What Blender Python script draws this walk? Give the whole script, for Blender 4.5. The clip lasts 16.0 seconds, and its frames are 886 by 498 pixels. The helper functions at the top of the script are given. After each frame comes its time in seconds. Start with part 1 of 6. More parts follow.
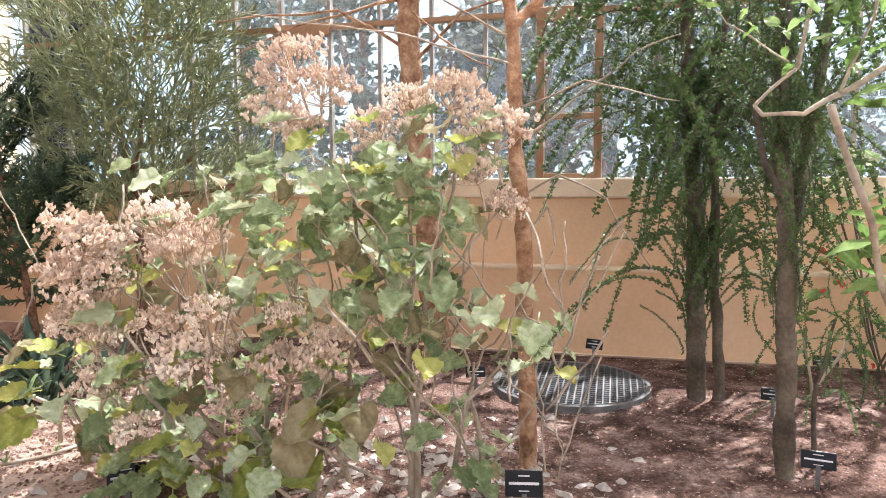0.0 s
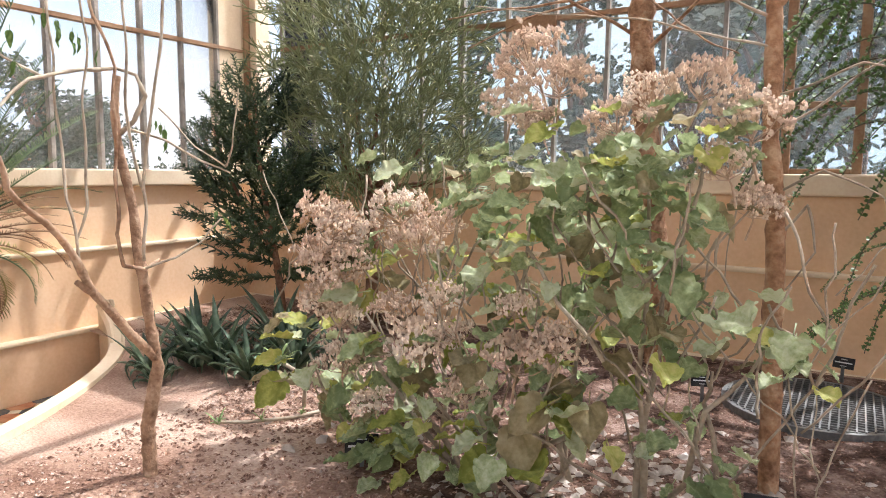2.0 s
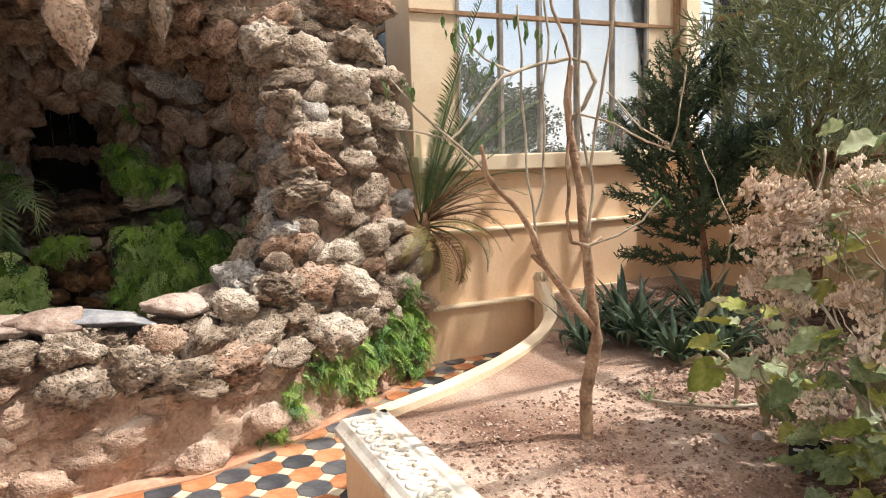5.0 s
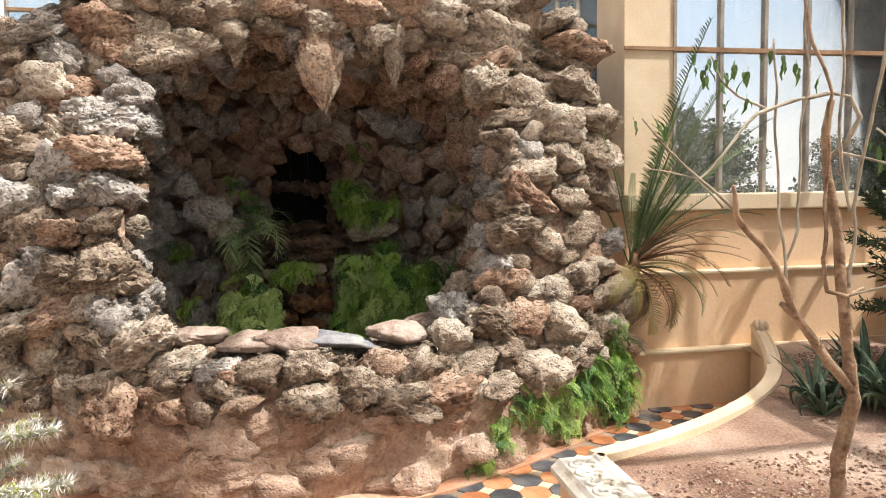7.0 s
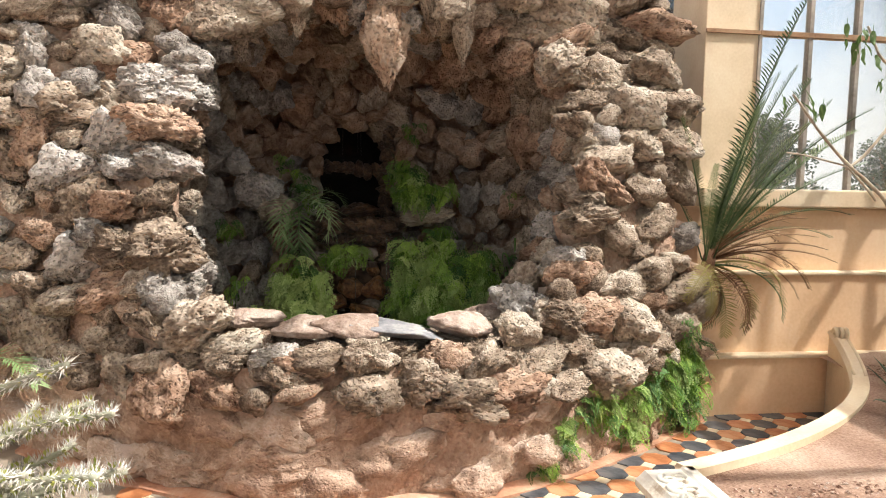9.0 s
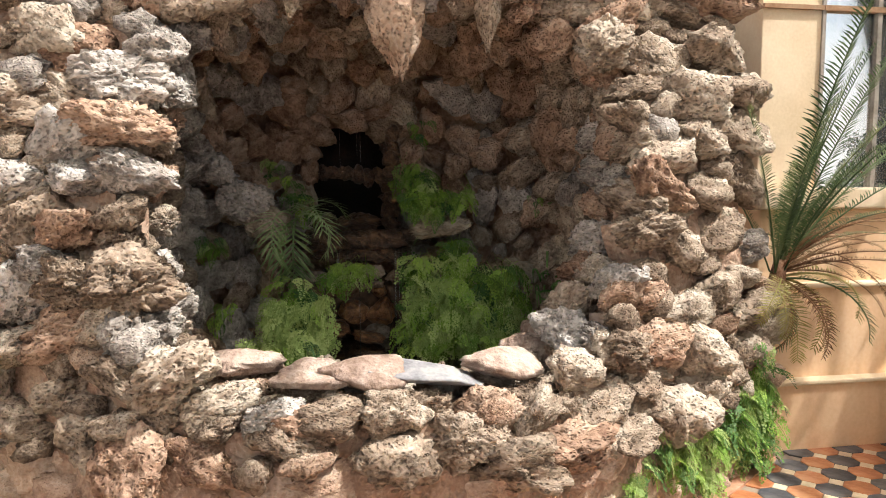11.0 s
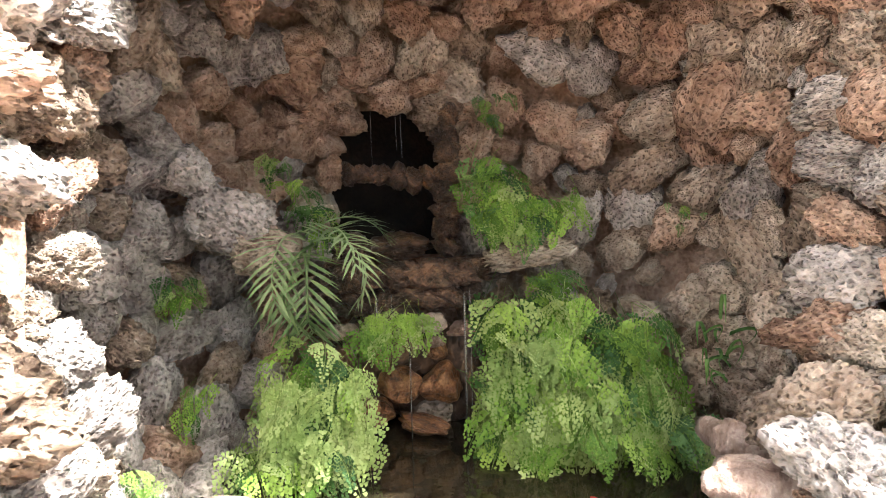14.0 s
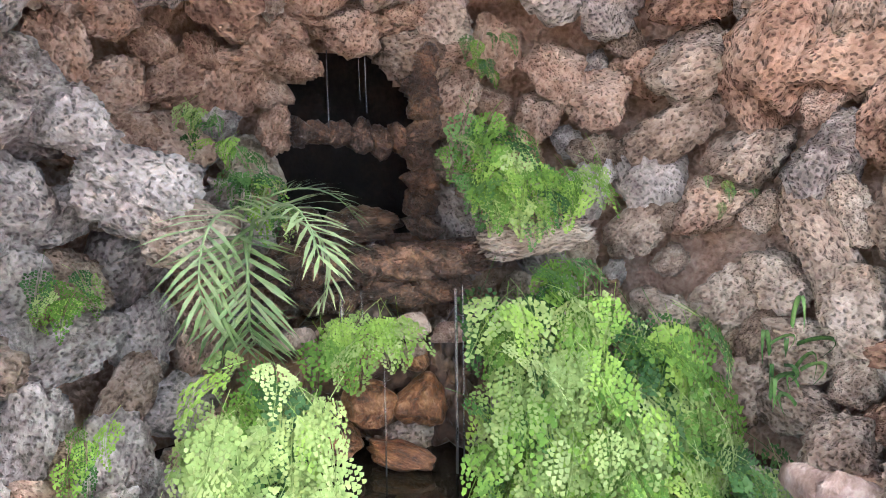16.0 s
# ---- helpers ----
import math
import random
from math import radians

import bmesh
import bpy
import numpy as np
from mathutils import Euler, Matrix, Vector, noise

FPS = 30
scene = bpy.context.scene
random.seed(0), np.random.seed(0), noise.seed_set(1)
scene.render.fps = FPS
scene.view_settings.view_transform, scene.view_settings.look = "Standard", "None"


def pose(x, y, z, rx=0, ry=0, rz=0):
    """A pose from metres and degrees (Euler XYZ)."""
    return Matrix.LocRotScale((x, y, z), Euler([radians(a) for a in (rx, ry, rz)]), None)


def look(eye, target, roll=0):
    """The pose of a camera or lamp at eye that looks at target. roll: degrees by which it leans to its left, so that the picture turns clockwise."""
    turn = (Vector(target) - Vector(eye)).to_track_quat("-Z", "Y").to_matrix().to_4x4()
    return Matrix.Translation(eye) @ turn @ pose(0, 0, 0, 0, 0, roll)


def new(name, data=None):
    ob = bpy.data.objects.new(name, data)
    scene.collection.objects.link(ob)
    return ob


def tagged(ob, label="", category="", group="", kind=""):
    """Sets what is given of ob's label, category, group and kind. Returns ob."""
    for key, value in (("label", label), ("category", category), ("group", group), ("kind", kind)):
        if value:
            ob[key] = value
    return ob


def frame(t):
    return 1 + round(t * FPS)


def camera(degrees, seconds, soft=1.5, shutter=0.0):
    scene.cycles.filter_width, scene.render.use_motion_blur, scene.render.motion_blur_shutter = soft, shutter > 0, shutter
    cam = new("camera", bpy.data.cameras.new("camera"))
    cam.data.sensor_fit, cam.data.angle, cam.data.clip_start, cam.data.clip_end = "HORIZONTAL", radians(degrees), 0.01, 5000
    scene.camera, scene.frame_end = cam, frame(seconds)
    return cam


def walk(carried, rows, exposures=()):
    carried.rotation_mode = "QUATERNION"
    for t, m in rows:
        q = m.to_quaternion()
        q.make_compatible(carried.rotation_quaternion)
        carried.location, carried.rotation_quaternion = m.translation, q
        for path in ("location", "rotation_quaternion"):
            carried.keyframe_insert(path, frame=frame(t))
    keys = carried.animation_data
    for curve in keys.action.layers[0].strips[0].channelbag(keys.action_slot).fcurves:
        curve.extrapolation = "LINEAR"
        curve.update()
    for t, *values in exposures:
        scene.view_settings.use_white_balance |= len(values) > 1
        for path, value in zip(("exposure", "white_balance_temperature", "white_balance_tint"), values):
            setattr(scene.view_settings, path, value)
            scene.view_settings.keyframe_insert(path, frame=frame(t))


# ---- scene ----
cam = camera(66.2, 16.0, 1.0)
METRES, EYE, TILT, LEAN, TURN = 3.8, 1.465, -1.43, -1.41, 14.3
ROWS = [
    (0.0, 0.0, 0.0, 0.0, -0.13, -4.42, 1.7),
    (0.5, -0.0107, 0.0005, -0.0004, 2.07, -4.09, 1.86),
    (1.0, -0.0205, -0.0023, -0.0009, 6.4, -3.63, 1.96),
    (1.5, -0.0251, -0.0022, -0.0006, 10.24, -3.43, 1.93),
    (2.0, -0.0275, 0.0043, -0.0, 16.86, -4.63, 0.48),
    (2.5, -0.031, 0.0095, 0.001, 24.97, -5.52, -0.12),
    (3.0, -0.0305, 0.0114, -0.0003, 31.53, -5.96, -0.23),
    (3.5, -0.0303, 0.0137, -0.0011, 36.13, -6.3, -0.0),
    (4.0, -0.0364, 0.01, -0.0003, 40.05, -6.25, 0.89),
    (4.5, -0.0457, 0.0002, 0.0013, 45.85, -6.1, 1.56),
    (5.0, -0.05, -0.0103, 0.001, 50.43, -5.75, 1.61),
    (7.5, -0.0761, -0.0683, 0.0034, 67.01, -2.01, -0.32),
    (8.0, -0.0785, -0.0816, 0.0001, 67.38, -2.29, -1.26),
    (8.5, -0.1011, -0.0837, -0.002, 67.77, -4.25, -2.88),
    (9.0, -0.1467, -0.0814, -0.003, 67.97, -3.41, -1.82),
    (11.5, -0.3838, -0.0686, 0.0107, 65.7, -3.82, -0.18),
    (12.0, -0.4476, -0.0611, 0.0087, 65.26, -5.26, 0.09),
    (12.5, -0.5129, -0.0369, 0.0146, 68.38, -3.5, 0.31),
    (13.0, -0.5796, -0.0226, 0.0166, 69.57, -3.86, -1.12),
    (13.5, -0.653, -0.0242, 0.0194, 65.39, -3.41, 0.45),
    (14.0, -0.7258, -0.0014, 0.0211, 66.57, -2.62, 0.45),
    (14.5, -0.7852, 0.0047, 0.0243, 66.05, -2.78, -0.29),
    (15.0, -0.8411, -0.0048, 0.0246, 60.41, -4.25, 0.65),
    (15.5, -0.8786, 0.0121, 0.0273, 60.53, -4.24, -0.04),
    (16.0, -0.9002, 0.0243, 0.0262, 60.61, -5.39, -0.35),
]
EXPOSURE = [(0.0, 2.15, 5650, 14), (1.5, 1.82, 5700, 13), (2.5, 1.36, 6000, 12), (3.5, 1.1, 6150, 11), (5.0, 1.2, 6150, 9), (7.5, 1.24, 6150, 8), (9.0, 1.3, 6200, 8), (11.5, 1.57, 6250, 9),
            (12.5, 1.9, 6250, 10), (13.0, 2.15, 6200, 10), (13.5, 2.55, 6100, 10), (14.0, 3.25, 5950, 10), (14.5, 3.7, 5700, 10), (15.0, 3.9, 5350, 11), (16.0, 4.08, 5200, 13)]
walk(cam, [(t, pose(0, 0, EYE, TILT, LEAN, TURN) @ pose(METRES * x, METRES * y, METRES * z, 90 + pitch, roll, yaw)) for t, x, y, z, yaw, pitch, roll in ROWS], EXPOSURE)

# ---- light ----
SUN_WAY = Vector((-0.46, -1.0, -1.6)).normalized()
world = bpy.data.worlds.new("sky")
scene.world = world
world.use_nodes = True
wn = world.node_tree
sky = wn.nodes.new("ShaderNodeTexSky")
sky.sky_type = "NISHITA"
sky.sun_disc = False
sky.sun_elevation = math.asin(-SUN_WAY.z)
sky.sun_rotation = math.atan2(-SUN_WAY.x, -SUN_WAY.y)
sky.air_density, sky.dust_density, sky.ozone_density = 0.9, 9.0, 0.8
wn.links.new(sky.outputs[0], wn.nodes["Background"].inputs[0])
wn.nodes["Background"].inputs[1].default_value = 0.15
sun_data = bpy.data.lights.new("sun", "SUN")
sun_data.energy, sun_data.angle, sun_data.color = 2.3, radians(0.6), (1.0, 0.95, 0.87)
sun = new("sun", sun_data)
sun.matrix_world = look((0, 0, 12), Vector((0, 0, 12)) + SUN_WAY)
# bright thin cloud low round the whole horizon
cloud = bpy.data.materials.new("bright_haze_cloud")
cloud.use_nodes = True
ct = cloud.node_tree
ct.nodes.remove(ct.nodes["Principled BSDF"])
glow, puff, shade, where = ct.nodes.new("ShaderNodeEmission"), ct.nodes.new("ShaderNodeTexNoise"), ct.nodes.new("ShaderNodeValToRGB"), ct.nodes.new("ShaderNodeTexCoord")
puff.inputs["Scale"].default_value, puff.inputs["Detail"].default_value = 0.016, 7
shade.color_ramp.elements[0].position, shade.color_ramp.elements[0].color = 0.36, (0.62, 0.76, 0.93, 1)
shade.color_ramp.elements[1].position, shade.color_ramp.elements[1].color = 0.60, (1.0, 0.99, 0.96, 1)
glow.inputs["Strength"].default_value = 0.54
ct.links.new(where.outputs["Object"], puff.inputs["Vector"]), ct.links.new(puff.outputs[0], shade.inputs[0]), ct.links.new(shade.outputs[0], glow.inputs[0])
ct.links.new(glow.outputs[0], ct.nodes["Material Output"].inputs[0])
bank = bpy.data.meshes.new("backdrop")
bank.from_pydata([(160 * math.cos(k * math.tau / 64), 160 * math.sin(k * math.tau / 64), z) for z in (-1, 75) for k in range(64)], [],
                 [(k, (k + 1) % 64, 64 + (k + 1) % 64, 64 + k) for k in range(64)])
bank.materials.append(cloud)
tagged(new("backdrop", bank), "bright hazy cloud low over the horizon", "sky", kind="structure")


# ---- materials ----
def nodes_of(name):
    m = bpy.data.materials.new(name)
    m.use_nodes = True
    t = m.node_tree
    return m, t, t.nodes["Principled BSDF"]


def surface(name, stops, scale=6.0, rough=0.8, bump=0.3, fine=60.0, spec=0.3, coords="Object", per_object=0.0, metal=0.0,
            translucent=0.0, pits=0.0, pit_scale=30.0, distance=0.02, pit_shade=0.0):
    """Two scales of colour variation with relief. stops: colours from low to high; translucent: how much light passes
    through a leaf; the last value: how much shade is painted into the pits.
    """
    m, t, p = nodes_of(name)
    n, link = t.nodes.new, t.links.new
    co = n("ShaderNodeTexCoord")
    src = co.outputs[coords]
    a, b = n("ShaderNodeTexNoise"), n("ShaderNodeTexNoise")
    a.inputs["Scale"].default_value, a.inputs["Detail"].default_value = scale, 5
    b.inputs["Scale"].default_value, b.inputs["Detail"].default_value = fine, 4
    link(src, a.inputs["Vector"]), link(src, b.inputs["Vector"])
    mix = n("ShaderNodeMath")
    mix.operation = "MULTIPLY_ADD"
    mix.inputs[1].default_value = 0.45
    link(b.outputs[0], mix.inputs[0]), link(a.outputs[0], mix.inputs[2])
    low = n("ShaderNodeMath")
    low.operation = "SUBTRACT"
    low.inputs[1].default_value = 0.225
    link(mix.outputs[0], low.inputs[0])
    value = low.outputs[0]
    if per_object:
        info, spread, add = n("ShaderNodeObjectInfo"), n("ShaderNodeMath"), n("ShaderNodeMath")
        spread.operation, spread.inputs[1].default_value, spread.inputs[2].default_value = "MULTIPLY_ADD", per_object, -per_object / 2
        add.operation = "ADD"
        link(info.outputs["Random"], spread.inputs[0]), link(spread.outputs[0], add.inputs[0]), link(value, add.inputs[1])
        value = add.outputs[0]
    ramp = n("ShaderNodeValToRGB")
    e = ramp.color_ramp.elements
    while len(e) < len(stops):
        e.new(0.5)
    for i, c in enumerate(stops):
        e[i].position, e[i].color = 0.28 + 0.44 * i / max(1, len(stops) - 1), (*c, 1)
    link(value, ramp.inputs[0]), link(ramp.outputs[0], p.inputs["Base Color"])
    p.inputs["Roughness"].default_value, p.inputs["Specular IOR Level"].default_value, p.inputs["Metallic"].default_value = rough, spec, metal
    if bump:
        bm_node = n("ShaderNodeBump")
        bm_node.inputs["Strength"].default_value, bm_node.inputs["Distance"].default_value = bump, distance
        height = mix.outputs[0]
        if pits:
            v, cut, total = n("ShaderNodeTexVoronoi"), n("ShaderNodeMath"), n("ShaderNodeMath")
            v.inputs["Scale"].default_value = pit_scale
            warp, shove = n("ShaderNodeTexNoise"), n("ShaderNodeVectorMath")
            warp.inputs["Scale"].default_value = pit_scale * 0.6
            shove.operation = "MULTIPLY_ADD"
            shove.inputs[1].default_value = (1.1 / pit_scale, 1.1 / pit_scale, 1.1 / pit_scale)
            link(src, warp.inputs["Vector"]), link(warp.outputs["Color"], shove.inputs[0]), link(src, shove.inputs[2])
            link(shove.outputs[0], v.inputs["Vector"])
            cut.operation, cut.inputs[1].default_value = "MINIMUM", 0.45
            total.operation, total.inputs[1].default_value = "MULTIPLY_ADD", pits
            link(v.outputs["Distance"], cut.inputs[0]), link(cut.outputs[0], total.inputs[0]), link(height, total.inputs[2])
            height = total.outputs[0]
            # paints shade into the base colour where the bump pits lie
            if pit_shade:
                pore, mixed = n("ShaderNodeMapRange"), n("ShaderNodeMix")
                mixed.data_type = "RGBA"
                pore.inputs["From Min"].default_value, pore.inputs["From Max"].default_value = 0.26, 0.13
                pore.inputs["To Max"].default_value = pit_shade
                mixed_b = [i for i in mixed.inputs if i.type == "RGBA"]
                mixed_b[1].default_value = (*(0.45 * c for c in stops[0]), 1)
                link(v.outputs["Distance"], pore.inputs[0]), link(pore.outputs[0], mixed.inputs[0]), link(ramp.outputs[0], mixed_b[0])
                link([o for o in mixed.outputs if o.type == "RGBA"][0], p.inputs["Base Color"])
        link(height, bm_node.inputs["Height"]), link(bm_node.outputs[0], p.inputs["Normal"])
    if translucent:
        tr, ms = n("ShaderNodeBsdfTranslucent"), n("ShaderNodeMixShader")
        ms.inputs[0].default_value = translucent
        link(ramp.outputs[0], tr.inputs[0]), link(p.outputs[0], ms.inputs[1]), link(tr.outputs[0], ms.inputs[2])
        link(ms.outputs[0], t.nodes["Material Output"].inputs[0])
    return m


def glass_pane(name, haze, tint):
    m, t, p = nodes_of(name)
    n, link = t.nodes.new, t.links.new
    clear, gloss, dirt, a, b, noise_node, fres = (n("ShaderNodeBsdfTransparent"), n("ShaderNodeBsdfGlossy"), n("ShaderNodeBsdfDiffuse"),
                                                  n("ShaderNodeMixShader"), n("ShaderNodeMixShader"), n("ShaderNodeTexNoise"), n("ShaderNodeFresnel"))
    clear.inputs[0].default_value = (*tint, 1)
    gloss.inputs["Roughness"].default_value = 0.03
    dirt.inputs[0].default_value = (0.75, 0.74, 0.7, 1)
    noise_node.inputs["Scale"].default_value, noise_node.inputs["Detail"].default_value = 3.0, 6
    co, scaled = n("ShaderNodeTexCoord"), n("ShaderNodeMath")
    scaled.operation, scaled.inputs[1].default_value = "MULTIPLY", haze * 2
    link(co.outputs["Object"], noise_node.inputs["Vector"]), link(noise_node.outputs[0], scaled.inputs[0])
    link(scaled.outputs[0], a.inputs[0]), link(clear.outputs[0], a.inputs[1]), link(dirt.outputs[0], a.inputs[2])
    link(fres.outputs[0], b.inputs[0]), link(a.outputs[0], b.inputs[1]), link(gloss.outputs[0], b.inputs[2])
    link(b.outputs[0], t.nodes["Material Output"].inputs[0])
    return m


PLASTER = surface("painted_plaster", [(0.70, 0.47, 0.28), (0.77, 0.54, 0.34), (0.82, 0.61, 0.41)], 1.3, 0.85, 0.25, 45, distance=0.01)
CREAM = surface("cream_paint", [(0.66, 0.52, 0.34), (0.74, 0.60, 0.42), (0.80, 0.68, 0.50)], 3, 0.6, 0.2, 60, distance=0.006)
WHITE_PAINT = surface("white_paint", [(0.42, 0.34, 0.25), (0.70, 0.65, 0.56), (0.80, 0.77, 0.70)], 9, 0.6, 0.3, 70, distance=0.006)
BAR_PAINT = surface("glazing_bar_paint", [(0.20, 0.175, 0.145), (0.31, 0.275, 0.235), (0.42, 0.38, 0.33)], 8, 0.6, 0.2, 60, distance=0.004)
OLD_WOOD = surface("brown_window_wood", [(0.22, 0.12, 0.06), (0.34, 0.20, 0.11), (0.42, 0.28, 0.17)], 6, 0.7, 0.3, 70, distance=0.005)
GLASS = glass_pane("window_glass", 0.11, (0.80, 0.86, 0.88))
CLEAR_GLASS = glass_pane("clear_window_glass", 0.07, (0.97, 0.96, 0.94))
ROOF_GLASS = glass_pane("roof_glass", 0.12, (0.95, 0.96, 0.95))
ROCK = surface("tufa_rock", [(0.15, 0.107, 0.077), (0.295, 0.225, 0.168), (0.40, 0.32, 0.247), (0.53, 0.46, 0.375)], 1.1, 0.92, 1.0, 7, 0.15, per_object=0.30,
               pits=1.5, pit_scale=8.5, distance=0.026, pit_shade=0.10)
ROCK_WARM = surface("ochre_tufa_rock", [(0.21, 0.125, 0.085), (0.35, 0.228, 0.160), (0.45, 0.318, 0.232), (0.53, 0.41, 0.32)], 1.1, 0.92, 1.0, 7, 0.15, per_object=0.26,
                    pits=1.5, pit_scale=8.5, distance=0.026, pit_shade=0.10)
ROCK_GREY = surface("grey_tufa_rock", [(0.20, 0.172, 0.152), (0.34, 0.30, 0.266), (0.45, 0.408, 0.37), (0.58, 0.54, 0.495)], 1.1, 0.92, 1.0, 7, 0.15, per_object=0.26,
                    pits=1.5, pit_scale=8.5, distance=0.026, pit_shade=0.10)
ROCK_WET = surface("wet_brown_rock", [(0.03, 0.02, 0.014), (0.10, 0.062, 0.04), (0.24, 0.14, 0.08)], 1.6, 0.28, 0.8, 7, 0.5, per_object=0.2, pits=1.2, pit_scale=6, distance=0.02)
# near-black colour carries the depth shade of the spring niche
NICHE_SHADE = surface("niche_shade_stone", [(0.006, 0.005, 0.004), (0.014, 0.010, 0.007), (0.03, 0.02, 0.013)], 5.0, 0.55, 0.8, 40, 0.2, distance=0.02)
ROCK_RUST = surface("rust_stained_rock", [(0.05, 0.025, 0.012), (0.19, 0.085, 0.035), (0.34, 0.18, 0.08)], 2.2, 0.4, 0.9, 9, 0.5, per_object=0.2, distance=0.02)
SLAB = surface("smooth_sandstone", [(0.22, 0.15, 0.115), (0.34, 0.25, 0.20), (0.48, 0.39, 0.33)], 1.6, 0.85, 1.0, 9, 0.2, per_object=0.35, distance=0.022)
SLATE = surface("blue_grey_slate", [(0.15, 0.15, 0.16), (0.26, 0.255, 0.265), (0.40, 0.38, 0.36)], 1.5, 0.7, 0.6, 8, 0.3, distance=0.015)
MORTAR = surface("pink_mortar", [(0.27, 0.17, 0.12), (0.42, 0.29, 0.215), (0.56, 0.44, 0.35)], 5.0, 0.95, 1.0, 55, 0.1, pits=0.9, pit_scale=26, distance=0.03)
BASE_STONE = surface("mortared_base_stone", [(0.31, 0.205, 0.15), (0.47, 0.335, 0.25), (0.62, 0.50, 0.41)], 1.6, 0.95, 1.0, 11, 0.1, per_object=0.3, pits=0.8, pit_scale=8, distance=0.02)
SOIL = surface("sandy_soil", [(0.17, 0.095, 0.065), (0.34, 0.225, 0.165), (0.52, 0.40, 0.315)], 2.0, 0.95, 0.9, 85, 0.1, pits=0.9, pit_scale=75, distance=0.012)
CHIP = surface("bark_and_stone_chips", [(0.09, 0.045, 0.03), (0.26, 0.155, 0.11), (0.56, 0.43, 0.345)], 45, 0.9, 0.3, 90, 0.15)
TILE_ORANGE = surface("terracotta_tile", [(0.33, 0.12, 0.045), (0.45, 0.18, 0.075), (0.54, 0.27, 0.14)], 8, 0.5, 0.15, 60, 0.4, per_object=0.3, distance=0.003)
TILE_DARK = surface("slate_blue_tile", [(0.035, 0.036, 0.042), (0.07, 0.072, 0.08), (0.13, 0.125, 0.125)], 8, 0.45, 0.15, 60, 0.4, per_object=0.25, distance=0.003)
TILE_CREAM = surface("cream_tile", [(0.52, 0.42, 0.28), (0.64, 0.53, 0.37), (0.70, 0.61, 0.46)], 8, 0.5, 0.15, 60, 0.4, distance=0.003)
GROUT = surface("grey_grout", [(0.22, 0.17, 0.13), (0.32, 0.26, 0.2)], 8, 0.9, 0.2, 60)
WATER, wt, wp = nodes_of("pond_water")
wp.inputs["Base Color"].default_value = (0.022, 0.017, 0.01, 1)
wp.inputs["Roughness"].default_value = 0.04
ripple, ripple_bump = wt.nodes.new("ShaderNodeTexNoise"), wt.nodes.new("ShaderNodeBump")
ripple.inputs["Scale"].default_value = 22
ripple_bump.inputs["Strength"].default_value, ripple_bump.inputs["Distance"].default_value = 0.25, 0.01
wt.links.new(ripple.outputs[0], ripple_bump.inputs["Height"]), wt.links.new(ripple_bump.outputs[0], wp.inputs["Normal"])
STREAM, st, sp = nodes_of("falling_water")
sp.inputs["Base Color"].default_value = (0.9, 0.93, 0.95, 1)
sp.inputs["Transmission Weight"].default_value, sp.inputs["Roughness"].default_value, sp.inputs["IOR"].default_value = 0.9, 0.1, 1.33


# ---- building helpers ----
class Geo:
    """Collects vertices and faces of one mesh."""

    def __init__(self):
        self.v, self.f = [], []

    def add(self, verts, faces):
        o = len(self.v)
        self.v.extend(tuple(p) for p in verts)
        self.f.extend(tuple(i + o for i in q) for q in faces)

    def box(self, lo, hi):
        (a, b, c), (d, e, f) = lo, hi
        self.add([(a, b, c), (d, b, c), (d, e, c), (a, e, c), (a, b, f), (d, b, f), (d, e, f), (a, e, f)],
                 [(3, 2, 1, 0), (4, 5, 6, 7), (0, 1, 5, 4), (1, 2, 6, 5), (2, 3, 7, 6), (3, 0, 4, 7)])

    def tube(self, points, radii, n=6, cap=True):
        pts = [Vector(p) for p in points]
        rings, ref = [], Vector((0.31, 0.52, 0.79))
        for i, p in enumerate(pts):
            d = (pts[min(i + 1, len(pts) - 1)] - pts[max(i - 1, 0)]).normalized()
            s = d.cross(ref)
            s = s.normalized() if s.length > 1e-4 else d.orthogonal().normalized()
            u = s.cross(d)
            r = radii[i] if hasattr(radii, "__len__") else radii
            rings.append([p + (s * math.cos(k * math.tau / n) + u * math.sin(k * math.tau / n)) * r for k in range(n)])
        faces = []
        for i in range(len(pts) - 1):
            for k in range(n):
                a, b = i * n + k, i * n + (k + 1) % n
                faces.append((a, b, b + n, a + n))
        if cap and n > 2:
            faces.append(tuple(reversed(range(n))))
            faces.append(tuple((len(pts) - 1) * n + k for k in range(n)))
        self.add([q for ring in rings for q in ring], faces)

    def mesh(self, name, material, smooth=False):
        me = bpy.data.meshes.new(name)
        me.from_pydata(self.v, [], self.f)
        me.materials.append(material)
        if smooth:
            me.polygons.foreach_set("use_smooth", [True] * len(me.polygons))
        me.update()
        return me

    def make(self, name, material, parent=None, label="", smooth=False):
        return attach(name, self.mesh(name, material, smooth), parent, label)


def attach(name, me, parent=None, label="", m=None):
    ob = new(name, me)
    if parent:
        ob.parent = parent
    if m is not None:
        ob.matrix_basis = m
    if label:
        ob["label"] = label
    return ob


def thing(name, label, category, at=(0, 0, 0), group="", kind=""):
    ob = new(name)
    ob.location = at
    ob.empty_display_size = 0.1
    return tagged(ob, label, category, group, kind)


def bevelled(ob, width=0.008, segments=2):
    b = ob.modifiers.new("bevel", "BEVEL")
    b.width, b.segments, b.limit_method = width, segments, "ANGLE"
    return ob


def slab_box(name, lo, hi, material, label, category="wall", bevel=0.0):
    g = Geo()
    g.box(lo, hi)
    ob = tagged(g.make(name, material), label, category, kind="structure")
    return bevelled(ob, bevel) if bevel else ob


rng = random.Random(7)


def jig(a):
    return rng.uniform(-a, a)


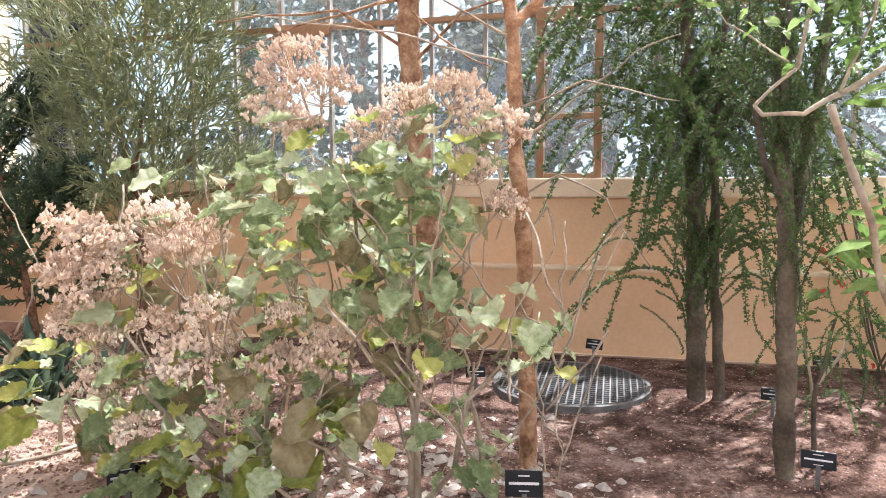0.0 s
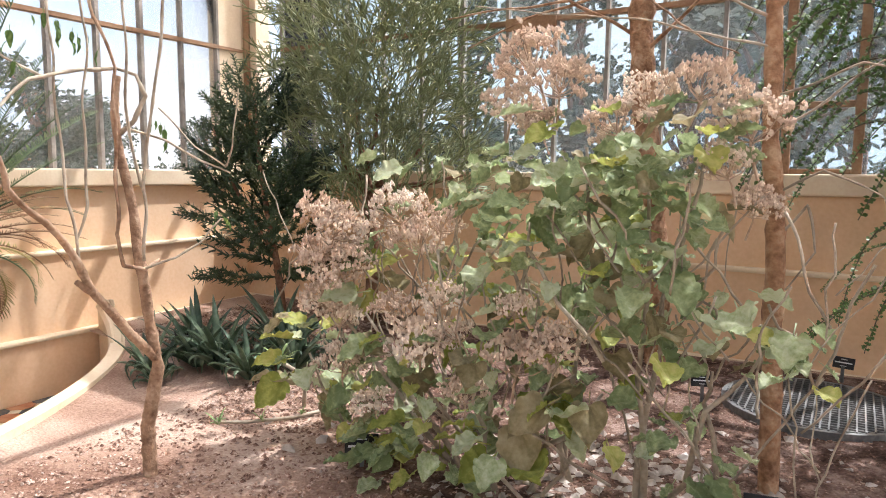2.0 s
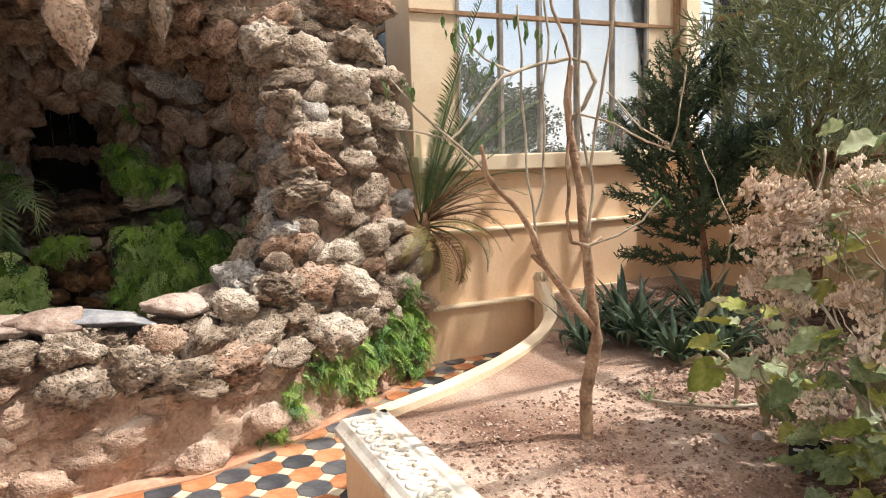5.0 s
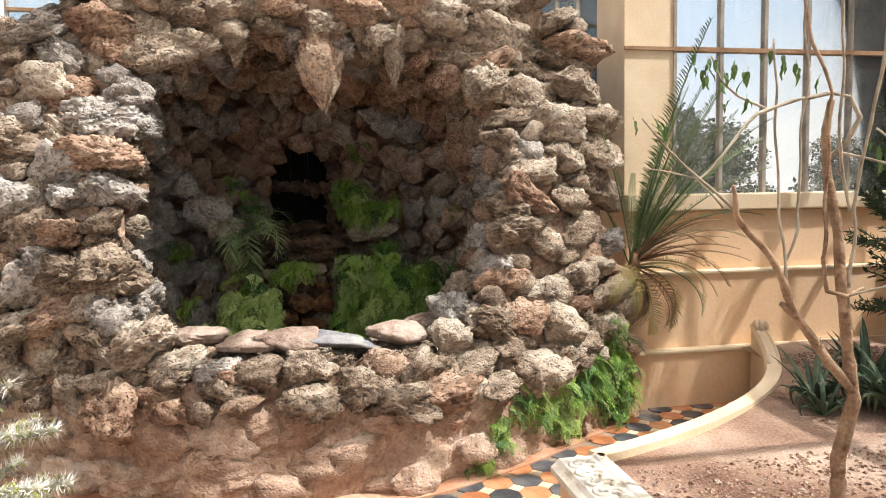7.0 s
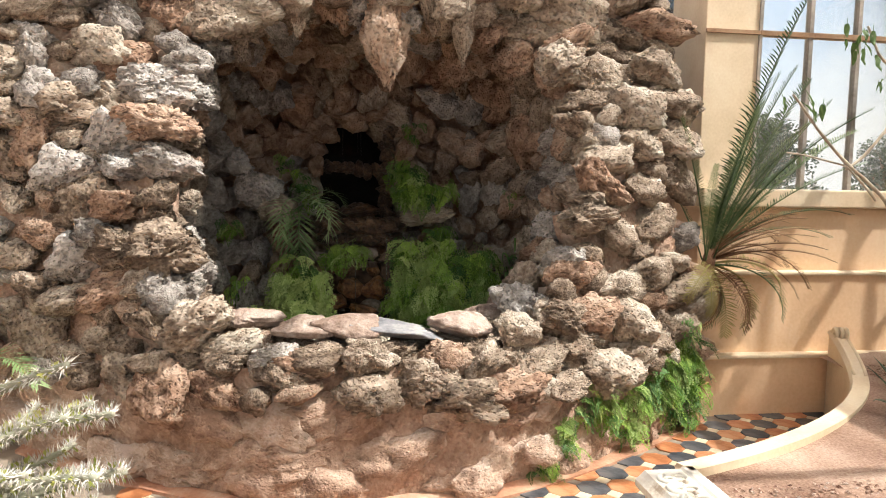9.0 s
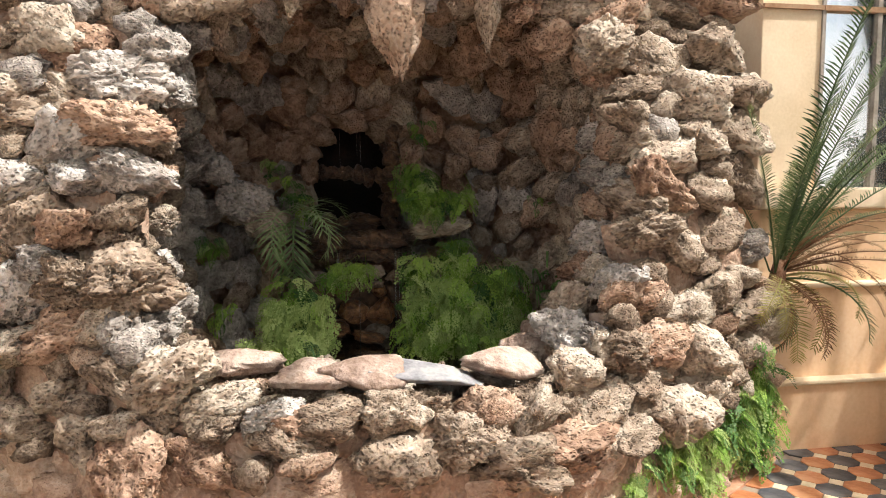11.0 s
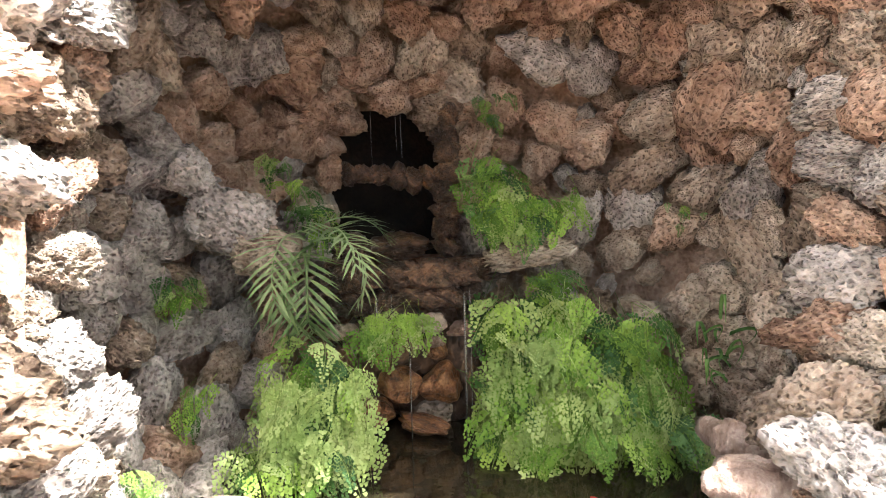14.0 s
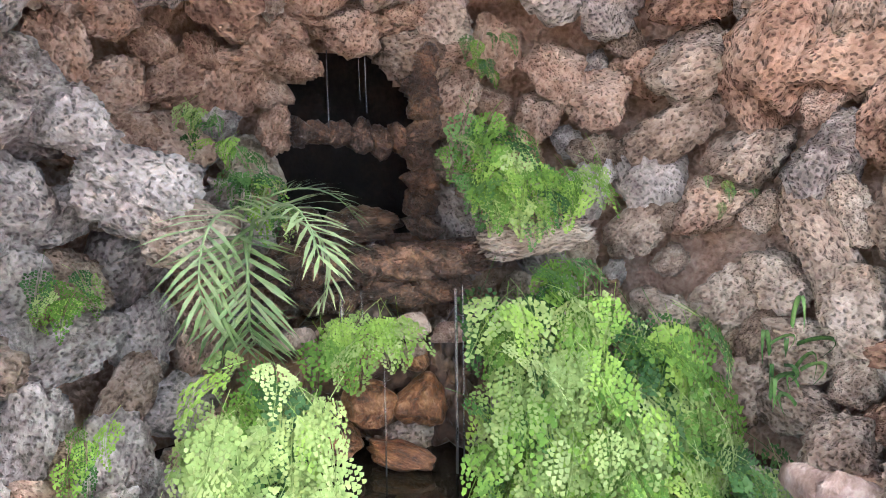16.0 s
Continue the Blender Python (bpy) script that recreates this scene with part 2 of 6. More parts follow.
def outward(normal, spin=0.0):
    """Turns local z to the normal, then spins about it."""
    return Vector(normal).to_track_quat("Z", "Y").to_matrix().to_4x4() @ Matrix.Rotation(spin, 4, "Z")


# ---- ground, floor, walls ----
WX, NY, SILL, TRANSOM, EAVE = -4.68, 4.32, 1.47, 2.475, 4.2
g = Geo()
g.add([(-900, -900, -0.03), (900, -900, -0.03), (900, 900, -0.03), (-900, 900, -0.03)], [(0, 1, 2, 3)])
LAWN = surface("outside_ground", [(0.09, 0.08, 0.05), (0.17, 0.15, 0.10), (0.25, 0.22, 0.16)], 0.4, 0.95, 0.3, 6)
tagged(g.make("ground", LAWN), "dry park ground outside the glasshouse", "ground", kind="structure")
floor = slab_box("floor", (-7.4, -7.0, -0.025), (6.0, 4.5, -0.006), GROUT, "path of octagonal terracotta and slate tiles", "floor")


def masonry(name, label, span, flip, inner, z1=SILL, gap=()):
    """A low stepped wall along x (flip 0) or y (flip 1) whose window plane is at inner; it thickens towards the ground and carries a sill."""
    a, b = span
    out = 1 if flip == 0 else -1
    g = Geo()
    for lo, hi, d in ((-0.02, 0.385, 0.20), (0.385, 0.92, 0.13), (0.92, 1.35, 0.07)):
        p, q = inner - out * d, inner + out * 0.12
        g.box((a, min(p, q), lo), (b, max(p, q), hi)) if flip == 0 else g.box((min(p, q), a, lo), (max(p, q), b, hi))
    wall = tagged(bevelled(g.make(name, PLASTER), 0.012), label, "wall", kind="structure")
    s = Geo()
    p, q = inner - out * 0.115, inner + out * 0.14
    s.box((a, min(p, q), 1.35), (b, max(p, q), SILL)) if flip == 0 else s.box((min(p, q), a, 1.35), (max(p, q), b, SILL))
    bevelled(s.make("sill", CREAM, wall, "cream painted sill course"), 0.012)
    for z, d in ((0.385, 0.205), (0.92, 0.135)):
        k = Geo()
        p, q = inner - out * (d + 0.012), inner - out * (d - 0.075)
        k.box((a, min(p, q), z - 0.012), (b, max(p, q), z + 0.014)) if flip == 0 else k.box((min(p, q), a, z - 0.012), (max(p, q), b, z + 0.014))
        bevelled(k.make("ledge", CREAM, wall, "pale ledge"), 0.008)
    return wall


wall_north = masonry("wall_north", "apricot plastered low wall below the north glazing", (WX - 0.12, 6.0), 0, NY)
wall_west = masonry("wall_west", "apricot plastered low wall with pale ledges beside the tiled path", (1.80, NY - 0.21), 1, WX)


def glazing(name, label, flip, at, edges, tops, thick=(), pane_glass=GLASS, bar=0.022):
    """A window along x (flip 0) or y (flip 1): bars at the edges, transoms at the heights in tops, one pane in each field."""
    win = thing(name, label, "window", kind="structure")

    def put(g, lo, hi, half, z0, z1, shift=0.0):
        if flip == 0:
            g.box((lo, at - half + shift, z0), (hi, at + half + shift, z1))
        else:
            g.box((at - half + shift, lo, z0), (at + half + shift, hi, z1))

    for i, e in enumerate(edges):
        g = Geo()
        w = bar * (1.25 if i in thick else 1.0)
        put(g, e - w / 2, e + w / 2, 0.024, SILL, tops[-1])
        g.make("bar", BAR_PAINT, win)
    for z in tops:
        g = Geo()
        put(g, edges[0], edges[-1], 0.03, z - 0.015, z + 0.015)
        g.make("transom", OLD_WOOD, win, "weathered brown transom")
    heights = [SILL, *tops]
    for z0, z1 in zip(heights, heights[1:]):
        for e0, e1 in zip(edges, edges[1:]):
            g = Geo()
            put(g, e0 + 0.009, e1 - 0.009, 0.002, z0 + 0.002, z1 - 0.017)
            pane = g.make("pane", pane_glass, win)
            pane.visible_shadow = False
    return win


north_edges = [-4.305 + 0.35 * i for i in range(30)]
glazing("window_1", "tall glazed north wall with thin timber bars and dusty panes", 0, NY, north_edges, [TRANSOM, 3.3, EAVE])
glazing("window_2", "tall west window with thin bars between cream pilasters", 1, WX, [2.19, 2.545, 2.89, 3.235, 3.585, 3.935], [TRANSOM, 3.3, EAVE], thick=(1, 2, 3), pane_glass=CLEAR_GLASS)
casement = thing("casement", "small opening casement of weathered brown timber in the north glazing", "window", (-0.28, NY - 0.035, SILL), kind="structure")
for lo, hi in (((-0.20, -0.02, 0.0), (-0.15, 0.02, 1.0)), ((0.15, -0.02, 0.0), (0.20, 0.02, 1.0)), ((-0.204, -0.024, 0.95), (0.204, 0.024, 1.03)), ((-0.15, -0.015, 0.36), (0.15, 0.015, 0.395)), ((-0.15, -0.015, 0.0), (0.15, 0.015, 0.03))):
    g = Geo()
    g.box(lo, hi)
    bevelled(g.make("frame_bar", OLD_WOOD, casement), 0.004, 1)
slab_box("vent_rail", (-2.2, NY - 0.06, TRANSOM - 0.06), (-1.84, NY - 0.03, TRANSOM + 0.02), OLD_WOOD, "brown timber rail of a vent in the glazing", "window", 0.004)
for y0, y1 in ((1.815, 2.185), (3.94, 4.20)):
    p = slab_box("pilaster", (WX - 0.1, y0, SILL), (WX + 0.012, y1, EAVE), CREAM, "flat cream painted pilaster beside the west window", "pilaster", 0.006)
    g = Geo()
    g.box((WX + 0.012, y0, TRANSOM - 0.012), (WX + 0.03, y1, TRANSOM + 0.012))
    g.make("moulding", OLD_WOOD, p)
g = Geo()
g.tube([(WX + 0.03, 4.235, SILL), (WX + 0.03, 4.235, EAVE)], 0.03, 10)
tagged(g.make("downpipe", OLD_WOOD, smooth=True), "brown downpipe in the corner of the glasshouse", "pipe", kind="structure")
slab_box("corner_post", (WX - 0.1, 4.26, SILL), (WX + 0.12, NY + 0.1, EAVE), CREAM, "cream painted corner post", "post", 0.006)

# the bay behind the rockwork, and the far sides of the house
slab_box("wall_bay_north", (-7.4, 1.83, -0.02), (WX - 0.1, 1.95, SILL), PLASTER, "apricot plastered low wall of the bay")
slab_box("wall_bay_west", (-7.4, -3.2, -0.02), (-7.26, 1.83, SILL), PLASTER, "apricot plastered low wall of the bay")
slab_box("wall_bay_south", (-7.26, -3.2, -0.02), (WX, -3.08, SILL), PLASTER, "apricot plastered low wall of the bay")
glazing("window_3", "window of the bay behind the rockwork", 0, 1.89, [-7.2, -6.7, -6.2, -5.7, -5.2], [TRANSOM, 3.3, EAVE])
slab_box("bay_pier", (-5.19, 1.84, SILL), (WX - 0.1, 1.94, EAVE), CREAM, "cream painted wall pier of the bay", "wall")
glazing("window_4", "window of the bay behind the rockwork", 1, -7.33, [-3.1 + 0.48 * i for i in range(11)], [TRANSOM, 3.3, EAVE])
glazing("window_5", "window of the bay behind the rockwork", 0, -3.14, [-7.2 + 0.5 * i for i in range(6)], [TRANSOM, 3.3, EAVE])
slab_box("wall_west_south", (WX - 0.12, -7.0, -0.02), (WX, -3.2, SILL), PLASTER, "apricot plastered low wall")
glazing("window_6", "tall west window", 1, WX - 0.06, [-7.0 + 0.475 * i for i in range(9)], [TRANSOM, 3.3, EAVE])
slab_box("wall_south", (WX, -7.12, -0.02), (6.0, -7.0, SILL), PLASTER, "apricot plastered low back wall")
slab_box("wall_east", (6.0, -7.0, -0.02), (6.12, NY, SILL), PLASTER, "apricot plastered low end wall")
glazing("window_7", "tall glazed south wall", 0, -7.06, [WX + 0.71 * i for i in range(16)], [TRANSOM, EAVE])
glazing("window_8", "tall glazed end wall", 1, 6.06, [-7.0 + 0.7 * i for i in range(17)], [TRANSOM, EAVE])
g = Geo()
for i in range(20):
    x = -7.4 + 0.72 * i
    g.box((x - 0.022, -7.1, EAVE + 0.02), (x + 0.022, NY + 0.1, EAVE + 0.12))
for y in (-7.05, -4.2, -1.4, 1.4, NY):
    g.box((-7.4, y - 0.05, EAVE), (6.1, y + 0.05, EAVE + 0.02))
roof = tagged(g.make("ceiling", CREAM), "glasshouse roof of slender cream rafters", "ceiling", kind="structure")
g = Geo()
g.box((-7.4, -7.1, EAVE + 0.125), (6.1, NY + 0.1, EAVE + 0.13))
rg = g.make("roof_pane", ROOF_GLASS, roof)
rg.visible_shadow = False

# ---- planting bed ----
BED = 0.39


def kerb_line(s):
    """The middle line of the curved kerb from the bed's front corner (s = 0) to the west wall (s = 1)."""
    p0, p1, p2, p3 = Vector((-2.80, 0.82)), Vector((-3.02, 1.50)), Vector((-3.50, 2.42)), Vector((-4.45, 2.71))
    return p0 * (1 - s) ** 3 + p1 * 3 * s * (1 - s) ** 2 + p2 * 3 * s * s * (1 - s) + p3 * s ** 3


def kerb_side(s):
    d = (kerb_line(min(1, s + 0.01)) - kerb_line(max(0, s - 0.01))).normalized()
    return Vector((d.y, -d.x))


g = Geo()
rows = []
STEPS = 28
for i in range(STEPS + 1):
    s = i / STEPS
    c, n2 = kerb_line(s), kerb_side(s)
    a, b = c - n2 * 0.04, c + n2 * 0.04
    lift = 0.15 * max(0, (s - 0.70) / 0.30) ** 2
    rows.append([(a.x, a.y, -0.02), (a.x, a.y, BED - 0.02 + lift), (a.x - n2.x * 0.012, a.y - n2.y * 0.012, BED + lift), (a.x, a.y, BED + 0.02 + lift),
                 (b.x, b.y, BED + 0.02 + lift), (b.x, b.y, -0.02)])
n = len(rows[0])
g.add([p for r in rows for p in r], [(i * n + k, i * n + k + 1, (i + 1) * n + k + 1, (i + 1) * n + k) for i in range(STEPS) for k in range(n - 1)]
      + [tuple(range(n)), tuple(reversed(range(STEPS * n, STEPS * n + n)))])
kerb = tagged(g.make("bed_kerb", CREAM), "curved cream painted kerb between planting bed and tiled path", "kerb", kind="structure")

g = Geo()
g.box((-2.79, 0.66, -0.02), (6.0, 0.86, BED - 0.03))
bed_wall = tagged(bevelled(g.make("bed_wall", PLASTER), 0.008), "low apricot plastered retaining wall of the planting bed", "wall", kind="structure")
g = Geo()
prof = [(0.625, BED - 0.045), (0.625, BED - 0.02), (0.645, BED - 0.005), (0.66, BED + 0.012), (0.80, BED + 0.012), (0.81, BED + 0.02), (0.85, BED + 0.02), (0.86, BED - 0.04)]
g.add([(x, y, z) for x in (-2.80, 6.0) for y, z in prof], [(i, i + 1, i + 9, i + 8) for i in range(7)] + [(7, 0, 8, 15), tuple(reversed(range(8))), tuple(range(8, 16))])
coping = g.make("coping", WHITE_PAINT, bed_wall, "flaking white moulded coping")
SCROLL = Geo()
for k in range(2):
    pts = []
    for i in range(15):
        a = i / 14 * math.tau * 1.15
        r = 0.036 - 0.024 * i / 14
        pts.append((0.03 + r * math.cos(a) * (1 if k else -1), r * math.sin(a) * (1 if k else -1) + (0.022 if k else -0.022), 0))
    SCROLL.tube(pts, [0.0115 - 0.005 * i / 14 for i in range(15)], 5)
SCROLL_MESH = SCROLL.mesh("scroll", WHITE_PAINT, True)
for i in range(34):
    attach("scroll", SCROLL_MESH, coping, "", pose(-2.74 + i * 0.085, 0.73, BED + 0.014, 0, 0, 4 * (-1) ** i))
# scroll-ended stop of the kerb against the west wall
g = Geo()
for side in (-0.03, 0.03):
    line = []
    for i in range(9):
        s = 0.78 + 0.2 * i / 8
        c, n2 = kerb_line(s), kerb_side(s)
        line.append((c.x + n2.x * side, c.y + n2.y * side, BED + 0.02 + 0.15 * max(0, (s - 0.70) / 0.30) ** 2))
    g.tube(line, 0.010, 7)
c, n2 = kerb_line(0.975), kerb_side(0.975)
turn_dir = Vector((-n2.y, n2.x))
curl = []
for i in range(17):
    a, r = i / 16 * math.tau * 1.3, 0.042 - 0.03 * i / 16
    curl.append((c.x + turn_dir.x * r * math.cos(a), c.y + turn_dir.y * r * math.cos(a), BED + 0.155 + r * math.sin(a)))
for side in (-0.03, 0.0, 0.03):
    g.tube([(x + n2.x * side, y + n2.y * side, z) for x, y, z in curl], 0.014, 7)
tagged(g.make("kerb_scroll", CREAM, kerb, "moulded scroll end", True))


def soil_height(x, y):
    return BED + 0.03 * max(0, min(1, (y - 1.0) / 3)) + 0.012 * noise.noise((x * 1.7, y * 1.7, 0)) + 0.02 * noise.noise((x * 0.6, y * 0.6, 3)) - 0.02


g = Geo()
NX, NYC = 130, 56
verts = []
for j in range(NYC + 1):
    for i in range(NX + 1):
        y = 0.84 + (NY - 0.18 - 0.84) * j / NYC
        s = max(0, min(1, (y - 0.80) / 1.86))
        left = min(kerb_line(k / 40).x for k in range(41) if kerb_line(k / 40).y <= y + 0.03) if y < 2.6 else WX + 0.19
        x = left + (6.0 - left) * (i / NX) ** 1.5
        verts.append((x, y, soil_height(x, y)))
g.add(verts, [(j * (NX + 1) + i, j * (NX + 1) + i + 1, (j + 1) * (NX + 1) + i + 1, (j + 1) * (NX + 1) + i) for j in range(NYC) for i in range(NX)])
tagged(g.make("bed_soil", SOIL, smooth=True), "sandy soil of the raised planting bed", "soil", kind="structure")

# ---- rockwork grotto ----
def rock_mesh(name, seed, level, material, pit=0.23, rough=0.34, squash=(1, 0.85, 0.75), blocky=0.25):
    """A broken stone: a rounded polytope with uneven layers, and for tufa (pit over 0.06) steep-sided pits at three sizes."""
    r = random.Random(seed * 31 + level)
    planes = []
    for _ in range(11 if blocky < 0.5 else 15):
        n = Vector((r.gauss(0, 1), r.gauss(0, 1), r.gauss(0, 1))).normalized()
        planes.append((n, r.uniform(0.58, 0.96) if blocky < 0.5 else r.uniform(0.48, 0.85)))
    sharp = 5 + 34 * blocky

    def bowl(d, reach):
        t = max(0.0, min(1.0, (reach - d) / (reach * 0.55)))
        return t * t * (3 - 2 * t)

    bm = bmesh.new()
    bmesh.ops.create_icosphere(bm, subdivisions=level, radius=1.0)
    o = Vector((seed * 7.31, seed * 3.17, seed * 5.03))
    for v in bm.verts:
        p = v.co.normalized()
        total = 0.05 if blocky > 0.5 else 1.0
        for n, off in planes:
            c = p.dot(n)
            if c > 0.3:
                total += (c / off * 1.06) ** sharp
        size = (1.33 if pit > 0.06 else 1.16) * total ** (-1 / sharp)
        size += rough * 0.62 * noise.noise(p * 1.3 + o) + rough * 0.42 * noise.noise(p * 2.9 + o)
        if pit > 0.06:
            layer = (p.y * 3.6 + 1.3 * noise.noise(p * 1.8 + o) + seed * 0.37) % 1.0
            size += 0.20 * abs(noise.noise(p * 3.2 + o)) + 0.12 * abs(noise.noise(p * 6.5 + o)) - 0.11 * max(0.0, 1 - abs(layer - 0.5) / 0.20) - 0.05
            size += 0.045 * noise.noise(p * 14 + o)
        if pit:
            open_part = max(0.0, min(1.0, 0.75 + 1.6 * noise.noise(p * 1.6 + o * 1.7)))
            bend = noise.noise_vector(p * 3 + o) * 0.35
            size -= pit * 1.05 * bowl(noise.voronoi(p * 2.9 + o + bend)[0][0], 0.42) * open_part
            size -= pit * 0.72 * bowl(noise.voronoi(p * 5.6 + o + bend)[0][0], 0.46) * (0.3 + 0.7 * open_part)
            if level > 4:
                size -= pit * 0.36 * bowl(noise.voronoi(p * 10.5 + o + bend * 2)[0][0], 0.48)
        v.co = Vector((p.x * squash[0], p.y * squash[1], p.z * squash[2])) * size
    me = bpy.data.meshes.new(name)
    bm.to_mesh(me)
    bm.free()
    me.materials.append(material)
    me.polygons.foreach_set("use_smooth", [True] * len(me.polygons))
    return me


def base_x(y):
    return -3.49 - 0.48 * max(0.0, y - 0.10, -0.70 - y) ** 1.35


def front_x(y, z):
    s = min(1.0, max(0.0, z / 2.4)) ** 1.7
    return base_x(y) * (1 - s) - 4.45 * s


def crest(y):
    return 2.9 - 0.13 * (abs(y + 0.25) / 1.1) ** 2.6 if y > -1.6 else 2.56 - 0.42 * (-1.6 - y)


def north_end(z):
    return 1.72 - 0.26 * max(0.0, min(1.0, (z - 0.6) / 1.0))


def opening(y, z):
    yc = -0.29 + 0.10 * (z - 1.5)
    return (abs(y - yc) / 1.05) ** 3 + (abs(z - 1.55) / 0.88) ** 3


CAVE = Vector((-4.25, -0.32, 1.25))


def cave_point(az, el):
    """A point of the hollow's wall, seen from its middle: az 0 looks to the back."""
    d = Vector((-math.cos(az) * math.cos(el), math.sin(az) * math.cos(el), math.sin(el)))
    up = 1.28 if d.z > 0 else 1.05
    k = (abs(d.x / 1.82) ** 2.6 + abs(d.y / 1.28) ** 2.6 + abs(d.z / up) ** 2.6) ** (-1 / 2.6)
    return CAVE + d * k


def niche(p, grow=0.0):
    """The round-arched hole of the spring in the back of the hollow."""
    top = 1.90 - 3.2 * abs(p.y + 0.395) ** 2.3 + grow
    return p.x < -5.2 and abs(p.y + 0.395) < 0.31 + grow and 1.14 - grow < p.z < top


grotto = thing("grotto", "tall rockwork grotto of porous tufa stones with a pool inside", "grotto", (-4.0, -0.3, 0), kind="structure")
grotto_inv = Matrix.Translation((4.0, 0.3, 0))


def local(m):
    return grotto_inv @ m


g = Geo()
dy = 0.07
cols = int(4.75 / dy) + 1
for j in range(48):
    for i in range(cols):
        pts = []
        for a, b in ((i, j), (i + 1, j), (i + 1, j + 1), (i, j + 1)):
            y = -2.9 + a * dy
            z = crest(y) * b / 48
            pts.append(Vector((front_x(y, z) - 0.015 + 0.05 * noise.noise((y * 4, z * 4, 0)), y, z)))
        mid = sum(pts, Vector()) / 4
        if opening(mid.y, mid.z) > 1.35 and mid.y < north_end(mid.z):
            g.add([p - Vector((-4.0, -0.3, 0)) for p in pts], [(0, 1, 2, 3)])
core = g.make("front_core", MORTAR, grotto, "pinkish lime mortar")
w = core.modifiers.new("weld", "WELD")
w.merge_threshold = 0.002
sol = core.modifiers.new("solid", "SOLIDIFY")
sol.thickness, sol.offset = 0.22, -1
g = Geo()
for j in range(40):
    for i in range(64):
        pts = []
        for a, b in ((i, j), (i + 1, j), (i + 1, j + 1), (i, j + 1)):
            p = cave_point(radians(-112 + 224 * a / 64), radians(-52 + 142 * b / 40))
            pts.append(p + (p - CAVE).normalized() * (0.19 + 0.04 * noise.noise(p * 4)))
        mid = sum(pts, Vector()) / 4
        if not niche(mid) and mid.x < front_x(mid.y, mid.z) - 0.06:
            g.add([p - Vector((-4.0, -0.3, 0)) for p in pts], [(0, 3, 2, 1)])
cc = g.make("cave_core", MORTAR, grotto, "dark mortar of the hollow")
w = cc.modifiers.new("weld", "WELD")
w.merge_threshold = 0.002
g = Geo()
for j in range(24):
    for i in range(cols):
        pts = []
        for a, b in ((i, j), (i + 1, j), (i + 1, j + 1), (i, j + 1)):
            y = -2.9 + a * dy
            u = b / 24
            pts.append((front_x(y, crest(y)) - 0.05 - 1.9 * u + 4.0, y + 0.3, crest(y) + 0.12 * math.sin(u * math.pi) - 0.25 * u ** 3))
        if y < north_end(2.4):
            g.add(pts, [(0, 1, 2, 3)])
g.make("back_core", MORTAR, grotto, "pinkish lime mortar")
# boxes behind the arch, coloured near black so the hole looks deep in shade
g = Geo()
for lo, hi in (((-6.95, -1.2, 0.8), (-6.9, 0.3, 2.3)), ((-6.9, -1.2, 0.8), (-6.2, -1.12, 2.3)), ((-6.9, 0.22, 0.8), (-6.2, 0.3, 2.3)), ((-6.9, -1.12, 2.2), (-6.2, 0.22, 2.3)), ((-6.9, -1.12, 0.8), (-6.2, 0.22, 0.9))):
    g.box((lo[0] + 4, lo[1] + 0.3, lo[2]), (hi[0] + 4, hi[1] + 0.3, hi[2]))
g.make("spring_niche", NICHE_SHADE, grotto, "wet niche behind the water, its shade coloured near black")

FINE = {m: [rock_mesh("rock", 11 * k + q, 5, m) for q in range(5)] for k, m in enumerate((ROCK, ROCK_WARM, ROCK_GREY), 1)}
PLAIN = {m: [rock_mesh("rock", 13 * k + q, 4, m) for q in range(6)] for k, m in enumerate((ROCK, ROCK_WARM, ROCK_GREY), 1)}
NODULE = {m: [rock_mesh("rock", 19 * k + q, 4, m, 0.15, 0.30, (1, 0.88, 0.85), 0.35) for q in range(7)] for k, m in enumerate((ROCK, ROCK_WARM, ROCK_GREY), 1)}
SMALL = {m: [rock_mesh("rock", 17 * k + q, 3, m) for q in range(6)] for k, m in enumerate((ROCK, ROCK_WARM, ROCK_GREY), 1)}
COURSE = [rock_mesh("base_stone", 90 + q, 4, BASE_STONE, 0.10, 0.40, (1.25, 0.85, 0.6), 0.45) for q in range(6)]
WETS = [rock_mesh("wet_rock", 60 + q, 4, ROCK_WET) for q in range(4)]
RUSTS = [rock_mesh("rust_rock", 70 + q, 4, ROCK_RUST, 0.05) for q in range(3)]
SMOOTHS = [rock_mesh("slab", 80 + q, 4, SLAB, 0.04, 0.30, (1.55, 0.95, 0.42), 0.62) for q in range(4)]


def spaced(count, sample, gap):
    """Dart throwing: points that keep a distance from one another."""
    kept = []
    for _ in range(count):
        p = sample()
        if p is None:
            continue
        d = gap(p)
        if all((p - q).length_squared > d * d for q in kept):
            kept.append(p)
    return kept


def front_sample():
    y, z = rng.uniform(-2.75, 1.75), rng.uniform(0.0, 2.95)
    if z > crest(y) + 0.05 or opening(y, z) < 1.06 or y > north_end(z):
        return None
    return Vector((front_x(y, z), y, z))


def front_normal(p):
    e = 0.05
    a = (front_x(p.y + e, p.z) - front_x(p.y - e, p.z)) / (2 * e)
    b = (front_x(p.y, p.z + e) - front_x(p.y, p.z - e)) / (2 * e)
    return Vector((1, -a, -b)).normalized()


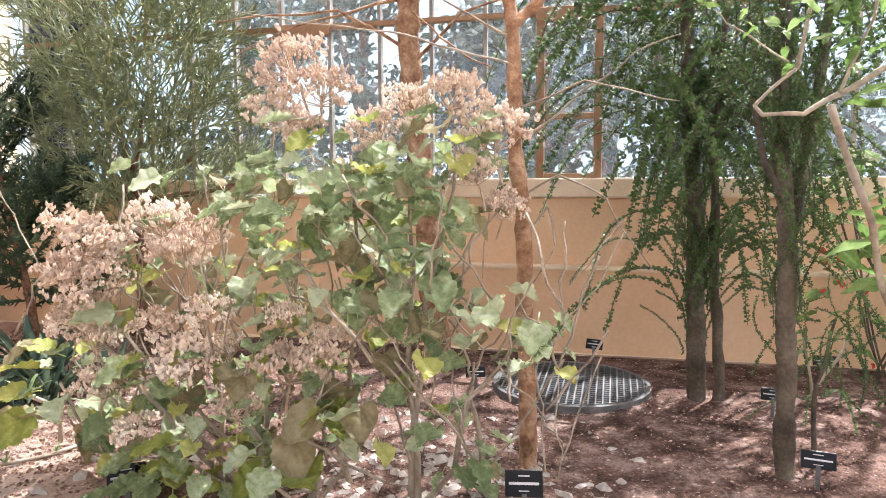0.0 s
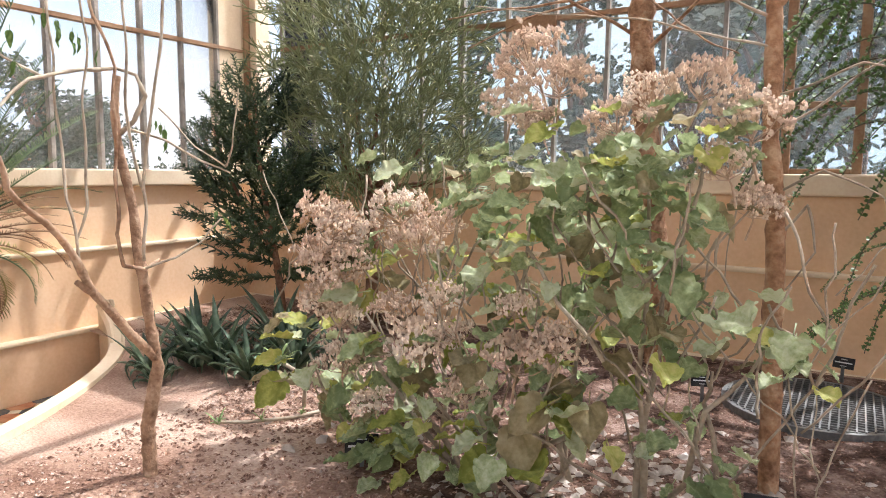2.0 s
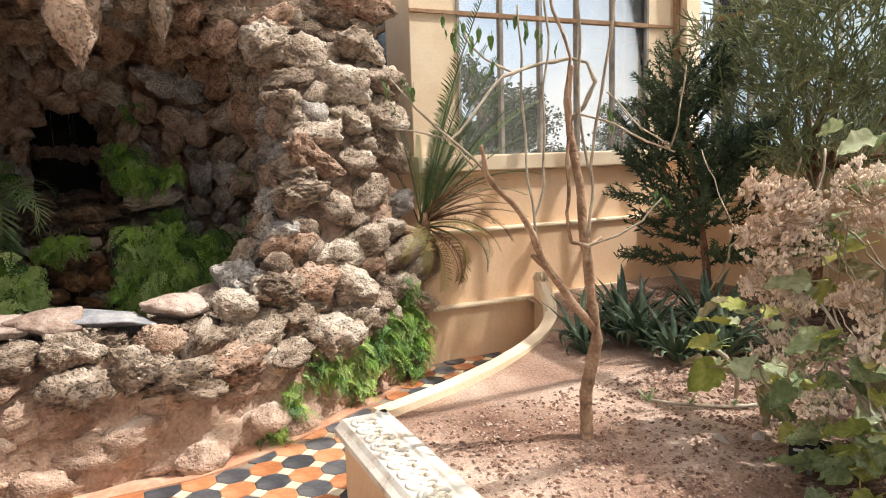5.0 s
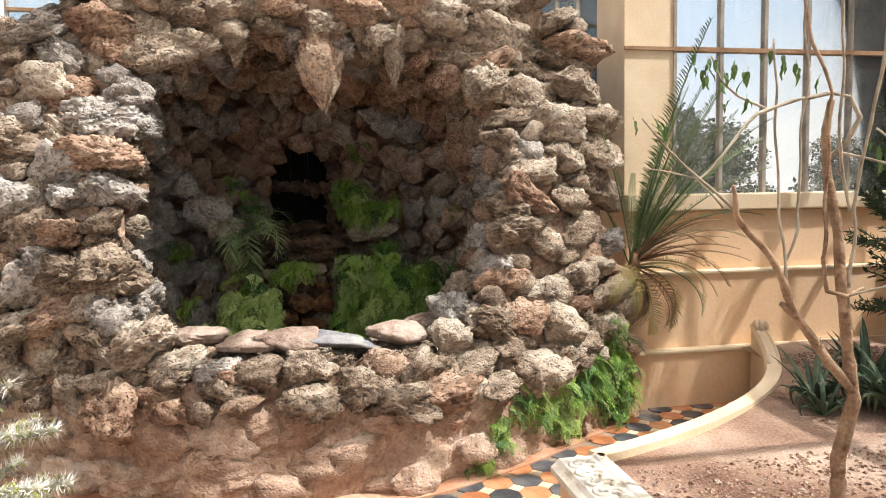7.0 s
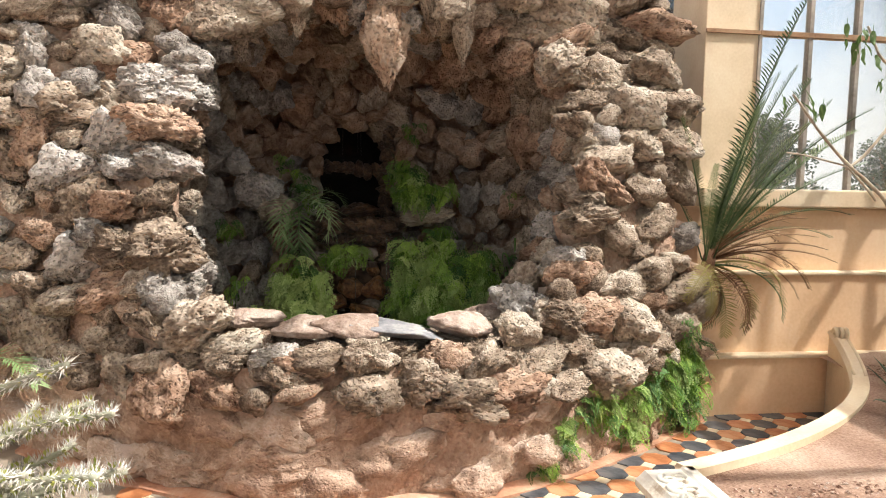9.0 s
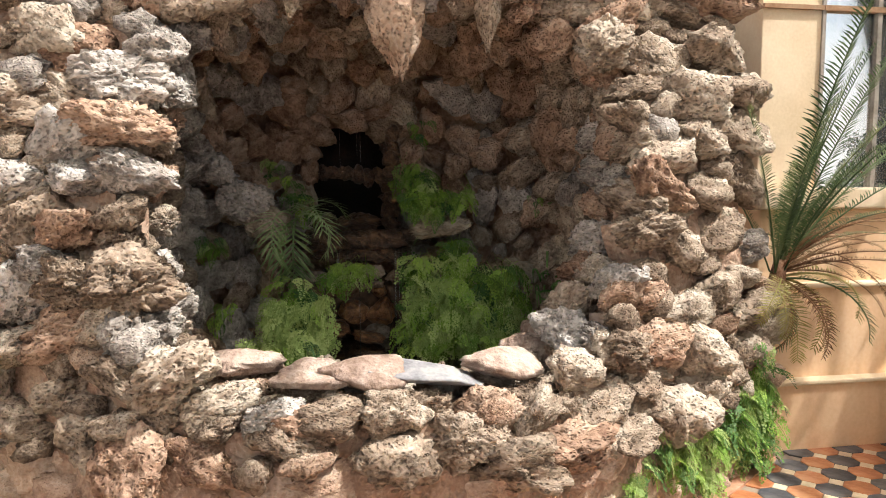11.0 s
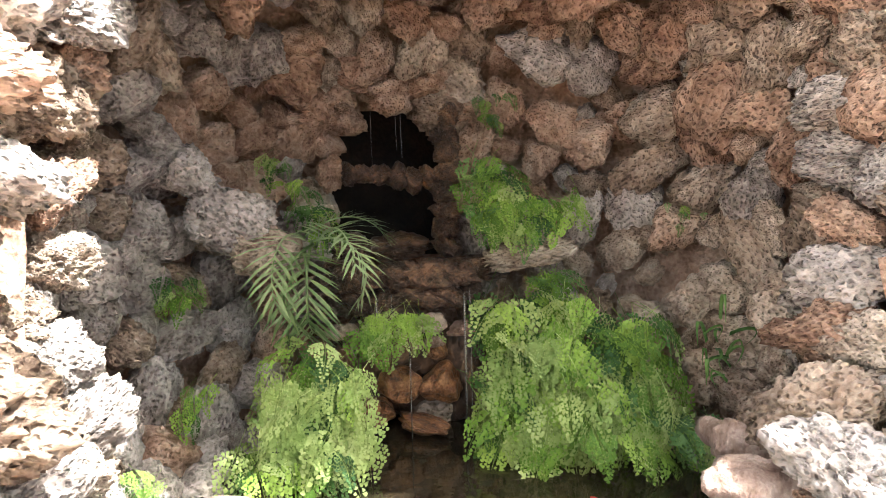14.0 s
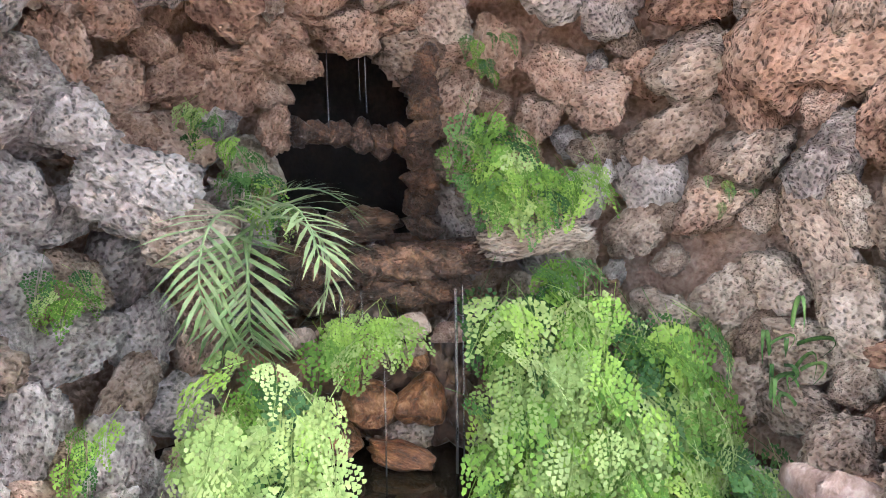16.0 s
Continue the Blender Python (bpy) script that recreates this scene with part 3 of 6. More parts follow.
def lay_rock(p, n, size, fine, parent, warm, grey, stretch=1.4, pool=None):
    kind = ROCK_WARM if rng.random() < warm else (ROCK_GREY if rng.random() < grey else ROCK)
    me = rng.choice(pool[kind] if pool else FINE[kind] if fine else PLAIN[kind] if size > 0.097 else SMALL[kind])
    m = Matrix.Translation(p + n * rng.uniform(-0.02, 0.05)) @ outward(n, jig(1.6 if pool else 0.5)) @ Euler((jig(0.35), jig(0.35), 0)).to_matrix().to_4x4()
    attach("rock", me, parent, "", local(m @ Matrix.Diagonal((size * rng.uniform(1.0, stretch), size * rng.uniform(0.85 if pool else 0.7, 1.05), size * rng.uniform(0.8, 1.2), 1))))


def two_sizes(count, sample, big, small):
    """Large stones first, then small ones in what is left between them."""
    large = spaced(count, sample, lambda p: big)
    rest = []
    for q in spaced(count, sample, lambda p: small):
        if all((q - p).length > (big + small) * 0.44 for p in large):
            rest.append(q)
    return large, rest


def base_sample():
    y, z = rng.uniform(-2.75, 1.75), rng.uniform(0.04, 0.40)
    return Vector((front_x(y, z), y, z))


for p in spaced(1500, base_sample, lambda p: 0.20):
    n = front_normal(p)
    size = rng.uniform(0.12, 0.19)
    m = Matrix.Translation(p - n * rng.uniform(0.035, 0.085)) @ outward(n, jig(0.35))
    attach("base_stone", rng.choice(COURSE), grotto, "", local(m @ Matrix.Diagonal((size, size * rng.uniform(0.7, 0.95), size, 1))))


def upper_sample():
    p = front_sample()
    return p if p and p.z > 0.44 else None


big, little = two_sizes(8000, upper_sample, 0.188, 0.102)
for p, s in [(p, rng.uniform(0.10, 0.165)) for p in big] + [(p, rng.uniform(0.065, 0.095)) for p in little]:
    if p.z < 0.85 and -1.0 < p.y < 0.6:
        s = min(s, 0.085 + 0.25 * abs(0.68 - p.z))
    lay_rock(p, front_normal(p), s, opening(p.y, p.z) < 1.75 and s > 0.115 and p.z < 2.3, grotto, 0.15, 0.36 if p.y < -0.95 and p.z > 0.8 else 0.06)


def lip_sample():
    a = rng.uniform(0, math.tau)
    c, s = math.cos(a), math.sin(a)
    k = (abs(c) ** 3 + abs(s) ** 3) ** (-1 / 3)
    z = 1.55 + 0.93 * s * k
    y = -0.29 + 0.10 * (z - 1.5) + 1.11 * c * k
    return Vector((front_x(y, z) - rng.uniform(0.05, 0.5), y, z)) if s > -0.75 else None


for p in spaced(2500, lip_sample, lambda p: 0.165):
    d = Vector((0.35, -0.29 - p.y, 1.55 - p.z))
    lay_rock(p, d.normalized(), rng.uniform(0.09, 0.13), True, grotto, 0.2, 0.35)


def rim_sample():
    y = rng.uniform(-1.25, 0.80)
    x = rng.uniform(-4.12, front_x(y, 0.62) + 0.02)
    return Vector((x, y, 0.60 + 0.10 * max(0, abs(y + 0.25) - 0.55)))


for p in spaced(1500, rim_sample, lambda p: 0.15):
    lay_rock(p, Vector((0.25, 0, 1)).normalized(), rng.uniform(0.08, 0.11), True, grotto, 0.12, 0.1)
g = Geo()
for i in range(30):
    y0, y1 = -1.5 + 2.5 * i / 30, -1.5 + 2.5 * (i + 1) / 30
    a, b = front_x(y0, 0.55) - 0.05, front_x(y1, 0.55) - 0.05
    g.add([(a + 4, y0 + 0.3, 0.58), (b + 4, y1 + 0.3, 0.58), (-0.14, y1 + 0.3, 0.58), (-0.14, y0 + 0.3, 0.58), (-0.14, y1 + 0.3, 0.2), (-0.14, y0 + 0.3, 0.2)], [(0, 1, 2, 3), (3, 2, 4, 5)])
g.make("rim_core", MORTAR, grotto, "pinkish lime mortar")

hollow = thing("grotto_hollow", "dim hollow of the grotto lined with porous stones", "grotto", (-4.0, -0.3, 0), kind="structure")


def cave_sample():
    az, el = radians(rng.uniform(-112, 112)), math.asin(rng.uniform(-0.75, 1))
    p = cave_point(az, el)
    if niche(p, 0.055) or p.z < 0.42 or p.x > front_x(p.y, p.z) - 0.10:
        return None
    return p


big, little = two_sizes(7000, cave_sample, 0.19, 0.105)
for p, s in [(p, rng.uniform(0.098, 0.132)) for p in big] + [(p, rng.uniform(0.06, 0.078)) for p in little]:
    n = CAVE - p
    n = Vector((n.x, n.y, n.z * 0.6)).normalized()
    lay_rock(p, n, s, p.x < -5.1 and p.z < 1.95 and s > 0.115, hollow, 0.7 if p.z > 1.5 and p.y > -1.2 else 0.16, 0.75 if p.y < -0.8 else 0.30, 1.22, NODULE)


def put_rock(name, me, at, size, turn=(0, 0, 0), parent=hollow, label=""):
    return attach(name, me, parent, label, local(pose(*at, *turn) @ Matrix.Diagonal((*size, 1))))


# hanging stones of the arch: the long one in the middle and smaller ones along the lip
HANG = []
for q in range(3):
    me = rock_mesh("hanging_rock", 40 + q, 5, (ROCK_WARM, ROCK, ROCK)[q], 0.12, 0.25, (0.75, 0.75, 1.0))
    for v in me.vertices:
        k = 0.30 + 0.70 * min(1.0, max(0.0, (v.co.z + 1.15) / 1.5))
        v.co = (v.co.x * k, v.co.y * k, v.co.z * 1.5)
    HANG.append(me)
put_rock("hanging_rock", HANG[0], (-4.50, -0.25, 2.27), (0.15, 0.20, 0.17), (4, -6, 10), grotto, "long tapering stone hanging from the arch")
for y, z, s, q in ((-1.05, 2.36, 0.12, 1), (-0.72, 2.46, 0.10, 2), (0.22, 2.40, 0.13, 1), (0.50, 2.44, 0.10, 2), (0.72, 2.26, 0.12, 0), (-1.30, 2.14, 0.13, 1), (0.02, 2.48, 0.09, 2)):
    put_rock("hanging_rock", HANG[q], (-4.48, y, z), (s, s, s), (jig(8), jig(8), jig(90)), grotto)

# slabs along the pool's rim
for me, at, size, turn in ((SMOOTHS[0], (-4.02, -0.95, 0.755), (0.15, 0.16, 0.15), (4, 0, 75)), (SMOOTHS[1], (-3.84, -0.66, 0.745), (0.14, 0.15, 0.16), (0, -6, 85)),
                           (SMOOTHS[2], (-3.84, 0.08, 0.75), (0.13, 0.16, 0.14), (0, 5, 100)), (SMOOTHS[3], (-4.18, 0.33, 0.725), (0.10, 0.13, 0.17), (8, 10, 60)),
                           (SMOOTHS[0], (-4.45, 0.46, 0.735), (0.10, 0.10, 0.20), (0, 0, 20)), (SMOOTHS[3], (-4.35, -1.02, 0.68), (0.12, 0.13, 0.16), (0, 0, 40))):
    put_rock("rim_slab", me, at, tuple(0.92 * c for c in size), turn, grotto, "smooth pale sandstone slab")
slate = rock_mesh("slate", 88, 4, SLATE, 0.03, 0.26, (1.9, 0.95, 0.28), 0.7)
put_rock("rim_slab", slate, (-3.76, -0.24, 0.745), (0.145, 0.15, 0.15), (0, 6, 95), grotto, "blue-grey slate slab")
put_rock("rim_slab", SMOOTHS[2], (-3.80, -0.47, 0.74), (0.13, 0.14, 0.14), (0, 0, 86), grotto, "smooth pinkish slab")

# spring: shelf, bridge stones and rust-stained stack
for i in range(9):
    put_rock("wet_rock", WETS[i % 4], (-5.54 + jig(0.04), -0.70 + 0.085 * i, 1.155 + jig(0.012)), (0.085 + jig(0.012), 0.075, 0.062 + jig(0.012)), (jig(12), jig(12), jig(180)))
for i in range(6):
    put_rock("wet_rock", WETS[i % 4], (-5.56 + jig(0.03), -0.60 + 0.10 * i, 1.045 + jig(0.015)), (0.07, 0.075, 0.055), (jig(20), jig(20), jig(180)))
for i in range(7):
    put_rock("wet_rock", WETS[(i + 1) % 4], (-5.90 + jig(0.03), -0.68 + 0.075 * i, 1.575 + jig(0.015) + 0.02 * math.sin(i)), (0.062, 0.058, 0.056 + jig(0.012)), (jig(40), jig(40), jig(180)))
for i in range(8):
    put_rock("wet_rock", WETS[(i + 2) % 4], (-5.84 + jig(0.03), -0.15 + jig(0.02), 1.24 + 0.088 * i), (0.062, 0.066, 0.06), (jig(40), jig(40), jig(180)))
for me, at, size, turn in ((WETS[0], (-6.0, -0.40, 1.24), (0.15, 0.12, 0.08), (0, 0, 90)), (WETS[1], (-6.0, -0.62, 1.22), (0.12, 0.12, 0.09), (0, 0, 40)), (WETS[3], (-5.62, -0.45, 0.75), (0.12, 0.30, 0.30), (0, 0, 0)),
                           (WETS[1], (-5.58, -0.12, 0.72), (0.14, 0.20, 0.26), (0, 0, 0)), (WETS[2], (-5.60, -0.75, 0.75), (0.16, 0.16, 0.30), (0, 0, 30))):
    put_rock("wet_rock", me, at, size, turn)
for me, at, size in ((RUSTS[0], (-5.47, -0.44, 0.70), (0.10, 0.105, 0.105)), (RUSTS[1], (-5.45, -0.25, 0.69), (0.09, 0.09, 0.11)), (RUSTS[2], (-5.43, -0.58, 0.60), (0.10, 0.12, 0.085)),
                     (RUSTS[0], (-5.50, -0.27, 0.82), (0.06, 0.07, 0.06)), (RUSTS[1], (-5.46, -0.50, 0.82), (0.05, 0.08, 0.05)), (RUSTS[2], (-5.40, -0.36, 0.545), (0.07, 0.14, 0.05))):
    put_rock("rust_rock", me, at, size, (jig(15), jig(15), jig(90)), hollow, "rust-stained wet stone")
for me, at, size in ((SMOOTHS[1], (-5.44, -0.17, 0.925), (0.055, 0.06, 0.075)), (SMOOTHS[2], (-5.46, -0.31, 0.94), (0.05, 0.06, 0.09)), (SMOOTHS[0], (-5.45, -0.30, 0.865), (0.045, 0.06, 0.07)),
                     (SMOOTHS[3], (-5.48, -0.68, 0.92), (0.05, 0.06, 0.10))):
    put_rock("cream_stone", me, at, size, (jig(15), jig(15), 90 + jig(20)), hollow, "pale cream stone under the shelf")
for me, y, z, s in ((FINE[ROCK_WARM][1], -0.27, 2.00, 0.12), (FINE[ROCK_WARM][3], -0.53, 2.00, 0.12), (FINE[ROCK_WARM][0], -0.06, 1.88, 0.11), (FINE[ROCK_WARM][4], -0.76, 1.86, 0.11), (FINE[ROCK_WARM][2], -0.68, 1.95, 0.10)):
    put_rock("arch_stone", me, (-5.90, y, z), (s * 1.35, s, s * 0.75), (jig(10), jig(10), 90 + jig(15)), hollow, "ochre stone over the niche")
put_rock("niche_stone", FINE[ROCK_WARM][2], (-5.72, -0.70, 1.58), (0.075, 0.075, 0.085))
put_rock("arch_stone", FINE[ROCK_WARM][1], (-5.80, -0.62, 1.82), (0.085, 0.08, 0.075), (10, 20, 60))
for me, at, s in ((FINE[ROCK_GREY][0], (-5.42, -1.22, 1.57), 0.115), (FINE[ROCK_GREY][2], (-5.38, -1.09, 1.42), 0.135), (FINE[ROCK][1], (-5.40, -0.96, 1.26), 0.115), (FINE[ROCK_GREY][3], (-5.45, -1.36, 1.66), 0.11)):
    put_rock("leaning_rock", me, at, (s * 1.15, s, s), (jig(40), 20, 70 + jig(30)), hollow, "large grey stone beside the palm")
put_rock("shelf_rock", FINE[ROCK][1], (-5.42, 0.10, 1.22), (0.18, 0.10, 0.075), (0, -8, 75), hollow, "stone ledge below the upper fern")

g = Geo()
g.box((-6.0, -1.55, 0.30), (-3.95, 0.95, 0.50))
pool = tagged(g.make("water", WATER), "dark still pool water in the grotto", "water", kind="structure")
g = Geo()
for x, y, z0, z1, r in ((-5.90, -0.50, 1.58, 1.88, 0.0025), (-5.90, -0.36, 1.66, 1.88, 0.0025), (-5.89, -0.385, 1.70, 1.87, 0.002)):
    g.tube([(x, y, z1), (x + 0.01, y, (z0 + z1) / 2), (x + 0.012, y + 0.003, z0)], r, 5)
for x, y, z0, z1, r in ((-5.34, -0.53, 0.98, 1.09, 0.006), (-5.34, -0.47, 1.02, 1.09, 0.003), (-5.32, -0.18, 0.50, 1.09, 0.005), (-5.33, -0.155, 0.50, 1.10, 0.003), (-5.36, -0.40, 0.50, 0.98, 0.003)):
    g.tube([(x, y, z1), (x + 0.015, y, (z0 + z1) / 2), (x + 0.02, y, z0)], r, 5)
tagged(g.make("water_stream", STREAM, smooth=True), "thin streams of falling spring water", "water", kind="stuff")

# ---- plant materials ----
LEAF_GREY = surface("grey_green_leaf", [(0.20, 0.255, 0.11), (0.35, 0.41, 0.205), (0.53, 0.575, 0.37)], 3, 0.6, 0.2, 14, 0.3, per_object=0.5, translucent=0.34)
LEAF_YELLOW = surface("yellowing_leaf", [(0.26, 0.30, 0.06), (0.42, 0.44, 0.11), (0.56, 0.53, 0.19)], 3, 0.6, 0.2, 14, 0.3, per_object=0.35, translucent=0.4)
LEAF_OLIVE = surface("olive_leaf", [(0.20, 0.17, 0.085), (0.31, 0.26, 0.135), (0.42, 0.36, 0.22)], 3, 0.65, 0.2, 14, 0.3, per_object=0.35, translucent=0.35)
STEM_PALE = surface("pale_stem", [(0.22, 0.17, 0.12), (0.36, 0.30, 0.22), (0.48, 0.42, 0.33)], 10, 0.85, 0.4, 60)
DRY_FLOWER = surface("dry_flower", [(0.66, 0.51, 0.39), (0.82, 0.68, 0.55), (0.92, 0.83, 0.72)], 12, 0.9, 0.0, 40, 0.1, per_object=0.3, translucent=0.25)
DRY_STALK = surface("dry_stalk", [(0.32, 0.21, 0.14), (0.46, 0.33, 0.23), (0.58, 0.45, 0.34)], 10, 0.9, 0.2, 50)
TWIG_GREEN = surface("pencil_twig", [(0.13, 0.155, 0.06), (0.24, 0.265, 0.12), (0.40, 0.41, 0.23)], 4, 0.55, 0.0, 20, 0.4)
BARK_ORANGE = surface("flaking_orange_bark", [(0.17, 0.085, 0.045), (0.36, 0.205, 0.115), (0.52, 0.36, 0.23)], 14, 0.85, 1.0, 60, 0.2, distance=0.02)
BARK_BROWN = surface("brown_bark", [(0.12, 0.06, 0.035), (0.24, 0.13, 0.08), (0.36, 0.22, 0.14)], 10, 0.85, 1.0, 80, 0.2, distance=0.015)
BARK_TAN = surface("peeling_tan_bark", [(0.15, 0.085, 0.05), (0.30, 0.19, 0.12), (0.45, 0.32, 0.22)], 12, 0.85, 1.0, 80, 0.2, distance=0.012)
BARK_GREY = surface("grey_green_bark", [(0.055, 0.045, 0.032), (0.115, 0.095, 0.068), (0.20, 0.165, 0.12)], 8, 0.85, 0.9, 70, 0.2, distance=0.012)
CONIFER = surface("dark_conifer_needle", [(0.022, 0.042, 0.018), (0.050, 0.080, 0.034), (0.10, 0.135, 0.06)], 6, 0.5, 0.0, 30, 0.4, per_object=0.3)
SMALL_LEAF = surface("small_round_leaf", [(0.045, 0.09, 0.02), (0.095, 0.16, 0.04), (0.18, 0.25, 0.085)], 5, 0.5, 0.0, 30, 0.4, translucent=0.3)
AGAVE = surface("blue_green_succulent", [(0.03, 0.055, 0.028), (0.058, 0.095, 0.05), (0.13, 0.17, 0.10)], 5, 0.45, 0.1, 30, 0.4, per_object=0.4)
PALM = surface("palm_frond", [(0.12, 0.20, 0.07), (0.23, 0.34, 0.13), (0.37, 0.48, 0.24)], 5, 0.45, 0.0, 30, 0.4, per_object=0.5, translucent=0.3)
PALM_DULL = surface("dull_palm_frond", [(0.05, 0.085, 0.03), (0.105, 0.155, 0.06), (0.20, 0.25, 0.11)], 5, 0.5, 0.0, 30, 0.3, per_object=0.5, translucent=0.25)
PALM_DRY = surface("dead_palm_frond", [(0.14, 0.07, 0.035), (0.25, 0.14, 0.075), (0.38, 0.25, 0.14)], 5, 0.8, 0.0, 30, 0.2, per_object=0.4, translucent=0.2)
PALM_YELLOW = surface("yellowing_palm_frond", [(0.22, 0.19, 0.05), (0.34, 0.29, 0.09), (0.44, 0.38, 0.15)], 5, 0.6, 0.0, 30, 0.3, per_object=0.4, translucent=0.3)
FERN = surface("maidenhair_fern", [(0.12, 0.23, 0.032), (0.24, 0.40, 0.06), (0.385, 0.555, 0.11)], 4, 0.6, 0.0, 30, 0.3, per_object=0.5, translucent=0.35)
FERN_PALE = surface("young_maidenhair_fern", [(0.25, 0.35, 0.10), (0.375, 0.485, 0.16), (0.50, 0.605, 0.25)], 4, 0.6, 0.0, 30, 0.3, per_object=0.4, translucent=0.35)
FERN_DARK = surface("shaded_fern", [(0.05, 0.12, 0.03), (0.10, 0.21, 0.05), (0.18, 0.31, 0.09)], 4, 0.5, 0.0, 30, 0.3, per_object=0.4, translucent=0.3)
SPINE = surface("white_spine", [(0.5, 0.47, 0.42), (0.68, 0.65, 0.6), (0.8, 0.78, 0.74)], 6, 0.6, 0.0, 40)
SPINY_GREEN = surface("spiny_stem", [(0.22, 0.22, 0.15), (0.34, 0.34, 0.25), (0.48, 0.46, 0.38)], 8, 0.7, 0.3, 40)
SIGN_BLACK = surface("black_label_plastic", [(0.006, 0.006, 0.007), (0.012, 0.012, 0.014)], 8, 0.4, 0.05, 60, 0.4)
SIGN_WHITE = surface("white_engraving", [(0.6, 0.6, 0.6), (0.75, 0.75, 0.74)], 8, 0.6, 0.0, 40)
IRON = surface("galvanised_grate", [(0.11, 0.112, 0.11), (0.19, 0.192, 0.19), (0.30, 0.30, 0.29)], 8, 0.45, 0.2, 60, 0.5, metal=0.6)
RED_PETAL = surface("red_petal", [(0.45, 0.03, 0.02), (0.62, 0.07, 0.04)], 8, 0.6, 0.0, 40, translucent=0.2)
FAR_LEAF = surface("outside_foliage", [(0.02, 0.032, 0.018), (0.05, 0.07, 0.04), (0.10, 0.125, 0.08)], 1.5, 0.7, 0.0, 6, 0.3, translucent=0.2)


def leaf_mesh(name, material, length, width, lobes=5, cup=0.25, droop=0.25, wave=0.10, seed=0):
    """A broad leaf with blunt teeth that starts at the origin and runs along y; wave: how deep the teeth are."""
    g, nu, nv = Geo(), 18, 6
    for i in range(nu + 1):
        u = i / nu
        half = width / 2 * (math.sin(math.pi * min(1, u * 0.93 + 0.07)) ** 0.6) * (1.15 - 0.55 * u)
        tooth = (u * lobes + 0.3 * seed) % 1
        half *= 1 + wave * (1.6 * math.sqrt(max(0.0, math.sin(math.pi * tooth))) - 1.0)
        for j in range(nv + 1):
            v = 2 * j / nv - 1
            z = cup * width * v * v * 0.6 - droop * length * u * u + (0.03 + 0.12 * wave) * length * math.sin(7 * u + 4 * v + seed) + (0.02 + 0.2 * wave) * length * v * v * math.sin(u * lobes * math.tau)
            g.v.append((v * half, u * length * (1 - 0.06 * abs(v)), z))
    g.f = [(a := i * (nv + 1) + j, a + 1, a + nv + 2, a + nv + 1) for i in range(nu) for j in range(nv)]
    g.tube([(0, -length * 0.35, 0.02 * length), (0, 0, 0)], length * 0.018, 5)
    return g.mesh(name, material, True)


def frond_mesh(name, material, length, pinna, pairs, bend=0.5, rise=60, tilt=50, seed=0, width=0.018):
    """A pinnate frond rooted at the origin that starts upwards along z and bends over towards y."""
    r = random.Random(seed)
    g, pts, p, a = Geo(), [], Vector((0, 0, 0)), radians(rise)
    for i in range(13):
        pts.append(p.copy())
        p = p + Vector((0, math.cos(a), math.sin(a))) * length / 12
        a -= bend * 2.2 / 12 * (0.5 + i / 12)
    g.tube(pts, [0.006 * (1 - 0.75 * i / 12) for i in range(13)], 5)
    for i in range(pairs):
        t = 0.14 + 0.86 * i / (pairs - 1)
        k = min(11, int(t * 12))
        q = pts[k].lerp(pts[k + 1], t * 12 - k)
        d = (pts[k + 1] - pts[k]).normalized()
        up = Vector((1, 0, 0)).cross(d).normalized()
        L = pinna * (math.sin(math.pi * (0.12 + 0.80 * t)) ** 0.7) * r.uniform(0.75, 1.12)
        for s in (-1, 1):
            e = radians(tilt) * (1 - 0.35 * t) * r.uniform(0.85, 1.12)
            w = (Vector((s, 0, 0)) * math.sin(e) + d * math.cos(e) + up * 0.30 + Vector((0, 0, -0.12))).normalized()
            n2 = w.cross(up).normalized() * width / 2
            mid, tip = q + w * L * 0.5, q + w * L - Vector((0, 0, 0.10 * L))
            g.add([q - n2 * 0.5, q + n2 * 0.5, mid + n2, mid - n2, tip], [(0, 1, 2, 3), (3, 2, 4)])
    return g.mesh(name, material, True)


def fern_mesh(name, material, length, seed, size=0.016):
    """A maidenhair frond: wiry stalk and a pointed triangle of small fan-shaped leaflets; runs along y and droops."""
    r = random.Random(seed)
    g = Geo()

    def along(t):
        return Vector((0.012 * length * math.sin(3 * t + seed), length * t, 0.22 * length * math.sin(t * 1.9) - 0.35 * length * t * t))

    def leaflet(q, w):
        c = w.cross(Vector((r.uniform(-0.14, 0.14), r.uniform(-0.14, 0.14) + 0.15, 1))).normalized()
        z = size * r.uniform(0.8, 1.2)
        g.add([q, q + w * z * 0.70 + c * z * 0.56, q + w * z * 1.0 + c * z * 0.22, q + w * z * 0.97 - c * z * 0.26, q + w * z * 0.66 - c * z * 0.54], [(0, 1, 2, 3, 4)])

    g.tube([along(-0.4 + 0.2 * i) for i in range(8)], 0.0011, 3, False)
    rows = int(length / (size * 0.95))
    for i in range(rows):
        t = (i + 0.4) / rows
        reach = length * 0.42 * (1 - t) ** 0.9 * (0.55 + 0.45 * min(1, t / 0.12)) * r.uniform(0.8, 1.1)
        for s in (-1, 1):
            n = max(1, int(reach / (size * 0.82)))
            for k in range(n):
                d = (k + 0.6) / n * reach
                q = along(t) + Vector((s * d, 0.42 * d, -0.30 * d * d / length - 0.05 * d + r.uniform(-1, 1) * 0.12 * size))
                leaflet(q, Vector((s * r.uniform(0.1, 0.9), r.uniform(0.2, 1.0), r.uniform(-0.45, 0.05))).normalized())
    leaflet(along(1.0), Vector((0, 1, -0.3)).normalized())
    return g.mesh(name, material)


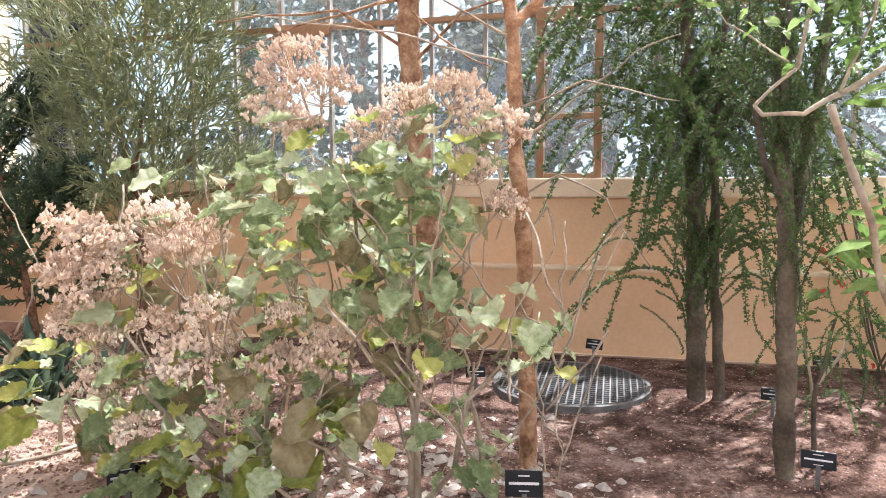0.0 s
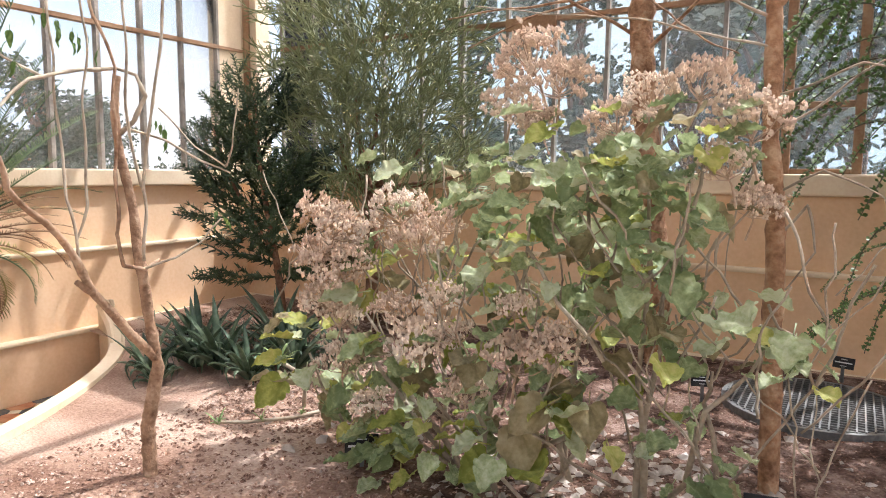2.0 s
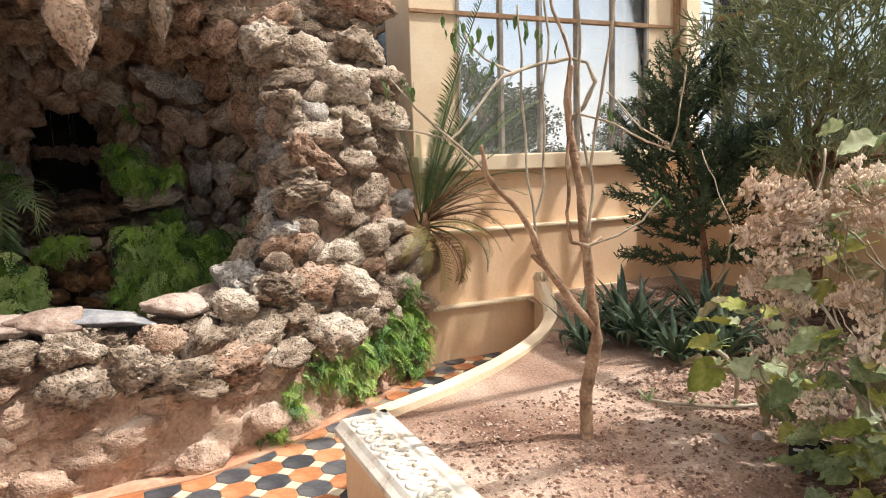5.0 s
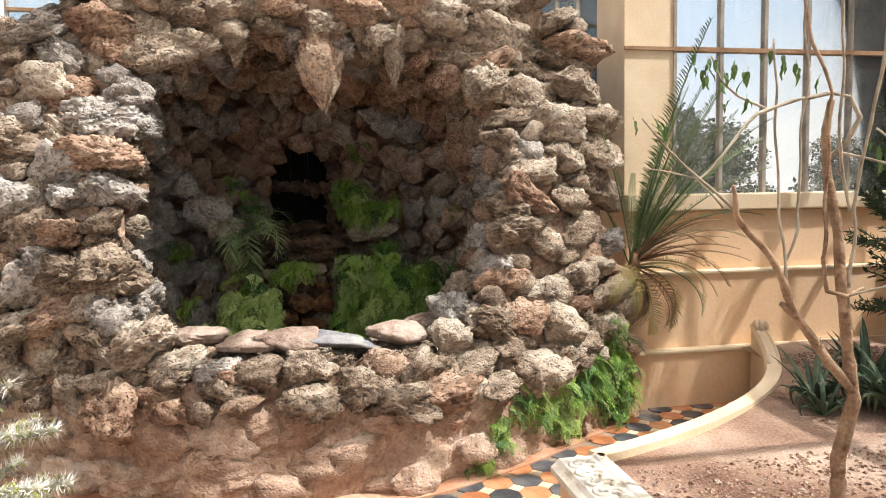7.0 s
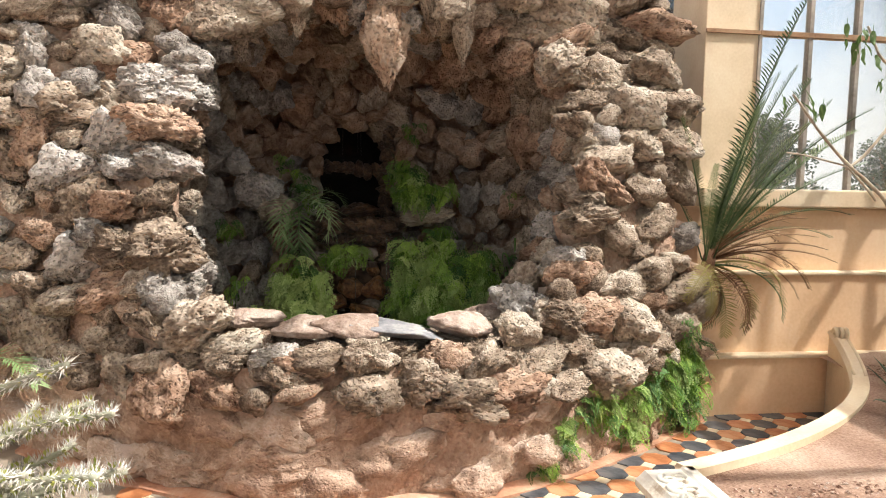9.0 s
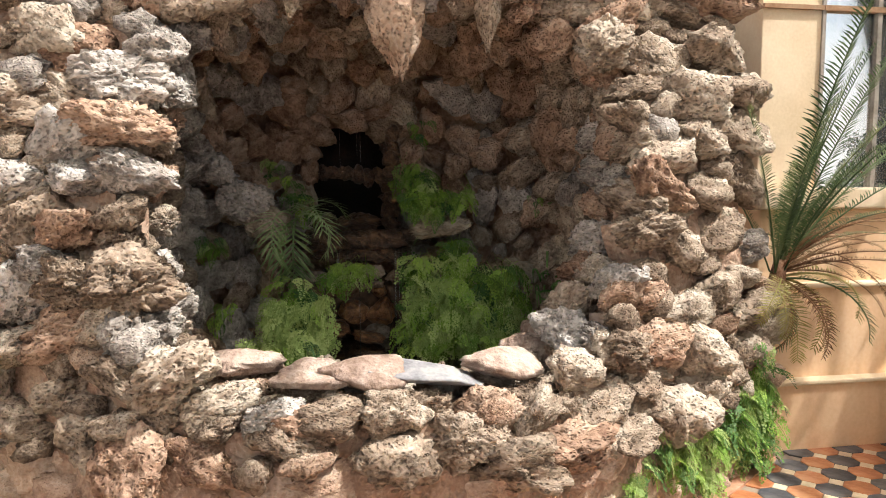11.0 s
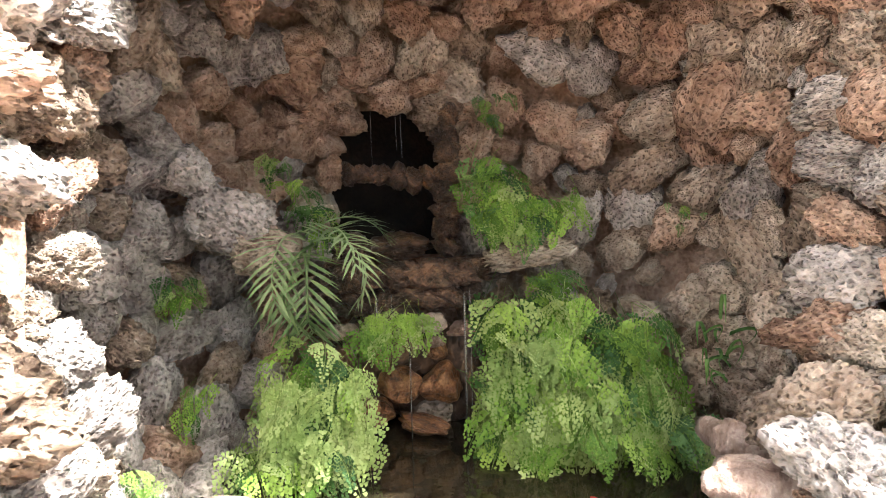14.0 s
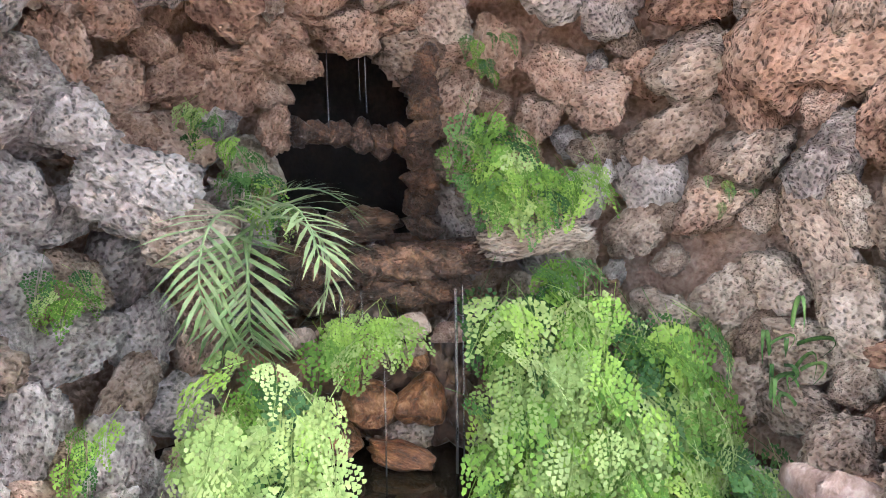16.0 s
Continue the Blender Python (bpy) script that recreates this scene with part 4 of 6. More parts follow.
def panicle_mesh(name, seed, spread, height):
    r = random.Random(seed)
    stalk, bloom = Geo(), Geo()
    stalk.tube([(0, 0, -height * 1.6), (0.01, 0, -height * 0.7), (0, 0, 0)], [0.006, 0.005, 0.003], 5)
    for i in range(15):
        a, q = i * 2.4, math.sqrt((i + 0.5) / 15)
        end = Vector((math.cos(a) * q * spread, math.sin(a) * q * spread, height * (0.75 - 0.7 * q * q) + r.uniform(-0.03, 0.03)))
        start = Vector((0, 0, -height * 0.5 * q))
        stalk.tube([start, start.lerp(end, 0.55) + Vector((0, 0, -0.015)), end], [0.0032, 0.0024, 0.0016], 3, False)
        for k in range(6):
            d = Vector((r.uniform(-1, 1), r.uniform(-1, 1), r.uniform(-0.3, 1))).normalized()
            tip = end + d * r.uniform(0.015, 0.055)
            stalk.tube([end, tip], 0.0011, 3, False)
            for f in range(4):
                c = tip + Vector((r.uniform(-1, 1), r.uniform(-1, 1), r.uniform(-1, 0.6))) * 0.015
                h, w = r.uniform(0.011, 0.020), r.uniform(0.0065, 0.0105)
                x = Vector((r.uniform(-0.5, 0.5), r.uniform(-0.5, 0.5), 1)).normalized()
                y = x.orthogonal().normalized()
                z = x.cross(y)
                bloom.add([c + x * h, c + y * w, c + z * w, c - y * w, c - z * w, c - x * h * 0.7], [(0, 1, 2), (0, 2, 3), (0, 3, 4), (0, 4, 1), (5, 2, 1), (5, 3, 2), (5, 4, 3), (5, 1, 4)])
    return stalk.mesh(name + "_stalk", DRY_STALK), bloom.mesh(name, DRY_FLOWER)


def wander(a, b, bow=0.05, n=7):
    a, b = Vector(a), Vector(b)
    o = Vector((jig(9), jig(9), jig(9)))
    return [a.lerp(b, i / n) + noise.noise_vector(o + Vector((i * 0.45, 0, 0))) * bow * math.sin(math.pi * i / n) for i in range(n + 1)]


# ---- large-leaved shrub with dry flower heads ----
LEAVES = [leaf_mesh("leaf", m, 1.0, w, l, 0.25, d, wv, s) for m, w, l, d, wv, s in
          ((LEAF_GREY, 0.88, 4, 0.15, 0.15, 0), (LEAF_GREY, 0.78, 5, 0.25, 0.15, 1), (LEAF_GREY, 0.98, 3, 0.05, 0.18, 2), (LEAF_YELLOW, 0.90, 4, 0.20, 0.12, 3), (LEAF_OLIVE, 0.95, 3, 0.30, 0.08, 4))]
shrub = thing("broadleaf_shrub", "sprawling shrub with scalloped grey-green leaves and dry pinkish flower heads", "shrub", (-1.0, 2.15, 0.38))
s_inv = Matrix.Translation((1.0, -2.15, -0.38))
stem = Geo()
TIPS = [((-0.63, 2.13), (-0.66, 2.16, 1.45)), ((-0.66, 2.15), (-0.48, 2.10, 1.62)), ((-0.95, 2.25), (-0.88, 2.2, 1.55)), ((-1.20, 2.05), (-1.10, 2.25, 1.30)), ((-1.25, 2.05), (-1.62, 1.95, 0.95)),
        ((-1.22, 2.02), (-1.90, 2.00, 1.02)), ((-0.90, 2.2), (-1.30, 2.35, 1.35)), ((-0.62, 2.1), (-0.30, 2.15, 0.95)), ((-0.98, 2.1), (-1.45, 2.1, 0.60)), ((-1.0, 2.05), (-0.72, 1.95, 0.80)),
        ((-0.40, 2.2), (-0.45, 2.2, 0.85)), ((-1.5, 2.3), (-1.55, 2.5, 1.30)), ((-1.1, 2.0), (-1.15, 1.95, 0.75))]
for (x, y), tip in TIPS:
    pts = [s_inv @ p for p in wander((x, y, 0.36), tip, 0.10)]
    stem.tube(pts, [0.013 - 0.008 * i / 7 for i in range(8)], 6)
for a, b in (((-1.45, 2.0, 0.75), (-0.95, 1.9, 0.42)), ((-1.55, 1.95, 0.55), (-1.25, 2.0, 0.42)), ((-1.0, 2.0, 1.22), (-0.72, 1.95, 0.90)), ((-0.95, 1.95, 0.40), (-0.78, 1.9, 0.62))):
    stem.tube([s_inv @ p for p in wander(a, b, 0.04)], 0.007, 5)
for _ in range(110):
    c = rng.choice(TIPS)[1]
    a = Vector((c[0] + jig(0.35), 2.08 + jig(0.15), rng.uniform(0.5, 1.2)))
    stem.tube([s_inv @ p for p in wander(a, a + Vector((jig(0.25), jig(0.12), rng.uniform(0.12, 0.38))), 0.04)], rng.uniform(0.0025, 0.005), 4)
stem.make("stem", STEM_PALE, shrub, "pale knobbly stem", True)
CLUSTERS = [((-0.86, 2.15, 1.50), 0.17, 15, 0.13, 0.15), ((-0.60, 2.12, 1.45), 0.17, 15, 0.14, 0.1), ((-0.50, 2.10, 1.58), 0.10, 8, 0.13, 0.1), ((-1.10, 2.2, 1.42), 0.14, 9, 0.14, 0.2),
            ((-0.95, 2.1, 1.20), 0.20, 14, 0.15, 0.3), ((-0.62, 2.05, 1.12), 0.18, 12, 0.14, 0.2), ((-1.28, 2.2, 1.12), 0.16, 8, 0.13, 0.5), ((-0.42, 2.12, 0.98), 0.13, 8, 0.12, 0.1),
            ((-0.22, 2.15, 0.95), 0.09, 7, 0.12, 0.1), ((-0.48, 2.12, 0.62), 0.13, 9, 0.11, 0.2), ((-0.78, 1.98, 0.75), 0.12, 6, 0.17, 0.7), ((-1.02, 1.95, 0.62), 0.14, 8, 0.16, 0.6),
            ((-1.30, 1.92, 0.52), 0.12, 8, 0.13, 0.1), ((-1.45, 1.90, 0.46), 0.10, 7, 0.14, 0.1), ((-1.95, 1.98, 0.62), 0.10, 6, 0.17, 0.6), ((-1.98, 2.02, 0.80), 0.10, 5, 0.12, 0.3),
            ((-1.55, 2.1, 1.12), 0.15, 7, 0.14, 0.3), ((-1.45, 2.3, 1.35), 0.22, 12, 0.12, 0.05), ((-1.25, 2.35, 0.90), 0.25, 12, 0.11, 0.3), ((-1.6, 2.2, 0.80), 0.22, 9, 0.12, 0.5),
            ((-0.9, 2.25, 0.95), 0.25, 12, 0.11, 0.3), ((-1.15, 2.0, 0.75), 0.2, 14, 0.11, 0.4), ((-1.45, 1.98, 0.72), 0.18, 12, 0.12, 0.4), ((-0.75, 2.15, 1.30), 0.2, 12, 0.15, 0.15), ((-1.7, 2.05, 0.55), 0.15, 9, 0.12, 0.5)]
for c, r, count, size, old in CLUSTERS:
    for _ in range(int(count * 2.1)):
        d = Vector((jig(1), jig(1), jig(1)))
        p = Vector(c) + d * r
        out = Vector((d.x, d.y - 0.35, rng.uniform(-0.7, 0.35))).normalized()
        kind = rng.choice(LEAVES[3:]) if rng.random() < old * 0.7 + 0.12 else rng.choice(LEAVES[:3])
        m = Matrix.Translation(p) @ out.to_track_quat("Y", "Z").to_matrix().to_4x4() @ Matrix.Rotation(jig(0.7), 4, "Y")
        k = size * rng.uniform(0.45, 1.1)
        attach("leaf", kind, shrub, "", s_inv @ m @ Matrix.Diagonal((k, k, k, 1)))
PANICLES = [panicle_mesh("flower_head", 5 + i, 0.13, 0.11) for i in range(4)]
HEADS = [(-1.98, 2.0, 1.28, 1.0), (-1.82, 1.98, 1.24, 1.0), (-2.02, 2.02, 1.12, 1.05), (-1.85, 1.95, 1.08, 1.1), (-1.70, 2.0, 1.12, 0.9), (-1.93, 1.98, 0.96, 0.9), (-1.78, 1.98, 0.90, 0.8), (-1.58, 2.1, 1.30, 0.9),
         (-1.48, 2.1, 1.20, 0.8), (-1.10, 2.2, 1.84, 0.95), (-0.98, 2.2, 1.76, 0.9), (-1.16, 2.2, 1.68, 0.8), (-0.80, 2.25, 1.62, 0.8), (-0.52, 2.2, 1.72, 0.85), (-0.38, 2.2, 1.60, 0.9), (-0.44, 2.15, 1.48, 0.7),
         (-0.36, 2.25, 1.36, 0.6), (-1.40, 1.98, 0.84, 1.0), (-1.02, 2.0, 0.84, 0.9), (-0.88, 1.98, 0.92, 0.7), (-1.72, 1.95, 0.74, 0.9), (-0.70, 2.3, 1.70, 0.7), (-1.30, 1.95, 1.02, 0.6), (-1.35, 2.05, 1.28, 0.6),
         (-1.05, 2.2, 1.62, 0.6), (-1.18, 1.92, 0.72, 0.6), (-1.48, 1.92, 0.98, 0.55), (-1.25, 1.98, 0.90, 0.55), (-1.55, 1.9, 0.62, 0.55), (-1.02, 1.95, 1.02, 0.5)]
for i, (x, y, z, k) in enumerate(HEADS):
    if x < -1.65:
        x, k = -1.80 + (x + 1.86) * 0.55, k * 0.78
    st_me, bl_me = PANICLES[i % 4]
    m = s_inv @ pose(x, y, z, jig(30), jig(30), jig(180)) @ Matrix.Diagonal((k, k, k, 1))
    head = tagged(attach("flower_head", bl_me, shrub, "dry pinkish beige flower head", m), kind="stuff")
    attach("stalk", st_me, head)

# ---- pencil-twigged bush in the corner ----
bush = thing("pencil_bush", "dense bush of thin green pencil-like twigs on a brown trunk", "bush", (-3.05, 3.86, 0.40))
g = Geo()
g.tube([(0.0, 0, -0.03), (0.02, 0.02, 0.5), (-0.03, 0, 1.0)], [0.05, 0.045, 0.04], 9)
for e in ((-0.5, 0.05, 1.35), (0.45, 0.02, 1.25), (0.15, -0.1, 1.5), (-0.2, 0.1, 1.6), (0.75, 0.05, 1.05), (-0.15, -0.15, 1.3)):
    g.tube(wander((-0.03, 0, 0.92), e, 0.06), [0.035 - 0.026 * i / 7 for i in range(8)], 7)
g.make("trunk", BARK_BROWN, bush, "brown branching trunk", True)
BROOMS = []
for q in range(5):
    r = random.Random(q)
    g = Geo()

    def sprout(p, d, depth, length):
        e = p + d * length
        mid = p.lerp(e, 0.5) + Vector((r.uniform(-1, 1), r.uniform(-1, 1), 0)) * length * 0.06
        g.tube([p, mid, e], [0.0034 + 0.001 * depth, 0.0032 + 0.0009 * depth, 0.0028 + 0.0008 * depth], 3, False)
        if depth:
            for _ in range(r.choice((2, 3, 3))):
                n = (d + Vector((r.uniform(-1, 1), r.uniform(-1, 1), r.uniform(-0.7, 0.8))) * 0.75).normalized()
                sprout(e, n, depth - 1, length * r.uniform(0.75, 1.0))

    sprout(Vector((0, 0, 0)), Vector((0, 0, 1)), 3, 0.11)
    BROOMS.append(g.mesh("twig_spray", TWIG_GREEN))
for _ in range(420):
    a, q, h = jig(math.pi), math.sqrt(rng.random()), rng.random()
    p = Vector((-0.02 + math.cos(a) * q * (0.86 - 0.2 * h), math.sin(a) * q * 0.36, 0.82 + 1.52 * h - 0.16 * q))
    d = Vector((math.cos(a) * q * 1.2 + jig(0.5), math.sin(a) * q * 0.6 - 0.15 + jig(0.4), 0.75))
    attach("twig_spray", rng.choice(BROOMS), bush, "", Matrix.Translation(p) @ outward(d, jig(3)) @ Matrix.Scale(rng.uniform(0.8, 1.25), 4))

# ---- dark spiky conifer ----
conifer = thing("conifer_sapling", "young dark green conifer with stiff prickly branches", "tree", (-3.37, 3.33, 0.40))
g = Geo()
g.tube([(0, 0, -0.03), (-0.06, 0, 0.4), (-0.14, 0, 0.75), (-0.22, 0, 1.15), (-0.27, 0.02, 1.62)], [0.028, 0.024, 0.02, 0.014, 0.006], 8)
g.make("trunk", BARK_BROWN, conifer, "reddish brown trunk", True)


def needle_branch(seed, length):
    r = random.Random(seed)
    g = Geo()

    def spray(a, b, n):
        g.tube([a, a.lerp(b, 0.5) + Vector((0, 0, 0.012)), b], [0.006, 0.0045, 0.003], 4, False)
        for i in range(n):
            t = (i + 0.5) / n
            p = a.lerp(b, t)
            d = (b - a).normalized()
            for k in range(4):
                w = Vector((r.uniform(-1, 1), r.uniform(-1, 1), r.uniform(-1, 1)))
                w = (w - d * w.dot(d)).normalized()
                tip = p + (w * 0.85 + d * 0.7) * r.uniform(0.030, 0.046)
                s = d.cross(w) * 0.0075
                g.add([p - s, p + s, tip, p + w * 0.006 + d * 0.012], [(0, 1, 2), (1, 3, 2), (3, 0, 2)])

    def curved(a, b, n):
        mid = a.lerp(b, 0.55) - Vector((0, 0, 0.10 * (b - a).length))
        spray(a, mid, int(n * 0.55)), spray(mid, b, int(n * 0.45))

    end = Vector((0, length, 0.10 * length))
    end.z += 0.12 * length
    curved(Vector((0, 0, 0)), end, int(length / 0.021))
    for i in range(3):
        for s in (-1, 1):
            t = 0.22 + 0.22 * i + r.uniform(-0.06, 0.06)
            a = end * t
            curved(a, a + Vector((s * r.uniform(0.5, 0.85), 0.8, r.uniform(0.0, 0.6))) * length * 0.55 * (1.2 - t), int(length * 0.42 / 0.019))
    return g.mesh("branch", CONIFER)


BRANCHES = [needle_branch(q, 0.52) for q in range(5)]
g = Geo()
g.tube([(-0.09, 0, 0.5), (-0.24, -0.06, 0.75), (-0.40, -0.12, 1.05), (-0.50, -0.14, 1.36)], [0.016, 0.014, 0.010, 0.005], 7)
g.make("limb", BARK_BROWN, conifer, "reddish brown side limb", True)
for i in range(40):
    if i < 28:
        h = i / 28
        z = 0.30 + 1.28 * h
        x, y = -0.04 - 0.17 * min(1, z / 1.2) - 0.05 * h, 0.01 * h
        k = (1.15 + 1.6 * h * (1 - h) - 0.62 * h) * rng.uniform(0.75, 1.2)
    else:
        h = (i - 28) / 12
        z = 0.62 + 0.72 * h
        x, y = -0.14 - 0.35 * h, -0.04 - 0.10 * h
        k = (1.0 - 0.4 * h) * rng.uniform(0.7, 1.15)
    m = pose(x, y, z, rng.uniform(-14, 36) + 34 * h, 0, i * 137.5 + jig(30)) @ Matrix.Scale(k, 4)
    attach("branch", BRANCHES[i % 5], conifer, "", m)

# ---- trees of the bed ----
def bark_tree(name, label, material, limbs, at):
    t = thing(name, label, "tree", at)
    for k, (pts, r0, r1) in enumerate(limbs):
        g = Geo()
        p = [Vector(q) - Vector(at) for q in pts]
        fine = []
        for a, b in zip(p, p[1:]):
            fine += [a.lerp(b, i / 12) for i in range(12)]
        fine.append(p[-1])
        n = len(fine) - 1
        rad = [(r0 + (r1 - r0) * i / n) * (1 + 0.24 * noise.noise(fine[i] * 14 + Vector((k, 0, 0))) + 0.20 * noise.noise(fine[i] * 55)) for i in range(n + 1)]
        fine = [q + noise.noise_vector(q * 5) * (0.012 if r0 > 0.012 else 0.02) for q in fine]
        g.tube(fine, rad, 10 if r0 > 0.015 else 6)
        g.make("trunk" if k == 0 else "branch", STEM_PALE if r0 < 0.0075 else material, t, "", True)
    return t


orange_tree = bark_tree("flaky_bark_tree", "slender tree with flaking orange bark and bare wiry branches", BARK_ORANGE, [
    ([(-0.295, 2.465, 0.36), (-0.30, 2.465, 0.80), (-0.322, 2.465, 1.21), (-0.35, 2.465, 1.65), (-0.367, 2.465, 2.02), (-0.41, 2.47, 2.3), (-0.44, 2.47, 3.2)], 0.034, 0.02),
    ([(-0.367, 2.465, 2.0), (-0.26, 2.46, 2.10), (-0.2, 2.45, 2.4)], 0.022, 0.012),
    ([(-0.35, 2.46, 1.85), (-0.55, 2.35, 1.93), (-0.8, 2.3, 1.98), (-1.3, 2.2, 2.05)], 0.005, 0.002), ([(-0.34, 2.46, 1.72), (-0.1, 2.4, 1.80), (0.2, 2.35, 1.72)], 0.005, 0.002),
    ([(-0.33, 2.46, 1.40), (-0.18, 2.4, 1.48), (-0.02, 2.42, 1.40), (0.12, 2.4, 1.15)], 0.005, 0.002), ([(-0.34, 2.46, 1.6), (-0.2, 2.5, 1.7), (0.05, 2.5, 1.9), (0.2, 2.5, 1.95)], 0.005, 0.002),
    ([(-0.33, 2.46, 1.25), (-0.24, 2.42, 1.36), (-0.2, 2.42, 1.22), (-0.28, 2.42, 1.1)], 0.005, 0.003), ([(-0.36, 2.46, 1.95), (-0.6, 2.4, 2.1), (-0.9, 2.4, 2.15)], 0.006, 0.002),
    ([(-0.36, 2.46, 1.55), (-0.44, 2.42, 1.35), (-0.46, 2.42, 1.1)], 0.004, 0.002)], (-0.295, 2.465, 0.40))
bark_tree("flaky_bark_tree", "leaning tree with a thick flaking orange trunk", BARK_ORANGE, [
    ([(-0.98, 3.80, 0.38), (-1.03, 3.80, 0.9), (-1.08, 3.80, 1.5), (-1.135, 3.8, 1.91), (-1.162, 3.8, 2.48), (-1.2, 3.8, 3.4)], 0.078, 0.06),
    ([(-1.14, 3.8, 2.1), (-0.8, 3.6, 2.35), (-0.3, 3.5, 2.4)], 0.012, 0.004), ([(-1.15, 3.8, 2.2), (-1.5, 3.6, 2.40), (-2.2, 3.5, 2.35)], 0.012, 0.004),
    ([(-1.16, 3.8, 2.5), (-1.7, 3.5, 2.3), (-2.0, 3.4, 2.15)], 0.010, 0.003), ([(-1.16, 3.8, 2.45), (-0.9, 3.5, 2.2), (-0.6, 3.4, 2.0)], 0.008, 0.003)], (-0.98, 3.80, 0.40))

bare_tree = bark_tree("bare_tree", "small nearly leafless tree with a crooked brown trunk in sandy soil", BARK_TAN, [
    ([(-2.18, 1.44, 0.34), (-2.21, 1.45, 0.56), (-2.17, 1.48, 0.77), (-2.19, 1.45, 0.99), (-2.21, 1.43, 1.24), (-2.23, 1.41, 1.49), (-2.24, 1.40, 1.65), (-2.23, 1.41, 1.77)], 0.026, 0.011),
    ([(-2.17, 1.48, 0.79), (-2.19, 1.39, 0.90), (-2.19, 1.26, 1.08), (-2.17, 1.20, 1.18), (-2.13, 1.09, 1.31), (-2.07, 0.96, 1.41), (-2.03, 0.92, 1.50)], 0.018, 0.0065),
    ([(-2.19, 1.27, 1.07), (-2.19, 1.21, 1.11)], 0.015, 0.010),
    ([(-2.07, 0.96, 1.41), (-2.07, 0.83, 1.53), (-2.03, 0.72, 1.60), (-2.02, 0.64, 1.68)], 0.0055, 0.0028),
    ([(-2.07, 0.91, 1.43), (-2.07, 0.83, 1.52), (-2.08, 0.67, 1.54)], 0.004, 0.002),
    ([(-2.07, 0.83, 1.51), (-2.10, 0.98, 1.63), (-2.12, 1.06, 1.71), (-2.17, 1.25, 1.77), (-2.21, 1.39, 1.79), (-2.20, 1.45, 1.78), (-2.18, 1.48, 1.72), (-2.20, 1.45, 1.63), (-2.23, 1.41, 1.58)], 0.004, 0.009),
    ([(-2.14, 1.11, 1.72), (-2.14, 1.01, 1.77), (-2.12, 0.94, 1.82), (-2.14, 0.91, 1.90)], 0.005, 0.003),
    ([(-2.17, 1.21, 1.17), (-2.17, 1.17, 1.37), (-2.18, 1.17, 1.64), (-2.18, 1.16, 1.95)], 0.0055, 0.004),
    ([(-2.18, 1.20, 1.24), (-2.16, 1.23, 1.35), (-2.15, 1.24, 1.60), (-2.14, 1.25, 1.86), (-2.15, 1.24, 2.20)], 0.005, 0.004),
    ([(-2.18, 1.49, 1.15), (-2.17, 1.43, 1.13), (-2.17, 1.36, 1.15), (-2.17, 1.33, 1.25), (-2.16, 1.34, 1.41), (-2.17, 1.36, 1.79), (-2.20, 1.31, 1.95), (-2.22, 1.27, 2.20)], 0.0075, 0.005),
    ([(-2.17, 1.43, 1.13), (-2.10, 1.51, 1.16), (-2.06, 1.59, 1.21), (-2.03, 1.66, 1.30)], 0.005, 0.003),
    ([(-2.15, 1.42, 1.16), (-2.13, 1.40, 1.40), (-2.10, 1.45, 1.69), (-2.08, 1.47, 1.93), (-2.07, 1.48, 2.20)], 0.006, 0.005),
    ([(-2.17, 1.42, 1.40), (-2.18, 1.41, 1.64), (-2.18, 1.40, 1.88), (-2.19, 1.40, 2.20)], 0.006, 0.005),
    ([(-2.19, 1.42, 1.60), (-2.07, 1.47, 1.56), (-1.98, 1.52, 1.50), (-1.92, 1.59, 1.46)], 0.005, 0.003),
    ([(-2.09, 1.46, 1.67), (-1.99, 1.51, 1.55), (-1.93, 1.58, 1.48), (-1.91, 1.60, 1.55), (-1.90, 1.61, 1.73)], 0.0035, 0.0025)], (-2.185, 1.43, 0.39))
DROOP = leaf_mesh("leaf", SMALL_LEAF, 1.0, 0.40, 2, 0.2, 0.3, 0.02)
for x, y, z in ((-2.14, 0.92, 1.88), (-2.12, 0.96, 1.82), (-2.13, 1.00, 1.78), (-2.18, 1.16, 1.90), (-2.15, 1.24, 1.86), (-2.02, 0.65, 1.67), (-2.10, 1.47, 1.60), (-2.16, 0.88, 1.86), (-2.03, 1.66, 1.28)):
    for _ in range(5):
        m = Matrix.Translation((x + 2.185 + jig(0.05), y - 1.43 + jig(0.05), z - 0.39 + jig(0.04))) @ pose(0, 0, 0, rng.uniform(-95, -40), 0, jig(180))
        attach("leaf", DROOP, bare_tree, "", m @ Matrix.Scale(rng.uniform(0.028, 0.05), 4))


